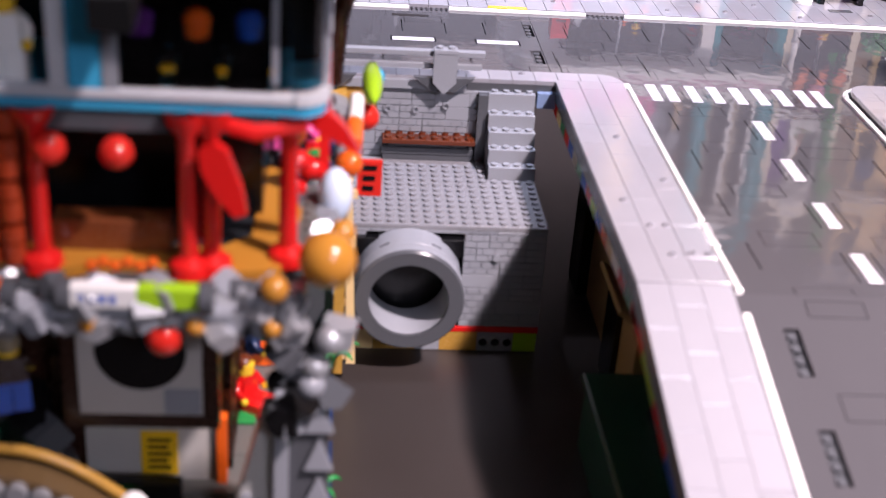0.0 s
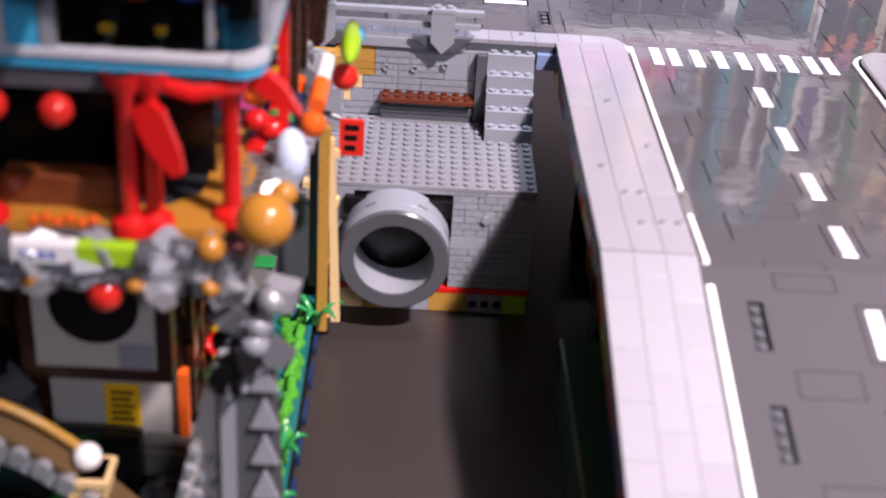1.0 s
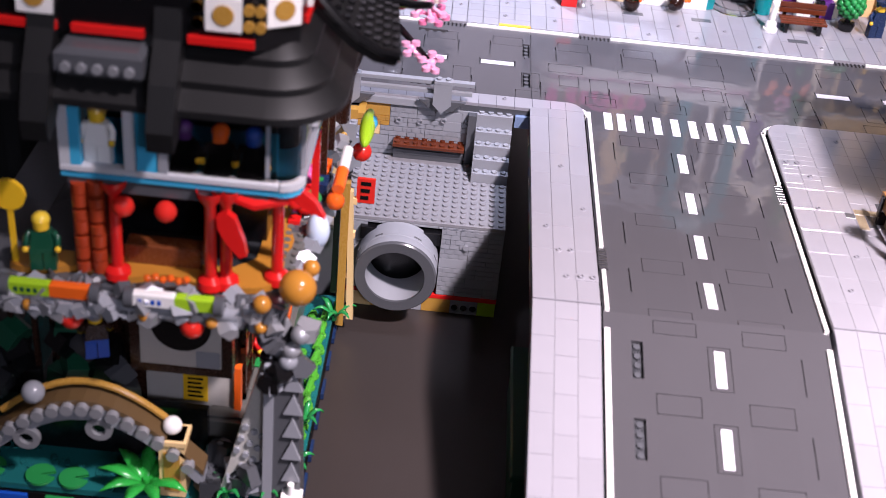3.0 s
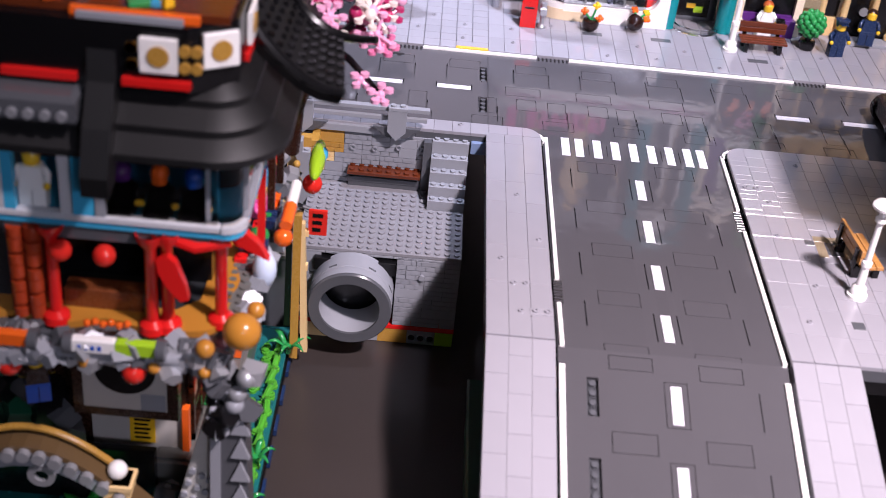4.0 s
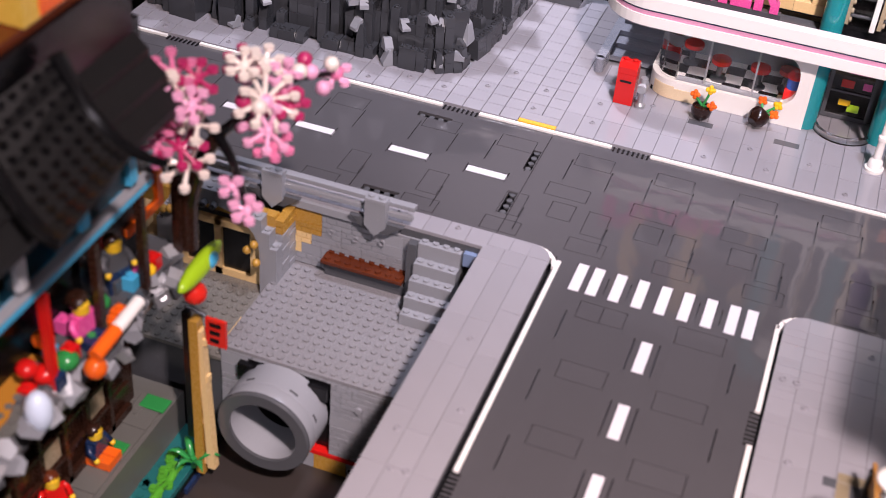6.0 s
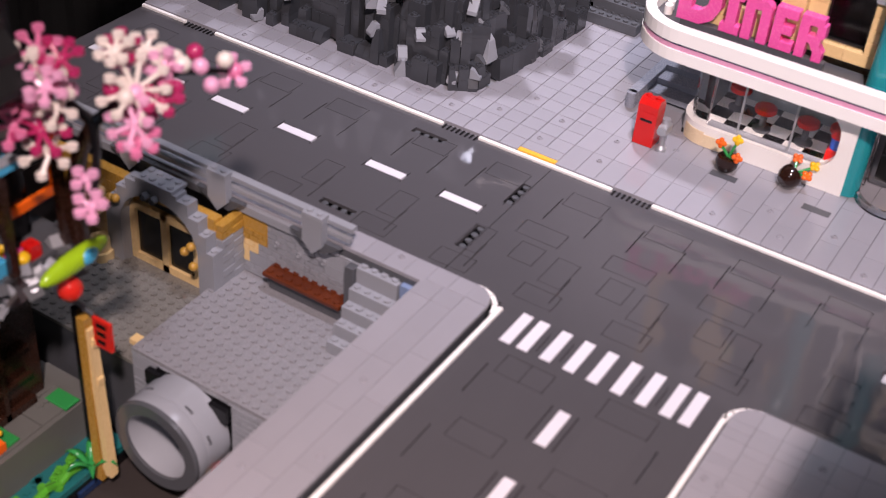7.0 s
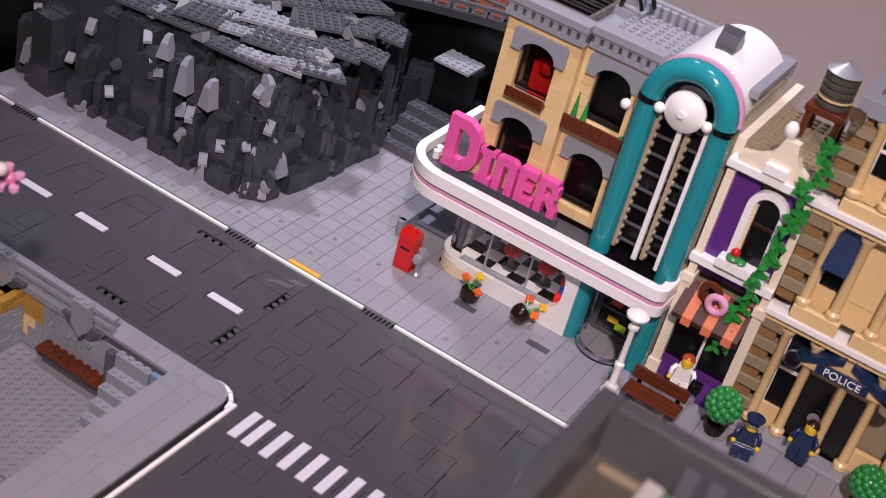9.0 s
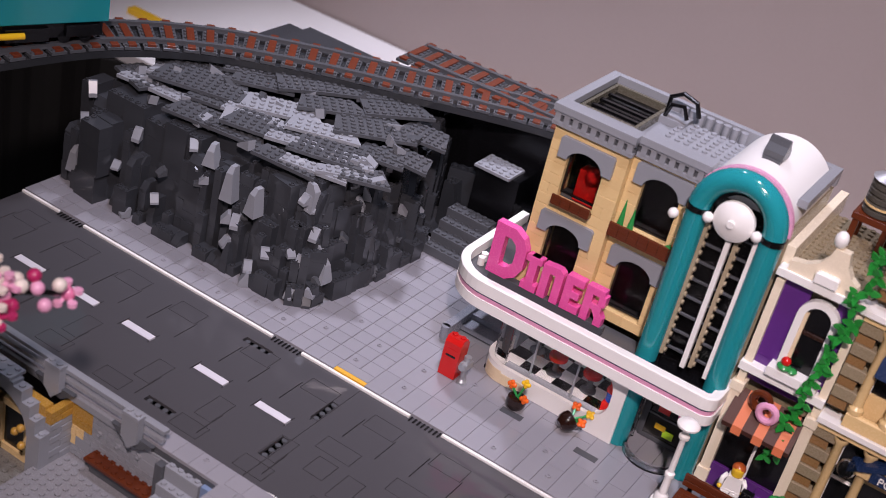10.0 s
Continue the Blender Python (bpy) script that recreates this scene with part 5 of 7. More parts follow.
lay_track(track, TRACK, 16.5, OFF)
SPUR = [(-42.4 + 2.3 * k, 65.7 + 0.1 * k) for k in range(11)]
spur = thing("railway_switch", "straight toy railway siding joining the curve", "railway track", -30, 75, 16.9)
lay_track(spur, SPUR, 16.6, Vector((30, -75, -16.9)))
s = Shape(Matrix.Translation(OFF))
left, right_ = along(TRACK, 4.0, 0), along(TRACK, -4.0, 0)
for k in range(len(TRACK) - 1):
    v = [(*left[k][:2], 15.6), (*left[k + 1][:2], 15.6), (*right_[k + 1][:2], 15.6), (*right_[k][:2], 15.6)]
    s.add(v + [(x, y, 16.45) for x, y, _ in v], [(3, 2, 1, 0), (4, 5, 6, 7), (0, 1, 5, 4), (2, 3, 7, 6), (1, 2, 6, 5), (3, 0, 4, 7)])
part("track_bed", s, ROCK, track)
for k in range(12, len(TRACK) - 1, 6):
    x, y = TRACK[k]
    part("pier", Shape(Matrix.Translation(OFF)).box(x - 2, y - 2, -18.2, x + 2, y + 2, 15.6), BLACK, track)
tr = thing("train_car", "teal toy train wagon with black underframe and yellow pipe", "train", -70.5, 24.5, 17.5, 68)
part("body", Shape().box(-9, -3, 2.5, 9, 3, 8, 0.15), TEAL, tr)
part("underframe", Shape().box(-8.5, -2.6, 0.7, 8.5, 2.6, 2.5).box(-3, -3.1, 0.5, 2, -2.6, 2.1).box(4, -3.1, 0.9, 8, -2.6, 2.3), BLACK, tr)
part("pipe", Shape().tube([(-4.5, -3.5, 1.5), (-1.0, -3.5, 1.5)], 0.4, 10), YELLOW, tr)
part("pipe", Shape().cyl(-6, -3.3, 1.2, 0.4, 2.0, 10, "x"), SILVER, tr)
for x in (-6.5, -4, 4, 6.5):
    for y in (-2.6, 2.2):
        part("wheel", Shape().cyl(x, y, 0.75, 0.75, 0.4, 16, "y"), BLACK, tr)
bag = thing("parts_bag", "clear plastic bag of orange bricks on the white table", "bag", -88, 112, -18.2)
part("bricks", Shape().ball(0, 0, 0.6, 6, 12, 8, 0.25), ORANGE, bag)
part("film", Shape().ball(2, 1, 0.6, 9, 14, 8, 0.22), CLEAR, bag)
solid("blue_strip", Shape().box(-92, 100, -18.19, -91, 118, -18.0), BLUE, "thin blue strip lying on the white table", "strip")
solid("yellow_brick_row", Shape().box(-128, 104, -18.19, -116, 106, -17.0), YELLOW, "row of yellow bricks on the white table", "bricks")


# ---- the doughnut shop ----
shop = thing("doughnut_shop", "narrow cream and purple toy shop front with arched window", "building")
for b in ((16.3, 36.6, 0.4, 24.6, 37.4, 3), (16.3, 36.6, 13.4, 24.6, 37.4, 16.38), (16.3, 36.6, 16.4, 19.8, 37.4, 25.8), (22.4, 36.6, 16.4, 24.6, 37.4, 25.8)):
    part("wall", Shape().box(*b), PURPLE, shop, "purple upper wall")
cream = plastic("cream_plastic", "EADCC3", 0.24)
for x in (16.3, 24.0):
    part("pilaster", Shape().box(x, 35.6, 0.4, x + 1.0, 37, 12.6).box(x - 0.15, 35.4, 0.4, x + 1.15, 37, 2.2).box(x - 0.15, 35.4, 12.2, x + 1.15, 37, 13.2).box(x + 0.1, 35.9, 13.2, x + 0.9, 37, 25), cream, shop)
part("string_course", Shape().box(16.2, 35.5, 14.6, 24.9, 37.3, 15.5), WHITE, shop)
part("string_course", Shape().box(16.2, 35.6, 25.4, 24.9, 37.3, 26.2), WHITE, shop)
ringo = [(21.3 + 2.0 * math.cos(radians(a)), 22.6 + 2.0 * math.sin(radians(a))) for a in range(0, 181, 15)]
ringi = [(21.3 + 1.3 * math.cos(radians(a)), 22.6 + 1.3 * math.sin(radians(a))) for a in range(180, -1, -15)]
win = part("arched_window", Shape().prism([(23.3, 16.6)] + ringo + [(19.3, 16.6), (20.0, 16.6)] + ringi + [(22.6, 16.6)], 35.9, 36.7, "y"), WHITE, shop, "white arched window surround")
part("pane", Shape().box(19.9, 36.5, 16.6, 22.7, 36.6, 24, 0), BLACK, win)
part("sash_bar", Shape().box(20.1, 36.2, 20.6, 22.5, 36.5, 21.0), DBROWN, win)
part("jamb", Shape().box(20.0, 36.1, 16.6, 20.35, 36.55, 22.8), PTAN, win)
part("sill", Shape().box(18.8, 35.0, 15.6, 23.8, 36.6, 16.6), WHITE, win)
fl = thing("flower_pot", "red flower with green leaves on the white window sill", "plant", 20.2, 35.5, 16.6)
part("leaves", Shape().ball(0, 0, 0.4, 0.75, 10, 6, 0.5).ball(0.8, 0, 0.3, 0.55, 10, 6, 0.5), GREEN, fl)
part("bloom", Shape().ball(0, 0, 1.0, 0.5, 10, 6), RED, fl)
GABLE = [(17.0, 26.2), (23.8, 26.2), (23.4, 27.4), (22.6, 27.9), (22.0, 28.8), (21.7, 30.1), (20.3, 30.1), (20.0, 29.0), (19.4, 28.1), (18.4, 27.5), (17.0, 27.2)]
part("gable", Shape().prism(GABLE, 35.9, 36.9, "y"), cream, shop, "curved cream gable")
part("gable_ball", Shape().ball(20.4, 36.4, 30.9, 0.66, 12, 8, 1.35), WHITE, shop)
part("gable_block", Shape().box(19.6, 35.3, 26.3, 21.8, 36, 27.6, 0.2), WHITE, shop)
part("shop_glass", Shape().box(17.3, 36.4, 3, 24, 36.5, 11, 0), BLACK, shop)
part("shop_bar", Shape().box(20.5, 36.2, 3, 20.8, 36.5, 11), WHITE, shop)
part("stall_riser", Shape().box(17.3, 36.0, 0.4, 24, 36.5, 3), PURPLE, shop)
aw = part("awning", Shape().prism([(36.4, 12.4), (36.4, 11.6), (33.9, 9.0), (33.7, 9.6)], 17.0, 24.0, "x"), plastic("matte_brown_plastic", "4A2416", 0.55), shop, "brown awning with orange stripes")
salmon = plastic("salmon_plastic", "D9774C", 0.55)
for x in (18.1, 20.3, 22.5):
    part("stripe", Shape().prism([(36.3, 12.5), (33.65, 9.7), (33.6, 8.8), (33.75, 8.8), (36.35, 12.3)], x, x + 1.0, "x"), salmon, aw)
for x0, y0, z0, m in ((20.6, 34.6, 12.0, LPINK), (19.6, 34.9, 12.8, BROWN)):
    v, f = [], []
    for p in range(18):
        for q in range(8):
            a, b = 2 * math.pi * p / 18, 2 * math.pi * q / 8
            r = 0.85 + 0.38 * math.cos(b)
            v.append((x0 + r * math.cos(a), y0 + 0.38 * math.sin(b), z0 + r * math.sin(a)))
            f.append((p * 8 + q, ((p + 1) % 18) * 8 + q, ((p + 1) % 18) * 8 + (q + 1) % 8, p * 8 + (q + 1) % 8))
    part("doughnut", Shape().add(v, f, True), m, shop, "round doughnut sign")
part("roof", Shape().brick(16.3, 37.4, 25.6, 24.3, 52.4, 26.0), DTAN, shop)
part("side_parapet", Shape().box(16.0, 37, 25.8, 16.9, 54, 28.0), cream, shop)
part("body", Shape().box(16.3, 38, 0.4, 24.6, 53, 25.6, 0), DTAN, shop)
tank = thing("water_tank", "grey roof water tank on a brown stand", "water tank", 21, 48, 26)
part("stand", Shape().box(-2, -2, 3.1, 2, 2, 3.8).box(-1.8, -1.8, 0, -1.2, -1.2, 3.1).box(1.2, -1.8, 0, 1.8, -1.2, 3.1).box(-1.8, 1.2, 0, -1.2, 1.8, 3.1).box(1.2, 1.2, 0, 1.8, 1.8, 3.1), BROWN, tank)
prof = [(0.001, 3.8), (1.5, 3.8)]
for k in range(5):
    prof += [(1.72, 3.9 + 0.7 * k), (1.72, 4.3 + 0.7 * k), (1.55, 4.4 + 0.7 * k)]
part("drum", Shape().lathe(prof + [(1.5, 7.4), (0.001, 7.4)], 24), plastic("dark_olive_grey_plastic", "4B4842", 0.3), tank, "dark ribbed drum")
part("band", Shape().lathe([(1.73, 4.7), (1.77, 4.7), (1.77, 4.92), (1.73, 4.92)], 24), TAN, tank)
part("cone_roof", Shape().lathe([(1.8, 7.4), (1.85, 7.5), (0.15, 8.4), (0.1, 8.7), (0.001, 8.7)], 24), SILVER, tank)


vine = thing("climbing_vine", "bright green climbing leaves between two toy facades", "vine", 24.8, 35.3, 0.4)
rnd.seed(3)
VGREEN = plastic("leaf_green_plastic", "138A36", 0.12)


def leaf_plate(x, y, z, r):
    """A moulded sprig of three broad pointed leaves with a stud in the middle."""
    s_ = Shape()
    a0 = rnd.uniform(0, 360)
    for q in range(3):
        a = radians(a0 + 120 * q + rnd.uniform(-18, 18))
        d, n_ = Vector((math.cos(a), 0, math.sin(a))), Vector((-math.sin(a), 0, math.cos(a)))
        c, dip = Vector((x, y, z)), rnd.uniform(-0.5, 0.1)
        ring = [c, c + d * 0.5 * r + n_ * 0.5 * r, c + d * 1.15 * r + n_ * 0.32 * r, c + d * 1.6 * r, c + d * 1.15 * r - n_ * 0.32 * r, c + d * 0.5 * r - n_ * 0.5 * r]
        front = [tuple(p + Vector((0, dip * (p - c).length - 0.12, 0))) for p in ring]
        back = [tuple(p + Vector((0, dip * (p - c).length + 0.12, 0))) for p in ring]
        s_.add(front + back, [(0, 1, 2, 3), (0, 3, 4, 5), (9, 8, 7, 6), (11, 10, 9, 6)] + [(i, 6 + i, 6 + (i + 1) % 6, (i + 1) % 6) for i in range(6)])
    s_.cyl(x, y - 0.35, z, 0.28 * r, 0.3, 8, "y")
    return s_


SPRIGS = [(-2.7 + 0.075 * k + 0.35 * math.sin(k * 0.9), 7 + k * 0.74) for k in range(34)]
for k, (x, z) in enumerate(SPRIGS):
    if k % 5 < 4:
        part("leaf", leaf_plate(x + rnd.uniform(-0.35, 0.35), -0.7 * rnd.random(), z, rnd.uniform(0.45, 0.8)), VGREEN, vine)
part("stem", Shape().tube([(x, 0.2, z) for x, z in SPRIGS], 0.2, 6), DGREEN, vine)

# ---- the police station ----
QUOIN = plastic("dull_brown_plastic", "8C6A44", 0.26)
pol = thing("police_station", "tan toy police station with blue shades and columns", "building")
part("core", Shape().box(25.2, 38, 0.4, 48, 53, 36, 0), DTAN, pol)
rnd.seed(14)
for k in range(30):
    z = 0.8 + k * 1.2
    if 13.2 < z < 14.6 or 25.2 < z < 26.6:
        continue
    part("quoin", Shape().box(25.0, 35.8 if k % 2 else 36.1, z, 27.2 if k % 2 else 26.7, 37.6, z + 1.16), DTAN if k % 2 else QUOIN, pol)
for z in (13.4, 25.6):
    part("ledge", Shape().box(24.9, 35.2, z, 48, 37.6, z + 0.6), WHITE, pol)
    part("cornice", Shape().box(25.0, 35.6, z - 0.7, 48, 37.4, z - 0.02), TAN, pol)
for z0, z1 in ((1, 12.6), (15.6, 24.8), (27.8, 35.4)):
    for x in (27.6, 30.6, 34.4, 37.4, 41.2, 44.2):
        part("column", Shape().lathe([(0.75, 0), (0.75, 0.5), (0.5, 0.8), (0.46, z1 - z0 - 0.8), (0.75, z1 - z0 - 0.4), (0.75, z1 - z0)], 14, (x, 36.2, z0)), TAN, pol)
    part("wall", Shape().box(27, 37.0, z0 - 0.6, 48, 37.6, z0 + 2.0), TAN, pol)
    part("wall", Shape().box(30.7, 36.9, z0 + 2, 34.3, 37.5, z1), TAN, pol) if z0 > 10 else None
    for x in (29.1, 35.9, 42.7):
        w = part("window", Shape().box(x - 1.3, 37.0, z0 + 2, x - 1.0, 37.4, z1).box(x + 1.0, 37.0, z0 + 2, x + 1.3, 37.4, z1).box(x - 1.0, 37.0, (z0 + z1) / 2 + 0.6, x + 1.0, 37.3, (z0 + z1) / 2 + 0.9), WHITE, pol)
        part("pane", Shape().box(x - 1.3, 37.35, z0 + 2, x + 1.3, 37.42, z1, 0), BLACK, w)
        if 15 < z0 < 16:
            part("shade", Shape().prism([(36.9, z1 - 0.6), (36.8, z1 - 0.2), (35.2, z1 - 4.4), (35.4, z1 - 4.4)], x - 1.2, x + 1.2, "x"), NAVY, w, "dark blue window shade")
for x in (27.0, 33.0, 39.0):
    part("balustrade", Shape().box(x, 35.5, 14.0, x + 4.6, 36.2, 15.6, 0.15), TAN, pol)
    part("balustrade", Shape().box(x, 35.5, 26.2, x + 4.6, 36.2, 27.6, 0.15), TAN, pol)
part("parapet", Shape().box(24.9, 35.4, 35.4, 48, 37.4, 37.0).box(24.9, 37.4, 35.4, 26, 53, 37), GREY, pol)
door = part("entrance", Shape().box(30.4, 36.4, 0.4, 31.0, 37.2, 9.6).box(37.0, 36.4, 0.4, 37.6, 37.2, 9.6).box(31.0, 36.4, 8.9, 37.0, 37.2, 9.6).box(33.85, 36.5, 0.4, 34.15, 37.1, 8.9), TAN, pol)
part("glass", Shape().box(31.0, 36.75, 0.5, 37.0, 36.85, 8.9, 0), BLACK, door)
part("handle", Shape().cyl(33.2, 36.3, 4.4, 0.6, 0.2, 12, "y"), SILVER, door)
ped = part("pediment", Shape().prism([(29.6, 10.0), (38.4, 10.0), (38.4, 10.5), (34, 12.4), (29.6, 10.5)], 35.4, 36.6, "y"), TAN, pol)
for sx in (-1, 1):
    part("slope", Shape().prism([(34 + sx * 4.8, 10.2), (34 + sx * 0.4, 12.2), (34 + sx * 0.4, 12.9), (34 + sx * 4.8, 10.9)], 35.0, 36.7, "y"), NAVY, ped)
board = part("sign_board", Shape().box(31.4, 35.1, 10.1, 36.6, 35.4, 11.3), NAVY, ped, "dark blue sign reading POLICE")
font = bpy.data.curves.new("sign_text", "FONT")
font.body, font.size, font.extrude, font.align_x = "POLICE", 1.15 * S, 0.04 * S, "CENTER"
txt = new("sign_text_curve", font)
txt.matrix_world = pose(34 * S, 35.06 * S, 10.3 * S, 90, 0, 0)
mesh = bpy.data.meshes.new_from_object(txt.evaluated_get(bpy.context.evaluated_depsgraph_get()))
bpy.data.objects.remove(txt)
lettering = new("lettering", mesh)
lettering.matrix_world = pose(34 * S, 35.06 * S, 10.3 * S, 90, 0, 0)
lettering.parent = board
mesh.materials.clear()
mesh.materials.append(WHITE)
for x in (29.2, 38.8):
    lampg = part("globe_lamp", Shape().ball(x, 35.0, 10.4, 0.95, 14, 10), CLEAR, pol, "clear round globe lamp")
part("step", Shape().box(29.5, 34.2, 0.42, 38.5, 36.4, 0.9), GREY, pol)
part("corner_lamp", Shape().ball(25.4, 35.0, 35.2, 0.8, 12, 8).cyl(25.4, 35.0, 33.6, 0.4, 1.2, 10), CLEAR, pol)


# ---- street furniture and dolls ----
def street_lamp(x, y, z=0.4, h=10.4):
    t_ = thing("street_lamp", "white toy street lamp with a round cap", "street lamp", x, y, z, group="white street lamps")
    part("base", Shape().lathe([(0.001, 0), (0.0, 0), (0.95, 0), (0.95, 0.35), (0.75, 0.4), (0.7, 1.1), (0.45, 1.4)], 18), WHITE, t_)
    part("pole", Shape().lathe([(0.42, 1.3), (0.36, 3.4), (0.5, 3.5), (0.5, 3.9), (0.32, 4.1), (0.28, h - 2.2), (0.55, h - 2.1), (0.55, h - 1.8), (0.34, h - 1.6), (0.34, h - 1.1)], 14), WHITE, t_)
    part("cap", Shape().lathe([(0.5, h - 1.1), (1.1, h - 0.7), (1.15, h - 0.45), (0.9, h - 0.15), (0.5, h), (0.001, h + 0.1)], 20), WHITE, t_)
    return t_


street_lamp(15.1, 29.2)
street_lamp(18.4, -25.2, KERB)


def park_bench(x, y, turn, m, label, z=0.4):
    t_ = thing("park_bench", label, "bench", x, y, z, turn)
    for k in range(3):
        part("slat", Shape().box(-3, -1.2 + 0.75 * k, 1.3, 3, -0.52 + 0.75 * k, 1.65), m, t_)
    for k in range(2):
        part("slat", Shape().box(-3, 1.1, 1.9 + 0.75 * k, 3, 1.4, 2.58 + 0.75 * k), m, t_)
    for x0 in (-2.4, 1.9):
        part("leg", Shape().box(x0, -1.2, 0, x0 + 0.5, -0.6, 1.3).box(x0, 0.7, 0, x0 + 0.5, 1.5, 1.3).box(x0, 1.4, 1.0, x0 + 0.5, 1.65, 3.2).box(x0, -1.2, 1.1, x0 + 0.5, 1.5, 1.3), BLACK, t_)
    return t_


park_bench(19.2, 30.0, 0, BROWN, "reddish-brown slatted toy park bench on the pavement")
park_bench(19.8, -19.6, 96, plastic("light_brown_plastic", "B07C42", 0.25), "light brown toy bench with black metal frame", KERB)
for k, (x0, y0, x1, y1, m) in enumerate(((16.3, -16.2, 19.9, -15.2, DTAN), (16.3, -19, 17.3, -16.2, DTAN), (18.9, -19, 19.9, -16.2, DTAN), (17.3, -18.6, 18.9, -16.2, DARK), (15.3, -17, 16.3, -16, DARK), (18.9, -15.2, 20.9, -13.6, DARK), (22, -33, 26, -27.6, BLACK), (16.9, -30.6, 18.1, -29.4, DARK))):
    tile(right, m, x0, y0, x1, y1, KERB + 0.03, 0.1, tilt=0)
b = thing("red_post_box", "red toy postbox with a dark slot", "postbox", -11.0, 30.9, 0.4)
part("body", Shape().box(-1, -0.9, 0, 1, 0.9, 3.6, 0.06).prism([(-0.9, 3.6), (0.9, 3.6), (0.9, 4.2), (0.4, 4.8), (-0.5, 4.8), (-0.9, 4.3)], -1, 1, "x"), RED, b)
part("slot", Shape().box(-0.6, -0.96, 2.6, 0.6, -0.85, 2.85), BLACK, b)
part("studs", Shape().stud(-0.5, 0.1, 4.75).stud(0.5, 0.1, 4.75), RED, b)
v = thing("coin_viewer", "silver-grey coin telescope on a short post", "telescope", -9.2, 30.4, 0.4)
part("post", Shape().lathe([(0.001, 0), (0.55, 0), (0.55, 0.3), (0.3, 0.6), (0.3, 1.8), (0.001, 1.8)], 14), SILVER, v)
part("head", Shape().box(-0.45, -0.6, 1.8, 0.45, 0.8, 2.9, 0.2).cyl(0, -0.9, 2.4, 0.42, 0.4, 14, "y").cyl(0, 0.1, 2.9, 0.4, 0.5, 12), SILVER, v)


def flower_tub(x, y, turn, label):
    t_ = thing("flower_tub", label, "flower pot", x, y, 0.4, turn, group="round flower tubs by the diner")
    part("tub", Shape().lathe([(0.001, 0), (0.6, 0), (1.0, 0.5), (1.1, 1.0), (1.0, 1.5), (0.8, 1.6), (0.001, 1.5)], 18), plastic("dark_brown_gloss", "24130E", 0.12), t_)
    part("stem", Shape().tube([(0, 0, 1.4), (0.3, 0, 2.4), (0.5, 0.1, 3.2)], 0.14).tube([(0, 0, 1.4), (-0.5, 0, 2.0), (-0.9, 0, 2.4)], 0.14).tube([(0, 0, 1.4), (0.6, -0.4, 1.7), (0.9, -0.6, 1.9)], 0.14), GREEN, t_)
    for x0, y0, z0, m in ((0.5, 0.1, 3.4, YELLOW), (-0.95, 0, 2.6, ORANGE), (1.0, -0.6, 2.0, ORANGE)):
        s = Shape().ball(x0, y0, z0, 0.3, 8, 6)
        for a in range(4):
            s.ball(x0 + 0.3 * math.cos(a * 1.57), y0, z0 + 0.3 * math.sin(a * 1.57), 0.26, 7, 5)
        part("blossom", s, m, t_)
    return t_


flower_tub(-2.9, 31.1, 0, "dark brown round tub with orange and yellow flowers")
tub = flower_tub(2.4, 31.3, 0, "dark brown round tub tipped towards the diner wall with flowers")
tub.matrix_world = pose(2.4 * S, 31.0 * S, 1.4 * S, -62, 24, -20)


def bush(x, y):
    t_ = thing("round_bush", "green ball-shaped toy bush in a black pot", "bush", x, y, 0.4, group="green bushes")
    part("pot", Shape().lathe([(0.001, 0), (0.9, 0), (1.1, 0.8), (1.0, 1.2), (0.4, 1.3), (0.35, 2.0), (0.001, 2)], 16), BLACK, t_)
    s = Shape()
    for k in range(60):
        z = 1 - 2 * (k + 0.5) / 60
        a = k * 2.4
        r = math.sqrt(1 - z * z)
        s.ball(1.55 * r * math.cos(a), 1.55 * r * math.sin(a), 3.5 + 1.55 * z, 0.42, 8, 6)
    part("crown", s.ball(0, 0, 3.5, 1.5, 12, 8), GREEN, t_)


bush(25.5, 32.0)
bush(40.5, 32.0)


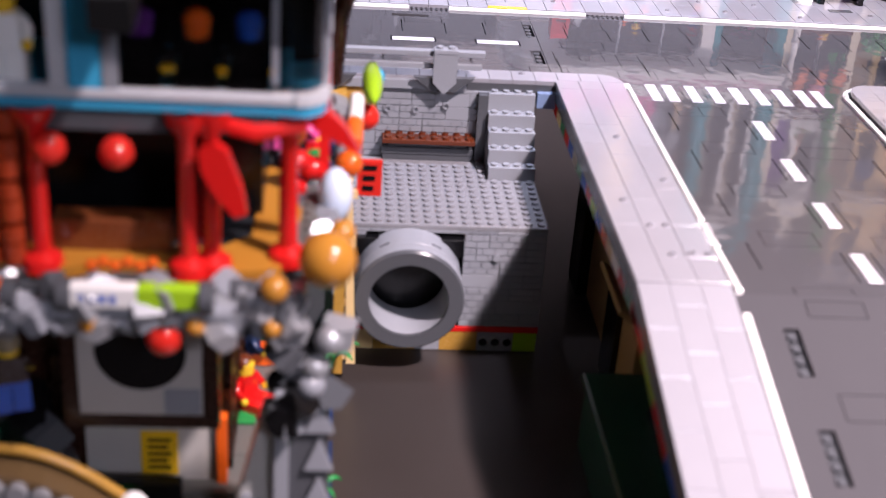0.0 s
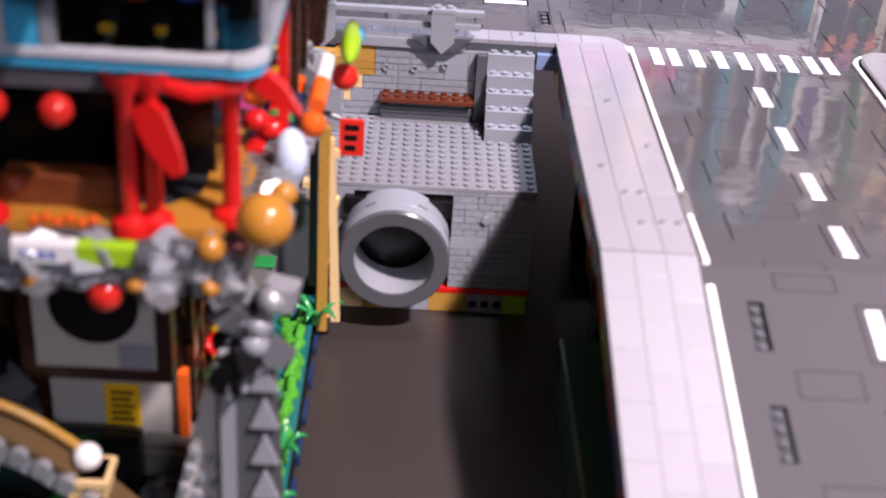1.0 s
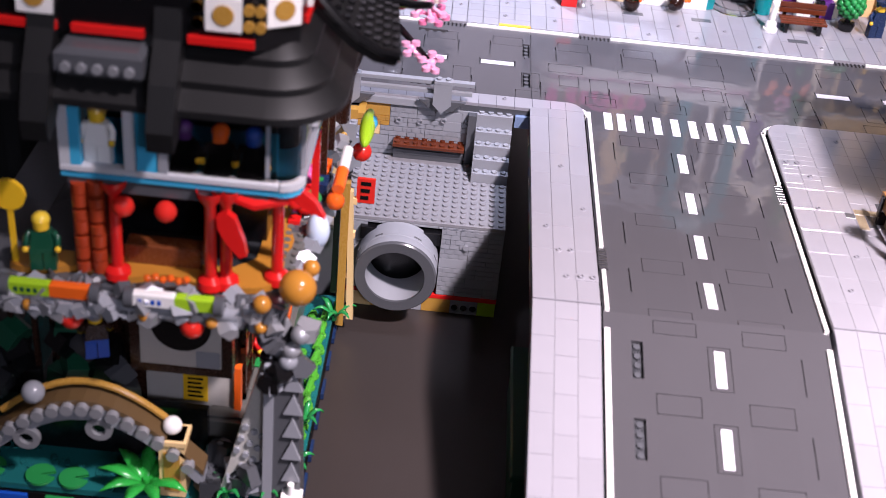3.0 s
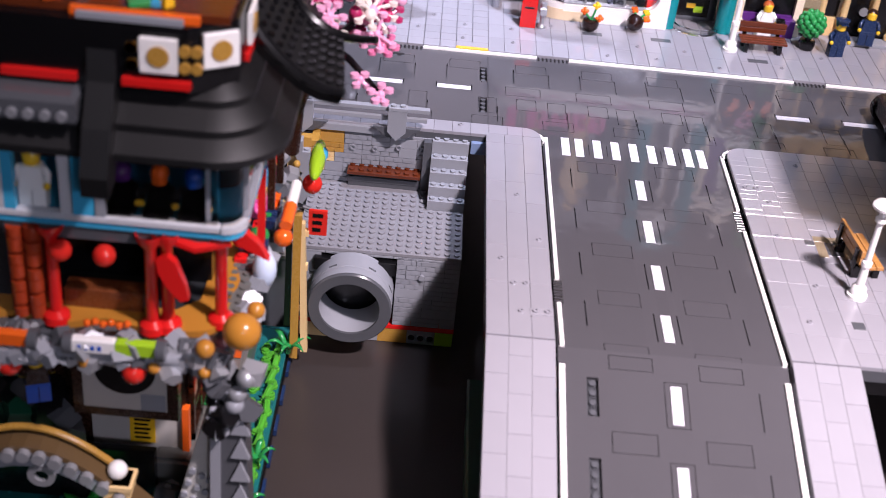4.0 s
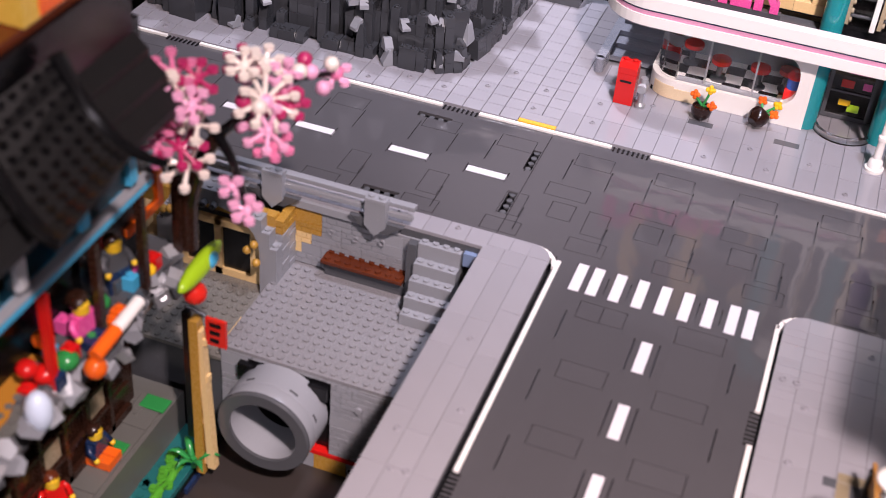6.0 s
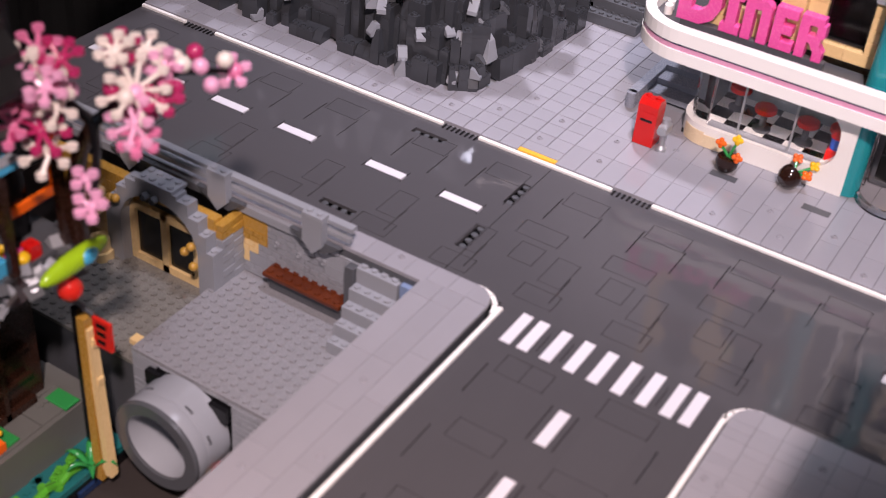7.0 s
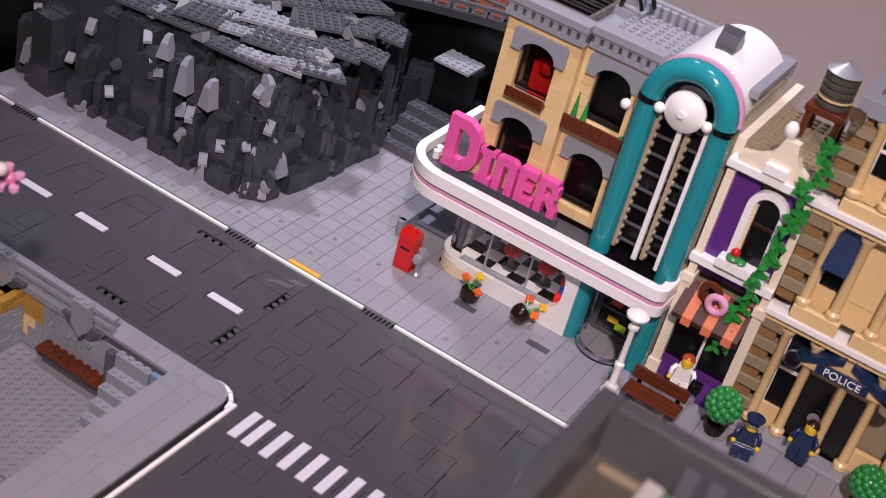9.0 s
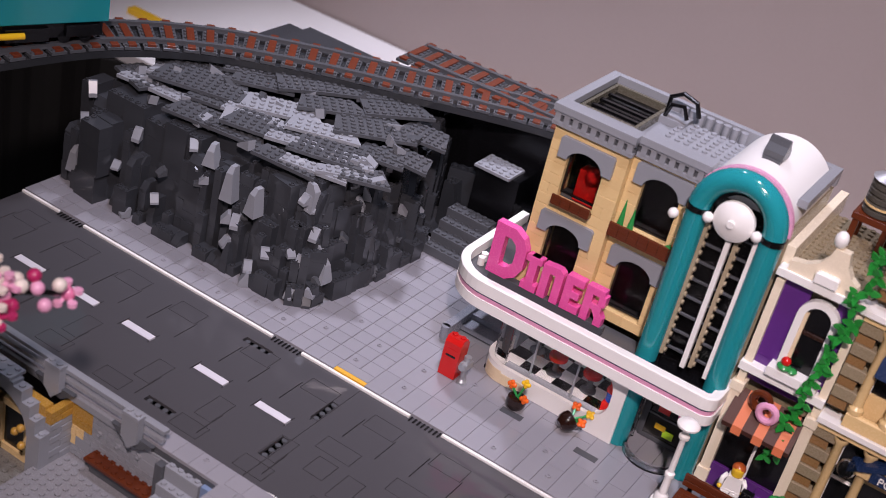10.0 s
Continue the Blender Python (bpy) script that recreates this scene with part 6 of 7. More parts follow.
def doll(x, y, z, turn, legs, body, head=None, hair=None, label="toy figure", sit=False, hat=None):
    """A plain toy figure: one mesh with a material for each colour."""
    mats = [legs, body, head or SKIN, hair or BLACK, SKIN]
    groups = [Shape(), Shape(), Shape(), Shape(), Shape()]
    if sit:
        groups[0].box(-0.95, -1.7, 0, -0.05, 0.5, 0.9).box(0.05, -1.7, 0, 0.95, 0.5, 0.9)
        b0 = 0.9
    else:
        groups[0].box(-0.97, -0.5, 0, -0.04, 0.5, 1.6).box(0.04, -0.5, 0, 0.97, 0.5, 1.6).box(-0.97, -0.5, 1.6, 0.97, 0.5, 1.9)
        b0 = 1.9
    groups[1].prism([(-0.95, b0), (0.95, b0), (0.7, b0 + 1.6), (-0.7, b0 + 1.6)], -0.48, 0.48, "y")
    for sx in (-1, 1):
        groups[1].tube([(sx * 0.8, 0, b0 + 1.4), (sx * 1.15, -0.1, b0 + 0.9), (sx * 1.2, -0.6, b0 + 0.4)], 0.26, 8)
        groups[4].ball(sx * 1.2, -0.75, b0 + 0.25, 0.27, 8, 6)
    groups[2].lathe([(0.001, b0 + 1.6), (0.35, b0 + 1.6), (0.6, b0 + 1.75), (0.64, b0 + 2.5), (0.5, b0 + 2.75), (0.001, b0 + 2.8)], 14)
    groups[3].ball(0, 0.12, b0 + 2.45, 0.72, 12, 8, 0.85)
    if hat:
        groups[3].lathe([(0.001, b0 + 2.7), (0.8, b0 + 2.7), (0.95, b0 + 3.1), (0.001, b0 + 3.2)], 14).box(-0.5, -1.0, b0 + 2.62, 0.5, -0.4, b0 + 2.72)
    me = bpy.data.meshes.new("toy_figure")
    vs, fs, sm, mi = [], [], [], []
    for k, g in enumerate(groups):
        n0 = len(vs)
        vs += [(a * S, b_ * S, c * S) for a, b_, c in g.v]
        fs += [tuple(i + n0 for i in f) for f in g.f]
        sm += g.smooth
        mi += [k] * len(g.f)
    me.from_pydata(vs, [], fs)
    for m in mats:
        me.materials.append(m)
    me.polygons.foreach_set("use_smooth", sm)
    me.polygons.foreach_set("material_index", mi)
    bm = bmesh.new()
    bm.from_mesh(me)
    bmesh.ops.recalc_face_normals(bm, faces=bm.faces)
    bm.to_mesh(me)
    bm.free()
    ob = new("toy_figure", me)
    ob.matrix_world = pose(x * S, y * S, z * S, 0, 0, turn)
    return tagged(ob, label, "toy figure", "toy figures")


doll(28.9, 30.6, 0.4, 12, NAVY, NAVY, hair=NAVY, hat=True, label="toy police figure in dark blue with a cap")
doll(33.6, 34.0, 0.9, -10, NAVY, NAVY, hair=DBROWN, label="toy police figure in dark blue with brown hair")
doll(20.2, 34.6, 0.4, 10, WHITE, WHITE, hair=plastic("ginger_plastic", "B4572A", 0.2), label="toy figure in white with ginger hair by the bench")
solid("camera_prop", Shape().box(21.4, 33.6, 2.4, 22.6, 34.4, 3.2).cyl(22.0, 33.2, 2.8, 0.4, 0.5, 12, "y"), BLACK, "small black toy camera held by the figure", "camera")
solid("purple_block", Shape().box(22.3, 34.6, 0.42, 24.2, 36.0, 2.8), PURPLE, "purple panel block beside the shop door", "block")

# a parked vehicle, only its wheel in view
car = thing("parked_car", "dark toy car with black tyres and white hubs", "car", 34.6, 10.5, 0)
part("body", Shape().box(-5, -2.8, 1.2, 8, 2.8, 3.6, 0.3).prism([(-3, 3.6), (6, 3.6), (4.5, 6), (-1, 6)], -2.6, 2.6, "y"), BLACK, car)
for x in (-3.6, 5.5):
    for y in (-3.6, 2.8):
        w = part("tyre", Shape().lathe([(1.0, 0), (1.6, 0), (1.75, 0.15), (1.75, 0.85), (1.6, 1.0), (1.0, 1.0)], 28, (x, y, 1.75), "y"), BLACK, car)
        part("hub", Shape().lathe([(0.001, -0.05), (0.3, -0.05), (0.35, 0.1), (1.0, 0.05), (1.05, 0.5), (1.0, 0.95), (0.001, 0.95)], 24, (x, y, 1.75), "y"), WHITE, w)

# ---- the tall building at the corner ----
tall = thing("corner_building", "dark grey toy building with a parapet and roof lights", "building")
part("wall", Shape().box(25.4, -28, 0.4, 42, -13.8, 29.6, 0.05), DARK, tall)
for b in ((24.8, -28.4, 29.6, 25.9, -13.4, 33.4), (25.92, -14.4, 29.6, 44, -13.4, 33.4), (25.92, -28.4, 29.6, 44, -27.4, 32.2)):
    part("parapet", Shape().box(*b, 0.08), DARK, tall)
for b in ((24.6, -28.2, 33.42, 26.0, -13.2, 33.8), (26.05, -14.5, 33.42, 44, -13.2, 33.8)):
    part("coping", Shape().box(*b, 0.08), DARK, tall)
UMBER = plastic("brown_grey_plastic", "57514B", 0.35)
part("roof", Shape().box(25.9, -27.4, 29.6, 44, -14.4, 30.0, 0), UMBER, tall)
for y in (-15.8, -26.6):
    part("roof_strip", Shape().box(26.6, y, 30.0, 44, y + 0.6, 30.3), DTAN, tall)
part("roof_tiles", Shape().studs(26.5, -26, 30, -16, 30.0), UMBER, tall)
for k in range(7):
    part("louvre", Shape().prism([(-14.9 - 0.9, 30.1), (-14.5, 30.1), (-14.5, 32.6)], 31 + k * 1.6, 32 + k * 1.6, "x"), DARK, tall)
sky = part("roof_light", Shape().prism([(29.2, 30), (30.8, 30), (30.7, 31.7), (29.6, 31.8)], -21.4, -16.2, "y"), plastic("dull_white_plastic", "B2ADAD", 0.35), tall, "white slanted end of a roof light")
part("frame", Shape().box(30.8, -17.0, 30, 44, -16.3, 31.6).box(30.8, -21.4, 30, 44, -20.7, 31.6).box(30.8, -19.1, 31.4, 44, -18.5, 32.1).box(30.85, -20.7, 30.8, 31.7, -17.0, 31.7).box(36.0, -20.7, 30.8, 36.9, -17.0, 31.7), SAND, sky, "sand green roof light frame")
part("pane", Shape().box(31.7, -20.7, 30.4, 44, -17.0, 30.6, 0), BLACK, sky)
part("vent_hood", Shape().prism([(26.4, 30), (28.0, 30), (27.2, 33.2)], -27.2, -25.4, "y"), BLACK, tall)
orn = part("corner_ornament", Shape().box(24.2, -30.0, 29.8, 26.6, -28.0, 33.0, 0.2).cyl(25.4, -29.6, 33.0, 0.8, 0.6, 16), plastic("blue_grey_plastic", "474D57", 0.22), tall)
part("cap", Shape().cyl(25.4, -29.6, 33.6, 0.55, 0.25, 16), GREY, orn)
part("front_cornice", Shape().box(26.8, -32.0, 25, 44, -28.4, 28.2, 0.2), cream, tall, "cream front cornice")
part("front_wall", Shape().box(26.8, -30, 0.4, 44, -28.4, 25), GOLD, tall)
part("side_lamp", Shape().ball(24.6, -31.5, 26, 0.7, 12, 8), WHITE, tall)


# ---- the layered temple tower ----
tem = thing("temple_tower", "many-storeyed toy tower with black curved roofs", "building", -50, -32, -18.2)
TB = Vector((50, 32, 18.2))


def T():
    return Shape(Matrix.Translation(TB))


rnd.seed(77)
part("baseplate", T().box(-66, -47.6, -18.2, -34.9, -15, -17.3), BLACK, tem)
for k in range(7):
    part("edge_brick", T().box(-65 + 4.1 * k, -47.9, -18.1, -62.5 + 4.1 * k, -47.4, -17.4), BLUE if k % 2 else GREEN, tem)
for k in range(6):
    part("edge_brick", T().box(-35, -44 + 4.5 * k, -18.1, -34.6, -41.6 + 4.5 * k, -17.4), NAVY, tem)
water = part("water", T().box(-66, -47.4, -17.25, -35.1, -15.2, -16.5, 0.05), CBLUE, tem, "clear teal water")
w = T()
for k in range(170):
    x, y = rnd.uniform(-65, -36), rnd.choice((rnd.uniform(-47, -42), rnd.uniform(-47, -18)))
    if y > -42:
        x = rnd.uniform(-38, -35.6)
    w.cyl(x, y, -16.5, 0.34, 0.14, 8)
part("ripple_studs", w, CBLUE, water)
g_ = T()
for k in range(60):
    g_.lathe([(0.42, 0), (0.42, 0.3), (0.3, 0.34), (0.3, 0.52), (0.001, 0.52)], 10, (rnd.uniform(-37.6, -35.6), -45 + 0.44 * k, -16.5))
part("green_studs", g_, CGREEN, water, "clear green round studs")
# ground level: quay, house and bridge
quay = part("quay", T().box(-44, -41.5, -17.2, -38.2, -15.2, -12.4).box(-60, -40.5, -17.2, -44, -15.2, -12.6), QUAY, tem, "grey stone quay")
for k in range(12):
    tile(quay, QUAY, -43.8 + 50 + 2.6 * (k % 2), -41 + 32 + 4 * (k // 2), -41.2 + 50 + 2.6 * (k % 2), -37.05 + 32 + 4 * (k // 2), -12.2 + 18.2, 0.25)
for x, y in ((-40, -24), (-41, -33), (-39.4, -18)):
    part("leaf_plate", T().box(x - 1.2, y - 0.8, -12.15, x + 1.2, y + 0.8, -11.9, 0.1), GREEN, quay)
for k in range(24):
    part("quay_stud", T().stud(-43.4 + (k % 4), -17.5 + (k // 4) * 0.6 - 2, -12.2), QUAY, quay) if k < 12 else None
house = part("house", T().box(-58, -39.4, -12.4, -41.5, -18, 2.6, 0), DBROWN, tem, "dark brown timber house")
# panel white, a darker tone than WHITE
part("white_panel", T().box(-49.6, -39.6, -13.4, -41.8, -39.4, -8.2), plastic("off_white_plastic", "B5B1AB", 0.3), house)
lab = part("yellow_label", T().box(-46.3, -39.75, -11.8, -44.1, -39.6, -8.6), YELLOW, house, "yellow label with dark bars")
for k in range(5):
    part("bar", T().box(-45.9, -39.8, -11.3 + 0.5 * k, -44.5 - 0.2 * (k % 2), -39.74, -11.1 + 0.5 * k, 0), BLACK, lab)
part("orange_post", T().box(-41.7, -40.0, -13.2, -41.1, -39.2, -7.4), ORANGE, house)
wnd = part("round_window", T().box(-49.8, -43.6, -5.6, -41.2, -42.4, 2.2), DBROWN, house)
part("panel", T().box(-48.9, -43.75, -4.6, -42.1, -43.6, 0.9), bpy.data.materials["off_white_plastic"], wnd)
part("disc", T().cyl(-45.4, -43.95, -0.3, 2.5, 0.2, 28, "y"), BLACK, wnd)
part("grey_block", T().box(-44.2, -43.85, -4.5, -42.2, -43.75, -2.8), GREY, wnd)
for k in range(6):
    y = -38.5 + 3.2 * k
    part("lattice_post", T().box(-41.4, y, -12.2, -40.9, y + 0.5, -1.6), DBROWN, house)
    part("lattice_bar", T().box(-41.35, y, -6.2, -40.95, y + 3.2, -5.8).box(-41.35, y, -9.2, -40.95, y + 3.2, -8.8), DBROWN, house)
    part("lattice_rail", T().box(-41.4, y, -12.2, -40.9, y + 3.2, -11.4), DBROWN, house)
    if k % 2 == 0:
        part("pale_pane", T().box(-41.25, y + 0.7, -8.6, -41.15, y + 2.9, -6.4, 0), QUAYT, house)
arc = [(-63 + 20 * k / 16, -15.2 + 6.6 * math.sin(math.pi * k / 16)) for k in range(17)]
arc_o = [(x, z + 1.7) for x, z in arc]
bridge = part("bridge", T().prism(arc + arc_o[::-1], -47.2, -45.4, "y"), GREY, tem, "pale grey arched bridge")
# added black backing, the shade under the arch put into colour
part("arch_backing", T().box(-62.5, -42.5, -16.4, -43.6, -41.6, -10.5, 0), BLACK, bridge)
part("bridge_tread", T().prism(arc_o + [(x, z + 0.5) for x, z in arc_o[::-1]], -47.3, -45.3, "y"), plastic("dark_timber_plastic", "5E4A30", 0.3), bridge)
for k in range(1, 16):
    part("rail_knob", T().cyl(arc_o[k][0], -47.9, arc_o[k][1] - 0.2, 0.55, 0.8, 12, "y"), SILVER, bridge)
for k in (4, 9):
    part("ring", T().lathe([(0.6, 0), (1.15, 0), (1.15, 0.5), (0.6, 0.5), (0.6, 0)], 20, (arc_o[k][0], -47.5, arc_o[k][1] - 2.3), "y"), SILVER, bridge)
part("hand_rail", T().tube([(x, -45.6, z + 1.2) for x, z in arc_o[2:15]], 0.32, 8), GOLD, bridge)
part("rail_globe", T().ball(-57.3, -46.6, -6.6, 1.0, 14, 10), GREY, bridge)
for k in range(22):
    ob = part("dark_rock", Shape().prism([(-1.4, -0.9), (1.2, -1.0), (1.5, 0.4), (0.2, 1.2), (-1.0, 0.8)], -1.0, 1.0, "y").stud(0, 0, 0.8), (ROCK, BLACK, DARK, DGREEN, BLACK)[k % 5], tem)
    ob.matrix_local = pose((rnd.uniform(-64, -50.5) + 50) * S, (rnd.uniform(-42, -40.6) + 32) * S, (rnd.uniform(-12, -3) + 18.2) * S, rnd.uniform(-30, 30), rnd.uniform(-30, 30), rnd.uniform(0, 360))
for k in range(7):
    part("timber", T().box(-63 + 2.0 * k, -40.9, -12, -62.6 + 2.0 * k, -40.4, -2.6), DBROWN, house)
post = part("gate_post", T().box(-46.8, -47.3, -16.4, -44.6, -45.2, -9.9, 0.08).box(-47.0, -47.5, -10.4, -44.4, -45.0, -9.9), TAN, tem, "tan carved gate post")
part("globe", T().ball(-45.8, -46.2, -9.1, 0.85, 14, 10), WHITE, post)
part("panel", T().box(-46.4, -47.42, -15.6, -45.0, -47.3, -11.2), GOLD, post)
# rock column at the corner
def TC():
    return Shape(Matrix.Translation(TB + Vector((1.0, 0, 0))))


colm = part("rock_column", TC().prism([(-38.6, -16.4), (-35.6, -16.4), (-35.9, -8), (-36.2, -1), (-38.0, -1), (-38.2, -8)], -47.2, -44.6, "y"), DARK, tem, "dark grey rock column")
for k in range(6):
    part("rock_panel", TC().prism([(-37.3, -15.5 + 2.5 * k), (-35.7, -15.5 + 2.5 * k), (-36.5, -13.4 + 2.5 * k)], -47.5, -47.15, "y"), GREY, colm)
part("spout", TC().box(-38.9, -47.6, -15.5, -38.1, -46.8, -0.5), GREY, colm)
part("studded_slope", TC().prism([(-42.8, -16), (-38.8, -16), (-38.8, -2.5), (-39.6, -2.5)], -46.6, -44.8, "y"), plastic("pale_grey_plastic", "B4B2AC", 0.25), colm)
for k in range(16):
    part("rock_chunk", Shape(Matrix.Translation(TB + Vector((rnd.uniform(-43, -38.5), rnd.uniform(-47, -43), rnd.uniform(-15.6, -12.6)))) @ Matrix.Rotation(rnd.uniform(0, 3), 4, "Z")).prism([(-1.2, -0.8), (1.1, -0.8), (0.7, 0.5), (-0.5, 0.9)], -0.9, 0.9, "y").stud(-0.1, 0, 0.7), (DARK, ROCK, GREY)[k % 3], colm)
for k in range(26):
    part("stud", TC().cyl(-41.6 + 2.5 * ((k * 7) % 10) / 10 + 0.12 * (k // 3), -46.85, -15.2 + 0.45 * k, 0.3, 0.25, 8, "y"), GREY, colm) if k < 18 else None
for k in range(16):
    key = k % 3
    ob = part("silver_rock", Shape().prism([(-0.9, -0.6), (0.8, -0.8), (1.0, 0.3), (0.2, 1.0), (-0.7, 0.6)], -0.7, 0.7, "y") if key else Shape().ball(0, 0, 0, 0.8, 12, 8), (SILVER, DARK, BLACK, GREY)[k % 4], colm)
    ob.matrix_local = pose((-36 + rnd.uniform(-1.7, 1.7) + 50) * S, (-47 + rnd.uniform(-0.8, 0.8) + 32) * S, (0.2 + rnd.uniform(-2.6, 3.2) + 18.2) * S, rnd.uniform(0, 360), rnd.uniform(0, 360), 0)
part("white_foot", TC().box(-37.2, -48.2, -16, -35.4, -47.0, -14.2).cyl(-36.4, -47.8, -14.2, 0.3, 1.2, 10), WHITE, colm)
# deck with its rock rim, tags and lanterns
deck = part("deck", T().box(-62, -47.6, 3.0, -36.4, -17, 5.8), DARK, tem, "dark grey rock deck")
for k in range(170):
    x, y = (rnd.uniform(-60, -36.5), rnd.uniform(-49.0, -47.2)) if k < 120 else (rnd.uniform(-36.9, -34.9), rnd.uniform(-46.5, -18))
    key = rnd.choice((0, 1, 2, 3))
    piece("rim_rock", key, lambda: (Shape().prism([(-0.8, -0.5), (0.7, -0.6), (0.9, 0.2), (0.1, 0.7), (-0.6, 0.4)], -0.6, 0.5, "y") if key < 2 else Shape().prism([(-0.5, -0.4), (0.6, -0.4), (0.3, 0.6 + 0.3 * (key - 2))], -0.7, 0.5, "x").stud(0, 0.1, 0.3)),
          (GREY, SILVER, GREY, SILVER, DARK, GREY)[k % 6], deck, x + 50, y + 32, rnd.uniform(3.8, 6.2) + 18.2, rnd.uniform(0, 360), 50)
part("rim_beam", T().tube([(-60, -48.4, 4.9), (-38, -48.4, 4.9)], 0.6, 10), GREY, deck)
wave = [(-58 + 1.0 * k, -46.6 - 0.45 * math.sin(k * 0.9)) for k in range(18)] + [(-39.6 + 2.6 * math.sin(a * 0.157), -44.4 - 2.4 * math.cos(a * 0.157)) for a in range(11)] + [(-37.2 + 0.4 * math.sin(k), -41.4 + 1.0 * k) for k in range(9)]
inner = [(-39.2, -33.4), (-39.4, -42.6), (-41.0, -44.2), (-58, -44.2)]
part("gold_trim", T().prism(wave + inner, 5.85, 6.45, "z"), AMBER, deck, "wavy dark gold floor edge")
part("dining_floor", T().box(-57.5, -44.1, 5.82, -39.3, -20, 6.2, 0.05), ROCK, deck)
part("studded_strip", T().brick(-37.9, -44, 5.85, -35.9, -30, 6.3), QUAY, deck)
for x0, m0, x1, m1, x2 in ((-57.4, LIME, -54.2, ORANGE, -50.9), (-47.9, WHITE, -44.6, LIME, -41.4)):
    bar = part("tag_bar", T().box(x0, -49.3, 5.4, x1, -48.5, 6.7, 0.15), m0, deck)
    part("tag_end", T().box(x1 + 0.02, -49.3, 5.4, x2, -48.5, 6.7, 0.15), m1, bar)
    for q in range(4):
        part("label_bar", T().box(x0 + 0.5 + 0.5 * q, -49.34, 5.8, x0 + 0.8 + 0.5 * q, -49.28, 6.2, 0), BLUE if m0 is WHITE else DGREEN, bar)
    for x in (x0 - 0.2, x2 + 0.2):
        part("clasp", T().cyl(x - 0.35, -48.9, 6.0, 0.85, 0.7, 12, "x"), DARK, bar)
for x in (-56, -49.7, -47, -41.8, -38):
    part("gold_knob", T().ball(x, -49.0, 4.4, 0.5, 10, 8), AMBER, deck)
part("gold_globe", T().ball(-35.3, -48.4, 8.1, 1.45, 20, 14), AMBER, deck, "large gold ball")
part("gold_knob", T().ball(-37.9, -49.2, 6.8, 0.75, 12, 8), AMBER, deck)
part("gold_knob", T().ball(-34.6, -46.0, 8.4, 0.7, 12, 8), AMBER, deck)
for x, y, z in ((-43.4, -48.6, 3.5), (-52.9, -48.4, 3.1)):
    ln = part("red_lantern", T().ball(x, y, z, 0.95, 14, 10), CRED, deck, "clear red round lantern")
    part("cap", T().cyl(x, y, z + 0.8, 0.4, 0.5, 10), GOLD, ln)
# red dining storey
# black block stands for the unlit room behind the columns
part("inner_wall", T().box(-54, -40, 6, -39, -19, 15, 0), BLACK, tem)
for k in range(7):
    for q in range(2):
        part("pillar_brick", T().cyl(-52.2 + 1.25 * q, -46.4, 6.5 + 1.18 * k, 0.62, 0.8 + 0.25 * ((k + q) % 2), 12), plastic("dull_orange_red_plastic", "A03A1C", 0.2) if k + q == 0 else bpy.data.materials["dull_orange_red_plastic"], tem)
part("pillar_core", T().box(-52.8, -46.0, 6.4, -50.4, -45.4, 14.6, 0.1), plastic("red_brown_plastic", "6A2012", 0.25), tem)
for x, y in ((-49.6, -46.4), (-42.3, -46.6), (-41.2, -46.2), (-37.4, -45.0)):
    part("red_column", T().lathe([(1.1, 0), (1.0, 0.6), (0.5, 1.0), (0.45, 7.4), (1.0, 8.2), (1.1, 8.8)], 12, (x, y, 6.2)), RED, tem)
part("red_beam", T().tube([(-41.2, -46.0, 14.4), (-39, -46.4, 13.9), (-36.6, -45.6, 14.2)], 0.5, 8), RED, tem)
part("dark_beam", T().box(-53, -46.4, 13.7, -38, -45.6, 14.7), DARK, tem)
part("red_wing", T().prism([(-41.6, 13.4), (-40.8, 13.9), (-40.2, 13.4), (-39.5, 11.4), (-39.3, 10.2), (-39.9, 10.0), (-40.9, 11.2), (-41.5, 12.4)], -48.0, -47.3, "y"), RED, tem)
part("red_wing", T().prism([(-37.4, 14.8), (-35.8, 13.4), (-33.8, 12.4), (-34.6, 13.8), (-36.4, 15.4)], -45.2, -44.4, "y"), RED, tem)
part("bench", T().box(-49.4, -45.0, 6.4, -43.4, -43.4, 8.2, 0.1), plastic("warm_brown_plastic", "6E3A1E", 0.25), tem)
for x, z in ((-48.8, 12.9), (-45.6, 12.8)):
    part("red_lantern", T().ball(x, -46.9, z, 0.85, 14, 10), CRED, tem)
for k in range(6):
    part("ember", T().ball(-47 + 0.6 * k, -47.6, 7.0 + 0.2 * (k % 2), 0.32, 8, 6), CORANGE, tem)
# glass cabin
CABW = plastic("cabin_white_plastic", "C2C4C8", 0.25)
cab = part("cabin", T().box(-53.4, -46.6, 14.8, -36.8, -22, 15.4, 0.1).lathe([(0.001, 0), (1.6, 0), (1.6, 0.6), (0.001, 0.6)], 12, (-37.1, -45.0, 14.8)).box(-37, -45, 14.8, -35.5, -22, 15.4, 0.1), AZURE, tem, "azure and white glass cabin")
part("white_band", T().box(-53.4, -46.75, 15.42, -37.2, -45.9, 15.95, 0.08).lathe([(0.9, 0), (1.75, 0), (1.75, 0.53), (0.9, 0.53)], 10, (-37.1, -45, 15.42), "z", 270, 360), CABW, cab)
for x, m in ((-53.4, CABW), (-48.6, CABW), (-47.7, AZURE), (-46.9, AZURE), (-52.6, AZURE), (-46.2, GREY)):
    part("post", T().box(x, -46.7, 15.95, x + 0.8, -46.0, 21.8), m, cab)
part("glass", T().box(-46, -46.4, 15.95, -37.4, -46.3, 21.8, 0).box(-35.9, -44.6, 16.4, -35.8, -22, 21.8, 0), SMOKE, cab).visible_shadow = False
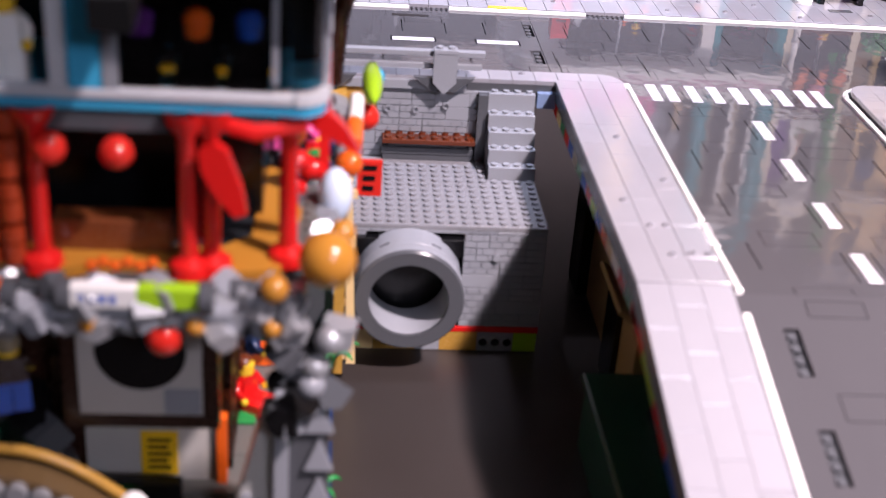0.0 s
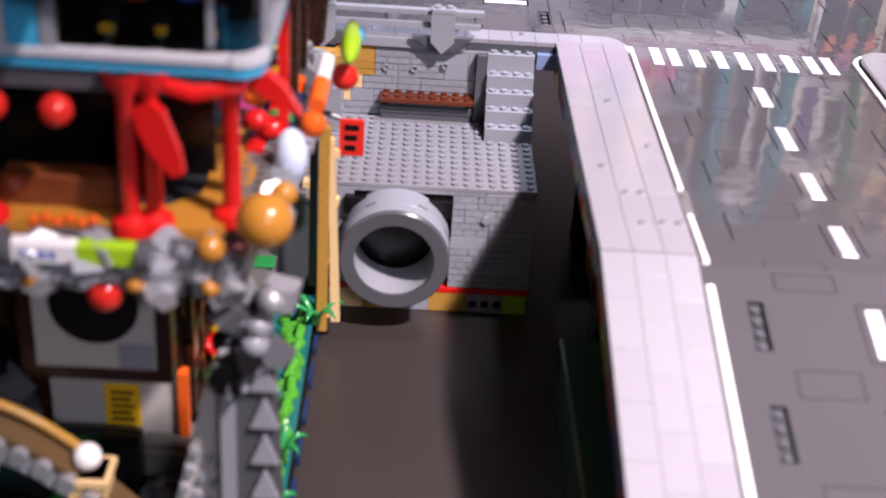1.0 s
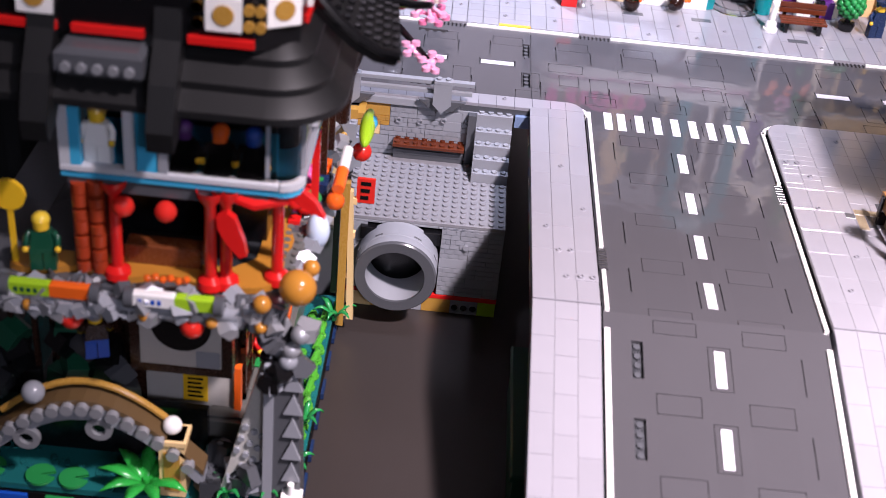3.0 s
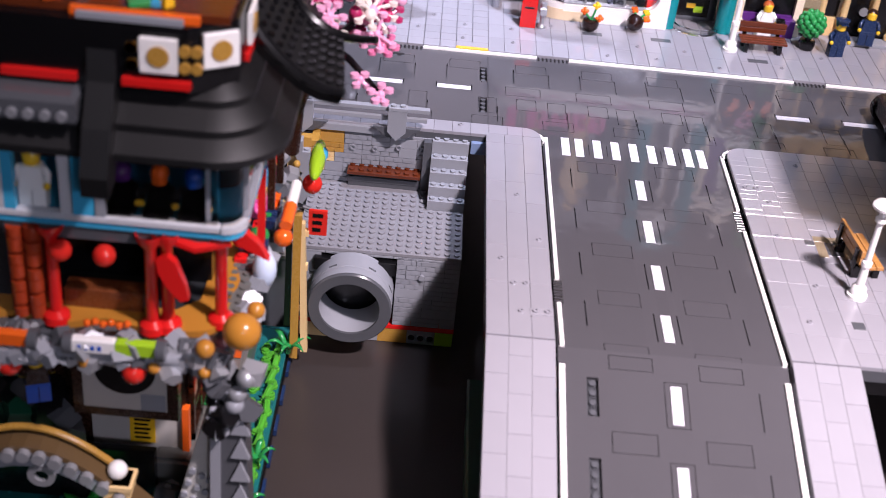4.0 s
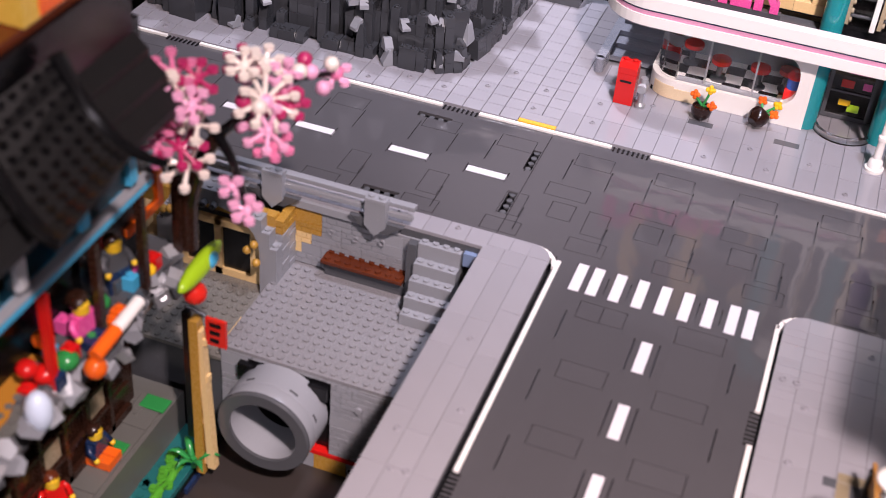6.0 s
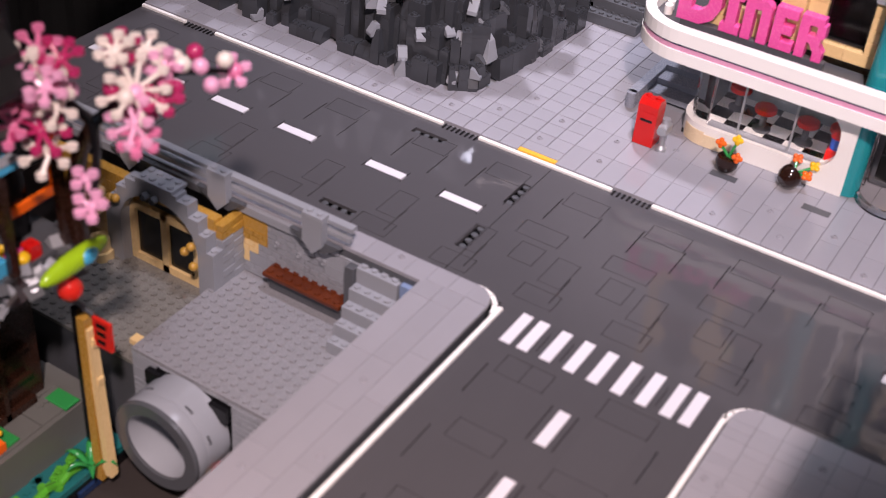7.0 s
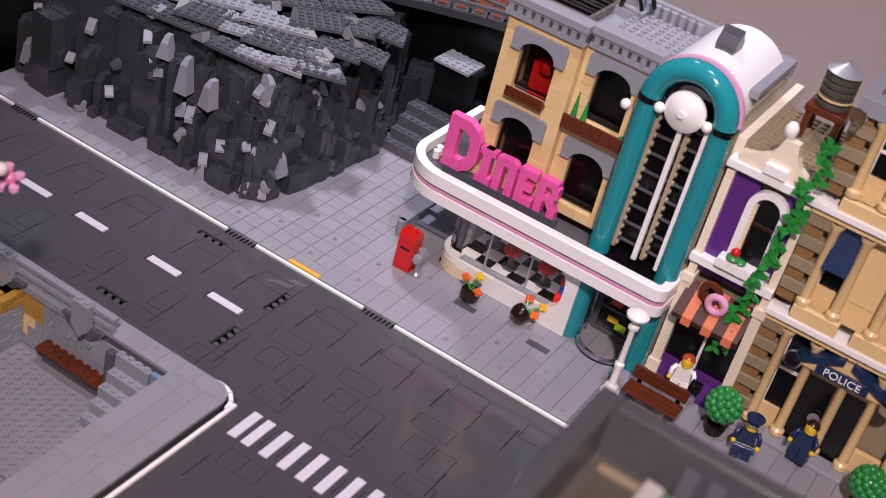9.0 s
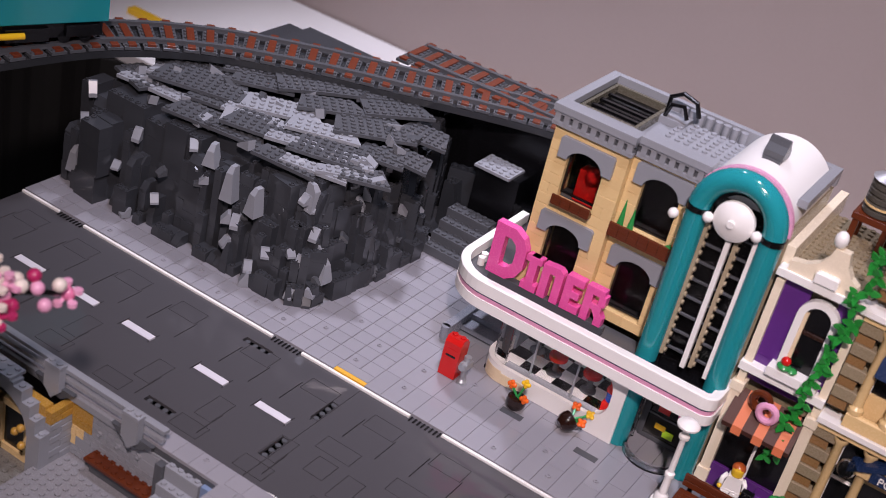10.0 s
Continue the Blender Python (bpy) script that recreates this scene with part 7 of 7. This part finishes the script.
part("curved_glass", T().lathe([(1.5, 0), (1.5, 5.85)], 8, (-37.3, -44.9, 15.95), "z", 270, 360), SMOKE, cab).visible_shadow = False
part("corner_post", T().box(-36.1, -44.6, 16.4, -35.5, -43.9, 21.8).box(-38.2, -46.6, 16.4, -37.9, -46.3, 21.8), GREY, cab)
part("side_band", T().box(-36.3, -44.7, 15.42, -35.45, -22, 15.75, 0.08), GREY, cab)
for y in (-38, -31, -25):
    part("side_post", T().box(-36.0, y, 16.4, -35.4, y + 0.9, 21.8), AZURE if y > -35 else CABW, cab)
# black sheet stands for the unlit inside of the cabin
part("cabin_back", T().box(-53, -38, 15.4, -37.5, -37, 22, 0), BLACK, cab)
# black roofs
roofs = part("roof", T().box(-56, -44, 22.0, -37, -20, 27, 0), BLACK, tem, "black tiered curved roof")
for k in range(3):
    o0, z0 = 2.4 - 1.25 * k, 22.1 + 1.65 * k
    prof = [(0, 0), (0, 0.55), (1.6, 1.7), (3.0, 2.4), (3.0, 0.6)]
    cx, cy, rr = -38.0, -43.6, 4.2 + o0 - 1.2
    part("roof_tier", T().lathe([(rr, z0), (rr, z0 + 0.55), (rr - 1.4, z0 + 1.75), (rr - 2.8, z0 + 2.5), (rr - 2.8, z0 + 0.2), (rr, z0)], 14, (cx, cy, 0), "z", 270, 360), ROOFB, roofs)
    yf = cy - rr
    part("roof_tier", T().prism([(yf, z0), (yf, z0 + 0.55), (yf + 1.4, z0 + 1.75), (yf + 2.8, z0 + 2.5), (yf + 2.8, z0 + 0.2)], -57, cx, "x"), ROOFB, roofs)
    xf = cx + rr
    part("roof_tier", T().prism([(xf, z0), (xf, z0 + 0.55), (xf - 1.4, z0 + 1.75), (xf - 2.8, z0 + 2.5), (xf - 2.8, z0 + 0.2)], cy, -22, "y"), ROOFB, roofs)
for x in (-54.6, -45.9):
    part("roof_rib", T().prism([(-50.6, 20.0), (-50.8, 21.6), (-49.4, 24.6), (-47.6, 27.2), (-46.4, 31.5), (-45.0, 31.5), (-45.4, 26), (-47.0, 22.4), (-49.0, 20.4)], x, x + 1.9, "x"), ROOFB, roofs)
part("studded_roof", T().box(-52.4, -49.2, 24.4, -46.3, -46.4, 26.6, 0.4), DARK, roofs)
for k in range(5):
    part("roof_tooth", T().cyl(-51.6 + 1.1 * k, -49.5, 25.3, 0.36, 0.4, 10, "y"), SILVER, roofs)
EDGE_A = [(-35.3, -31.9, 30.2), (-34.5, -31.9, 28.7), (-33.6, -31.9, 27.2), (-32.4, -32.0, 26.1), (-31.2, -32.3, 25.5), (-30.0, -32.6, 25.3)]
EDGE_B = [(-36.6, -38.6, 29.0), (-35.4, -39.2, 27.6), (-34.0, -39.8, 26.4), (-32.2, -40.6, 25.4), (-30.6, -41.2, 24.9), (-29.1, -41.6, 24.9)]
gb = T()
for k in range(5):
    v = []
    for off in (0, 1.6):
        for e in (EDGE_A[k], EDGE_A[k + 1], EDGE_B[k + 1], EDGE_B[k]):
            v.append((e[0] - 0.3 * off, e[1], e[2] - 0.5 * off))
    gb.add(v, [(0, 1, 2, 3), (7, 6, 5, 4), (0, 4, 5, 1), (1, 5, 6, 2), (2, 6, 7, 3), (3, 7, 4, 0)])
part("upturned_eave", gb, ROOFB, roofs, "black upturned eave")
for k in range(5):
    for q in range(2):
        for r_ in range(6):
            u, w_ = (q + 0.5) / 2, (r_ + 0.9) / 7
            a, b_ = Vector(EDGE_A[k]).lerp(Vector(EDGE_A[k + 1]), u), Vector(EDGE_B[k]).lerp(Vector(EDGE_B[k + 1]), u)
            c = a.lerp(b_, w_)
            part("eave_stud", T().cyl(c.x, c.y, c.z - 0.1, 0.3, 0.32, 8), BLACK, roofs)
part("eave_lip", T().tube(EDGE_A + [(-28.6, -33.0, 25.4), (-27.4, -33.4, 25.7)], 0.6, 8, 0.3), BLACK, roofs)
part("eave_lip", T().tube(EDGE_B, 0.5, 8, 0.35), BLACK, roofs)
for k in range(8):
    part("ridge_tile", T().cyl(-37.9, -34.4 + 1.3 * k, 31.0 - 0.25 * k, 0.8, 1.2, 10, "y"), BLACK, roofs)
part("roof_slope", T().prism([(-42, 31), (-38.4, 30.6), (-37.4, 27), (-37.0, 23), (-42, 22)], -33.0, -26, "y"), ROOFB, roofs)
part("gable_wall", T().box(-44, -27.5, 6.4, -38.6, -19.6, 27, 0.1), BLACK, roofs)
for k, (a, b_) in enumerate(((0, 0.9), (1.3, 1.7), (2.1, 3.0), (3.4, 3.8), (4.2, 4.6), (5.0, 5.9))):
    part("letter_bar", T().box(-38.6, -27.2 + a * 1.2, 15.2, -38.5, -27.2 + b_ * 1.2, 16.8 - 0.5 * (k % 2), 0), WHITE, roofs)
part("yellow_eave", T().box(-44.4, -27.8, 27, -38.0, -19.4, 28.2, 0.2), AMBER, roofs)
for k in range(5):
    part("gold_rail", T().tube([(-38.3, -27.2 + 1.6 * k, 20), (-38.3, -26.4 + 1.6 * k, 22.4)], 0.3, 8), AMBER, roofs)
part("orange_frame", T().box(-38.7, -21.5, 8.6, -38.3, -16.2, 9.4).box(-38.7, -17.0, 9.4, -38.3, -16.2, 13.4), ORANGE, roofs)
# upper band with square lanterns
band = part("upper_wall", T().prism([(-58, -47.0), (-39.2, -47.0), (-36.2, -44.6), (-36.2, -22), (-58, -22)], 26.6, 31.4, "z"), BLACK, tem, "black upper wall")
for b in ((-57, -47.4, 27.0, -52.6, -46.9, 27.6), (-51.6, -47.4, 27.0, -46.6, -46.9, 27.6), (-43.6, -47.4, 27.0, -39, -46.9, 27.6), (-36.3, -42, 27.0, -35.9, -36, 27.6)):
    part("red_strip", T().box(*b), RED, band)


def lantern(x, y, z, turn):
    ln_ = part("square_lantern", Shape().box(-1.25, -0.35, -1.3, 1.25, 0, 1.3, 0.12), WHITE, band, "white square lantern with a tan face")
    ln_.matrix_local = pose((x + 50) * S, (y + 32) * S, (z + 18.2) * S, 0, 0, turn)
    part("face", Shape().cyl(0, -0.45, 0, 0.75, 0.12, 16, "y"), GOLD, ln_)


lantern(-41.1, -47.1, 29.4, 0)
lantern(-37.3, -45.7, 29.6, 30)
lantern(-36.1, -40.5, 29.4, 90)
lantern(-54, -47.1, 29.4, 0)
for x in (-42.9, -42.9, -39.4, -38.6):
    for z in (28.6, 29.8):
        part("gold_knob", T().cyl(x, -47.3, z, 0.4, 0.4, 10, "y"), GOLD, band)
top = part("top_floor", T().box(-57, -46, 31.4, -36.6, -22, 32.0), BROWN, tem, "reddish-brown top floor")
part("orange_edge", T().box(-47, -46.6, 31.4, -38.5, -46.05, 32.0), ORANGE, top)
part("grey_edge", T().box(-46.5, -47.0, 31.4, -39.5, -46.65, 31.9), GREY, top)
for x, y, dx, dy, h, m in ((-50, -44, 3, 2, 1.0, ORANGE), (-46, -42, 2.4, 1.8, 1.4, ORANGE), (-52.5, -43, 2.2, 1.4, 1.2, GREEN), (-54, -40, 2.6, 2, 1.6, BROWN), (-43.4, -40, 3.4, 3.0, 0.5, GREY), (-40.5, -36, 3.6, 2.8, 0.6, GREY),
                         (-42.5, -44.4, 3, 1.4, 0.5, plastic("pale_blue_plastic", "8FB6E0", 0.2)), (-45.4, -38, 1.2, 1.2, 3.4, ORANGE), (-47.5, -45, 1.2, 1.2, 1.6, DARK), (-49, -36, 4, 3, 2.2, DBROWN)):
    piece("clutter_brick", (dx, dy, h), lambda: Shape().box(-dx / 2, -dy / 2, 0, dx / 2, dy / 2, h, 0.12), m, top, x + 50, y + 32, 32.0 + 18.2, rnd.uniform(-30, 30))
for k in range(34):
    x, y = rnd.uniform(-56, -38), rnd.uniform(-45.4, -34)
    dx, dy, h = rnd.choice(((1.2, 1.2, 0.6), (2, 1, 0.5), (0.8, 0.8, 1.0), (1.6, 1.2, 0.4)))
    piece("clutter_brick", (dx, dy, h), lambda: Shape().box(-dx / 2, -dy / 2, 0, dx / 2, dy / 2, h, 0.1).stud(0, 0, h), (ORANGE, GREEN, WHITE, YELLOW, GREY, BROWN, ORANGE, AZURE)[k % 8], top, x + 50, y + 32, 32.0 + 18.2, rnd.uniform(-60, 60))
for x, y, c1 in ((-43.8, -35.8, AZURE), (-47.2, -36.5, LIME), (-41.6, -38.5, AZURE)):
    bowl = part("noodle_bowl", T().lathe([(0.001, 0), (0.6, 0), (1.2, 0.7), (1.25, 0.9), (1.0, 0.8), (0.001, 0.5)], 16, (x, y, 32.0)), c1, top)
    part("filling", T().ball(x, y, 32.8, 0.8, 10, 6, 0.6), WHITE, bowl)
part("red_bottle", T().lathe([(0.001, 0), (1.3, 0), (1.4, 1.6), (1.2, 3.2), (0.5, 3.8), (0.5, 4.6), (0.001, 4.6)], 18, (-43.2, -31, 32)), CRED, top)
part("yellow_hut", T().box(-40.6, -33, 32, -36.4, -26, 37, 0.1).box(-41, -33.4, 37, -36, -25.6, 38), plastic("warm_yellow_plastic", "D9B24A", 0.25), top, "yellow brick hut")
part("hut_door", T().box(-36.5, -31.4, 32.2, -36.3, -28, 36.4), ORANGE, top)
part("grey_rock", T().box(-47, -32.8, 32, -44.6, -30.6, 35, 0.3), GREY, top)
# side terrace seen from the street: bars, board, plate
bar = part("side_bar", T().tube([(-34.0, -33.2, 7.9), (-33.9, -30.6, 8.3)], 0.55, 10), ORANGE, tem)
part("bar_end", T().tube([(-33.9, -30.6, 8.3), (-33.8, -27.6, 8.7)], 0.5, 10), WHITE, bar)
part("bar_bulb", T().ball(-34.2, -33.0, 6.6, 0.85, 12, 8), CORANGE, bar)
b_ = Matrix.Translation(Vector((-32.65, -20.85, 7.45)) + TB) @ Matrix.Rotation(radians(3), 4, "X") @ Matrix.Diagonal((0.22, 1.0, 0.42, 1.0))
part("surfboard", Shape(b_).ball(0, 0, 0, 3.3, 20, 12, 0.62), LIME, tem, "lime green board")
part("board_patch", Shape(Matrix.Translation(Vector((-32.2, -19.9, 7.5)) + TB) @ Matrix.Diagonal((0.5, 1.0, 0.9, 1.0))).ball(0, 0, 0, 0.9, 10, 8, 0.8), AZURE, tem)
part("red_bulb", T().ball(-33.0, -21.2, 5.0, 0.95, 14, 10), CRED, tem)
part("white_fin", T().ball(-35.0, -38.5, 7.0, 1.0, 12, 8, 1.7), plastic("pale_blue_white_plastic", "C9D8EA", 0.2), tem)
pl = part("hanging_plate", T().box(-33.4, -19.2, -2.0, -31.6, -18.9, 0.9, 0.08), CRED, tem, "clear red plate with dark marks")
for k in range(3):
    part("mark", T().box(-33.0, -19.26, -1.5 + 0.8 * k, -32.2 + 0.1 * k, -19.19, -1.1 + 0.8 * k, 0), BLACK, pl)
part("plate_stalk", T().tube([(-33.4, -19, 0.9), (-35.2, -19.2, 1.6)], 0.2, 8), DARK, tem)
# tan trestle
tre = thing("tan_trestle", "tan toy girder trestle leaning at the water edge", "trestle", -34.2, -19, -17.2)
part("leg", Shape().box(-0.6, -0.5, 0, 0.2, 0.5, 17.5), GOLD, tre)
part("leg", Shape().prism([(0.5, 0.9), (1.2, 0.9), (0.5, 16.5), (0.0, 16.5)], -0.4, 0.4, "y"), TAN, tre)
for z in (1.2, 6, 11, 15):
    part("rung", Shape().box(-0.4, -0.3, z, 0.9, 0.3, z + 0.7), TAN, tre)
part("black_pole", Shape().box(-1.3, -0.3, 4, -0.7, 0.3, 18), BLACK, tre)


# water plants
BGREEN = plastic("bright_green_plastic", "1FA03C", 0.25)
def fronds(x, y, z, r, count, up, material, label, name="water_plant"):
    t_ = thing(name, label, "plant", x, y, z, group="toy water plants")
    for k in range(count):
        a = 2 * math.pi * k / count + 0.3
        d = Vector((math.cos(a), math.sin(a), 0))
        n_ = Vector((-d.y, d.x, 0))
        v = []
        for q in range(6):
            u = q / 5
            c = d * r * u + Vector((0, 0, up * math.sin(u * 2.3) + 0.3))
            w_ = 0.42 * r * 0.35 * math.sin(math.pi * min(1, 0.15 + u * 0.85)) + 0.03
            v += [tuple(c + n_ * w_), tuple(c + Vector((0, 0, 0.12))), tuple(c - n_ * w_)]
        f = []
        for q in range(5):
            f += [(3 * q, 3 * q + 1, 3 * q + 4, 3 * q + 3), (3 * q + 1, 3 * q + 2, 3 * q + 5, 3 * q + 4)]
        ob = part("frond", Shape().add(v, f, True), material, t_)
        m_ = ob.modifiers.new("thick", "SOLIDIFY")
        m_.thickness = 0.1 * S
    part("stem", Shape().cyl(0, 0, 0, 0.3, 0.6 + up * 0.3, 8), material, t_)


fronds(-48.0, -47.2, -15.6, 4.2, 9, 1.5, BGREEN, "green palm-leaf toy plant in the water")
for x, y, r in ((-41.2, -46.8, 2.0), (-36.0, -42.5, 2.0), (-35.8, -36.5, 1.9), (-34.9, -19.6, 2.3), (-37.6, -46.6, 1.5)):
    fronds(x, y, -16.4, r, 6, 1.6, GREEN, "bright green toy water plant by the edge")
kelp = thing("green_weed_row", "clear green weed strips along the water edge", "plant", -36, -31, -16.5)
for k in range(11):
    part("strip", Shape().tube([(rnd.uniform(-0.3, 0.3), -13 + 2.4 * k, 0), (0.2, -12 + 2.4 * k, rnd.uniform(0.6, 1.3)), (0, -10.8 + 2.4 * k, 0.3)], 0.36, 8), CGREEN, kelp)
for x, y in ((-62, -46), (-57.5, -46.4), (-54.6, -46.4)):
    solid("lily_pad", Shape().lathe([(0.001, 0), (1.3, 0), (1.3, 0.25), (0.001, 0.25)], 18, (x, y, -16.35), "z", 20, 350), GREEN, "round green lily pad on the teal water", "lily pad")

# figures on the tower
doll(-55.2, -46.8, 6.5, 10, DGREEN, DGREEN, hair=plastic("blond_plastic", "E8C63A", 0.2), label="toy figure in dark green with blond hair")
doll(-50.8, -45.4, 15.6, 0, WHITE, WHITE, hair=GOLD, label="toy figure in white inside the glass cabin")
for x, m in ((-44.6, PURPLE), (-41.9, ORANGE), (-39.4, BLUE)):
    doll(x, -44.6, 15.45, 0, BLACK, BLACK, head=m, hair=m, sit=True, label="toy figure with coloured head in the cabin")
doll(-36.6, -30.6, 6.4, 80, NAVY, PINK, hair=DBROWN, sit=True, label="seated toy figure in a pink top")
doll(-37.6, -24.6, 6.4, 70, NAVY, DARK, hair=DBROWN, label="toy figure in grey on the side deck")
doll(-40.4, -25.6, -12.1, 90, ORANGE, NAVY, hair=DBROWN, sit=True, label="seated toy figure in dark blue on the quay")
doll(-40.6, -31.5, -12.1, 60, RED, RED, hair=BROWN, sit=True, label="seated toy figure in red on the quay")
doll(-52.6, -43.6, -4.4, 200, BLUE, DBROWN, hair=DTAN, label="toy figure with a straw hat on the bridge")
solid("gold_coin", Shape().cyl(-57.6, -46.6, 12.6, 1.3, 0.4, 20, "y").box(-57.8, -46.5, 6.5, -57.4, -46.2, 12), YELLOW, "round yellow sign on a post", "sign")
for x, y, z, m, r in ((-36.2, -33.4, 6.9, GREEN, 0.9), (-37.3, -27.4, 7.2, GREEN, 0.8), (-36.4, -35.6, 7.4, RED, 0.9), (-37.6, -33.8, 8.6, ORANGE, 0.8), (-37.2, -36.4, 8.2, RED, 0.8), (-38.0, -29.0, 8.4, DBROWN, 0.9), (-36.2, -22.4, 7.0, YELLOW, 0.6)):
    solid("market_item", Shape().ball(x, y, z, r, 10, 8, 0.8), m, "small round coloured item on the side deck", "toy item")
for k in range(26):
    piece("stall_brick", k % 4, lambda: Shape().box(-0.5, -0.5, 0, 0.5, 0.5, (0.4, 1.2, 0.8, 0.4)[k % 4]).stud(0, 0, (0.4, 1.2, 0.8, 0.4)[k % 4]), (DARK, RED, GREEN, DARK, ORANGE, PINK, YELLOW, NAVY, DARK, AZURE)[k % 10], tem, rnd.uniform(-38.4, -35.6) + 50, rnd.uniform(-38, -18) + 32, 6.4 + 18.2, rnd.choice((0, 90, 20)))
part("side_shelf", T().box(-38.6, -38, 5.9, -35.8, -18, 6.4), DARK, tem)
for y in (-36, -30, -24, -19):
    part("side_post", T().box(-36.0, y, 6.4, -35.4, y + 0.6, 14.6), DBROWN if y > -32 else RED, tem)

# ---- the cherry tree ----
tree = thing("cherry_tree", "toy cherry tree with pink and white blossom", "tree", -35.5, -17.5, 6.2)
part("trunk", Shape().tube([(0, 0, 0), (0.5, -0.5, 5), (1.8, -0.6, 9), (3.2, -0.6, 11.5)], 0.8, 10, 0.5), DBROWN, tree)
BOUGHS = [[(3.2, -0.6, 11.5), (5.4, 0.6, 13.6), (7.4, 3.4, 15.2), (8.8, 7.0, 14.2)], [(3.2, -0.6, 11.5), (4.6, -0.4, 13), (5.8, -0.2, 14.2), (6.6, 0.2, 15)], [(3.2, -0.6, 11.5), (2.6, -1.6, 13), (2.0, -2.6, 14.6), (1.5, -3.4, 15.6)],
          [(3.2, -0.6, 11.5), (5.2, -2.4, 11.2), (7.0, -4.4, 10.4), (8.2, -6.0, 10.0)]]
for l in BOUGHS:
    part("limb", Shape().tube(l, 0.42, 8, 0.2), BLACK, tree)
PETAL = {"w": plastic("blossom_white_plastic", "E2D6CC", 0.3), "p": LPINK, "m": plastic("deep_pink_plastic", "B02C5E", 0.25), "r": plastic("mid_pink_plastic", "D8769C", 0.25)}
rnd.seed(40)


def blossom(x, y, z, m, r, arms=7, out=(0.3, -0.6, 0.7)):
    """A flower: straight stalks with ringed ends round a small hub."""
    s = Shape()
    c = Vector((x, y, z))
    axis = (Vector(out) + Vector((rnd.uniform(-0.5, 0.5), rnd.uniform(-0.5, 0.5), rnd.uniform(-0.4, 0.4)))).normalized()
    a = axis.orthogonal().normalized()
    b_ = axis.cross(a)
    s.ball(x, y, z, 0.4, 8, 6)
    for k in range(arms):
        w_ = 2 * math.pi * (k + rnd.uniform(-0.15, 0.15)) / arms
        d = (a * math.cos(w_) + b_ * math.sin(w_) + axis * rnd.uniform(0.1, 0.5)).normalized() * r * rnd.uniform(0.85, 1.1)
        s.tube([tuple(c), tuple(c + d)], 0.19, 6)
        e = c + d
        s.cyl(e.x, e.y, e.z - 0.18, 0.4, 0.36, 10)
    part("blossom", s, PETAL[m], tree)


def bud(x, y, z, m):
    part("bud", Shape().ball(x, y, z, 0.6, 10, 8), PETAL[m], tree)


# large flowers, then small ones along the boughs
for x, y, z, m, r, arms in ((6.7, 0.0, 15.0, "w", 2.1, 9), (7.4, -0.9, 13.2, "p", 1.7, 7), (8.0, -1.1, 12.2, "r", 1.3, 6), (1.8, -3.6, 15.6, "w", 1.9, 8), (1.3, -4.6, 14.2, "r", 1.6, 7), (2.2, -4.2, 12.2, "m", 1.6, 7), (2.6, -4.0, 10.8, "w", 1.7, 7),
                           (1.0, -2.6, 17.0, "r", 1.5, 6), (2.6, -2.2, 16.8, "m", 1.4, 6), (3.2, -3.4, 14.0, "w", 1.4, 6), (4.4, 1.4, 16.6, "m", 1.3, 6), (5.6, 2.4, 16.6, "w", 1.2, 6), (5.2, 0.6, 12.6, "m", 1.1, 5), (8.3, 0.8, 14.4, "m", 1.1, 5),
                           (9.0, 7.2, 14.0, "p", 1.0, 5), (8.3, -6.1, 9.9, "p", 0.9, 5), (6.4, -4.6, 10.4, "p", 0.7, 4), (7.0, 2.6, 16.0, "p", 1.0, 5), (2.0, -5.4, 16.2, "p", 1.2, 6), (0.6, -4.0, 16.4, "w", 1.3, 6), (1.0, -5.4, 12.8, "r", 1.4, 6), (3.4, -4.4, 16.0, "p", 1.2, 6), (0.4, -3.2, 13.0, "p", 1.3, 6), (4.8, 2.4, 15.8, "p", 1.1, 5), (5.0, 0.2, 17.2, "w", 1.2, 6), (6.4, 1.6, 13.4, "m", 1.0, 5)):
    blossom(x, y, z, m, r, arms)
for k in range(30):
    l = BOUGHS[(0, 2, 0, 1, 2)[k % 5]]
    u = 0.45 + 0.5 * rnd.random()
    q = min(int(u * 3), 2)
    p_ = Vector(l[q]).lerp(Vector(l[q + 1]), u * 3 - q)
    bud(p_.x + rnd.uniform(-1, 1), p_.y + rnd.uniform(-1.2, 1.2), p_.z + rnd.uniform(-0.8, 1.2), "wpwprm"[k % 6])
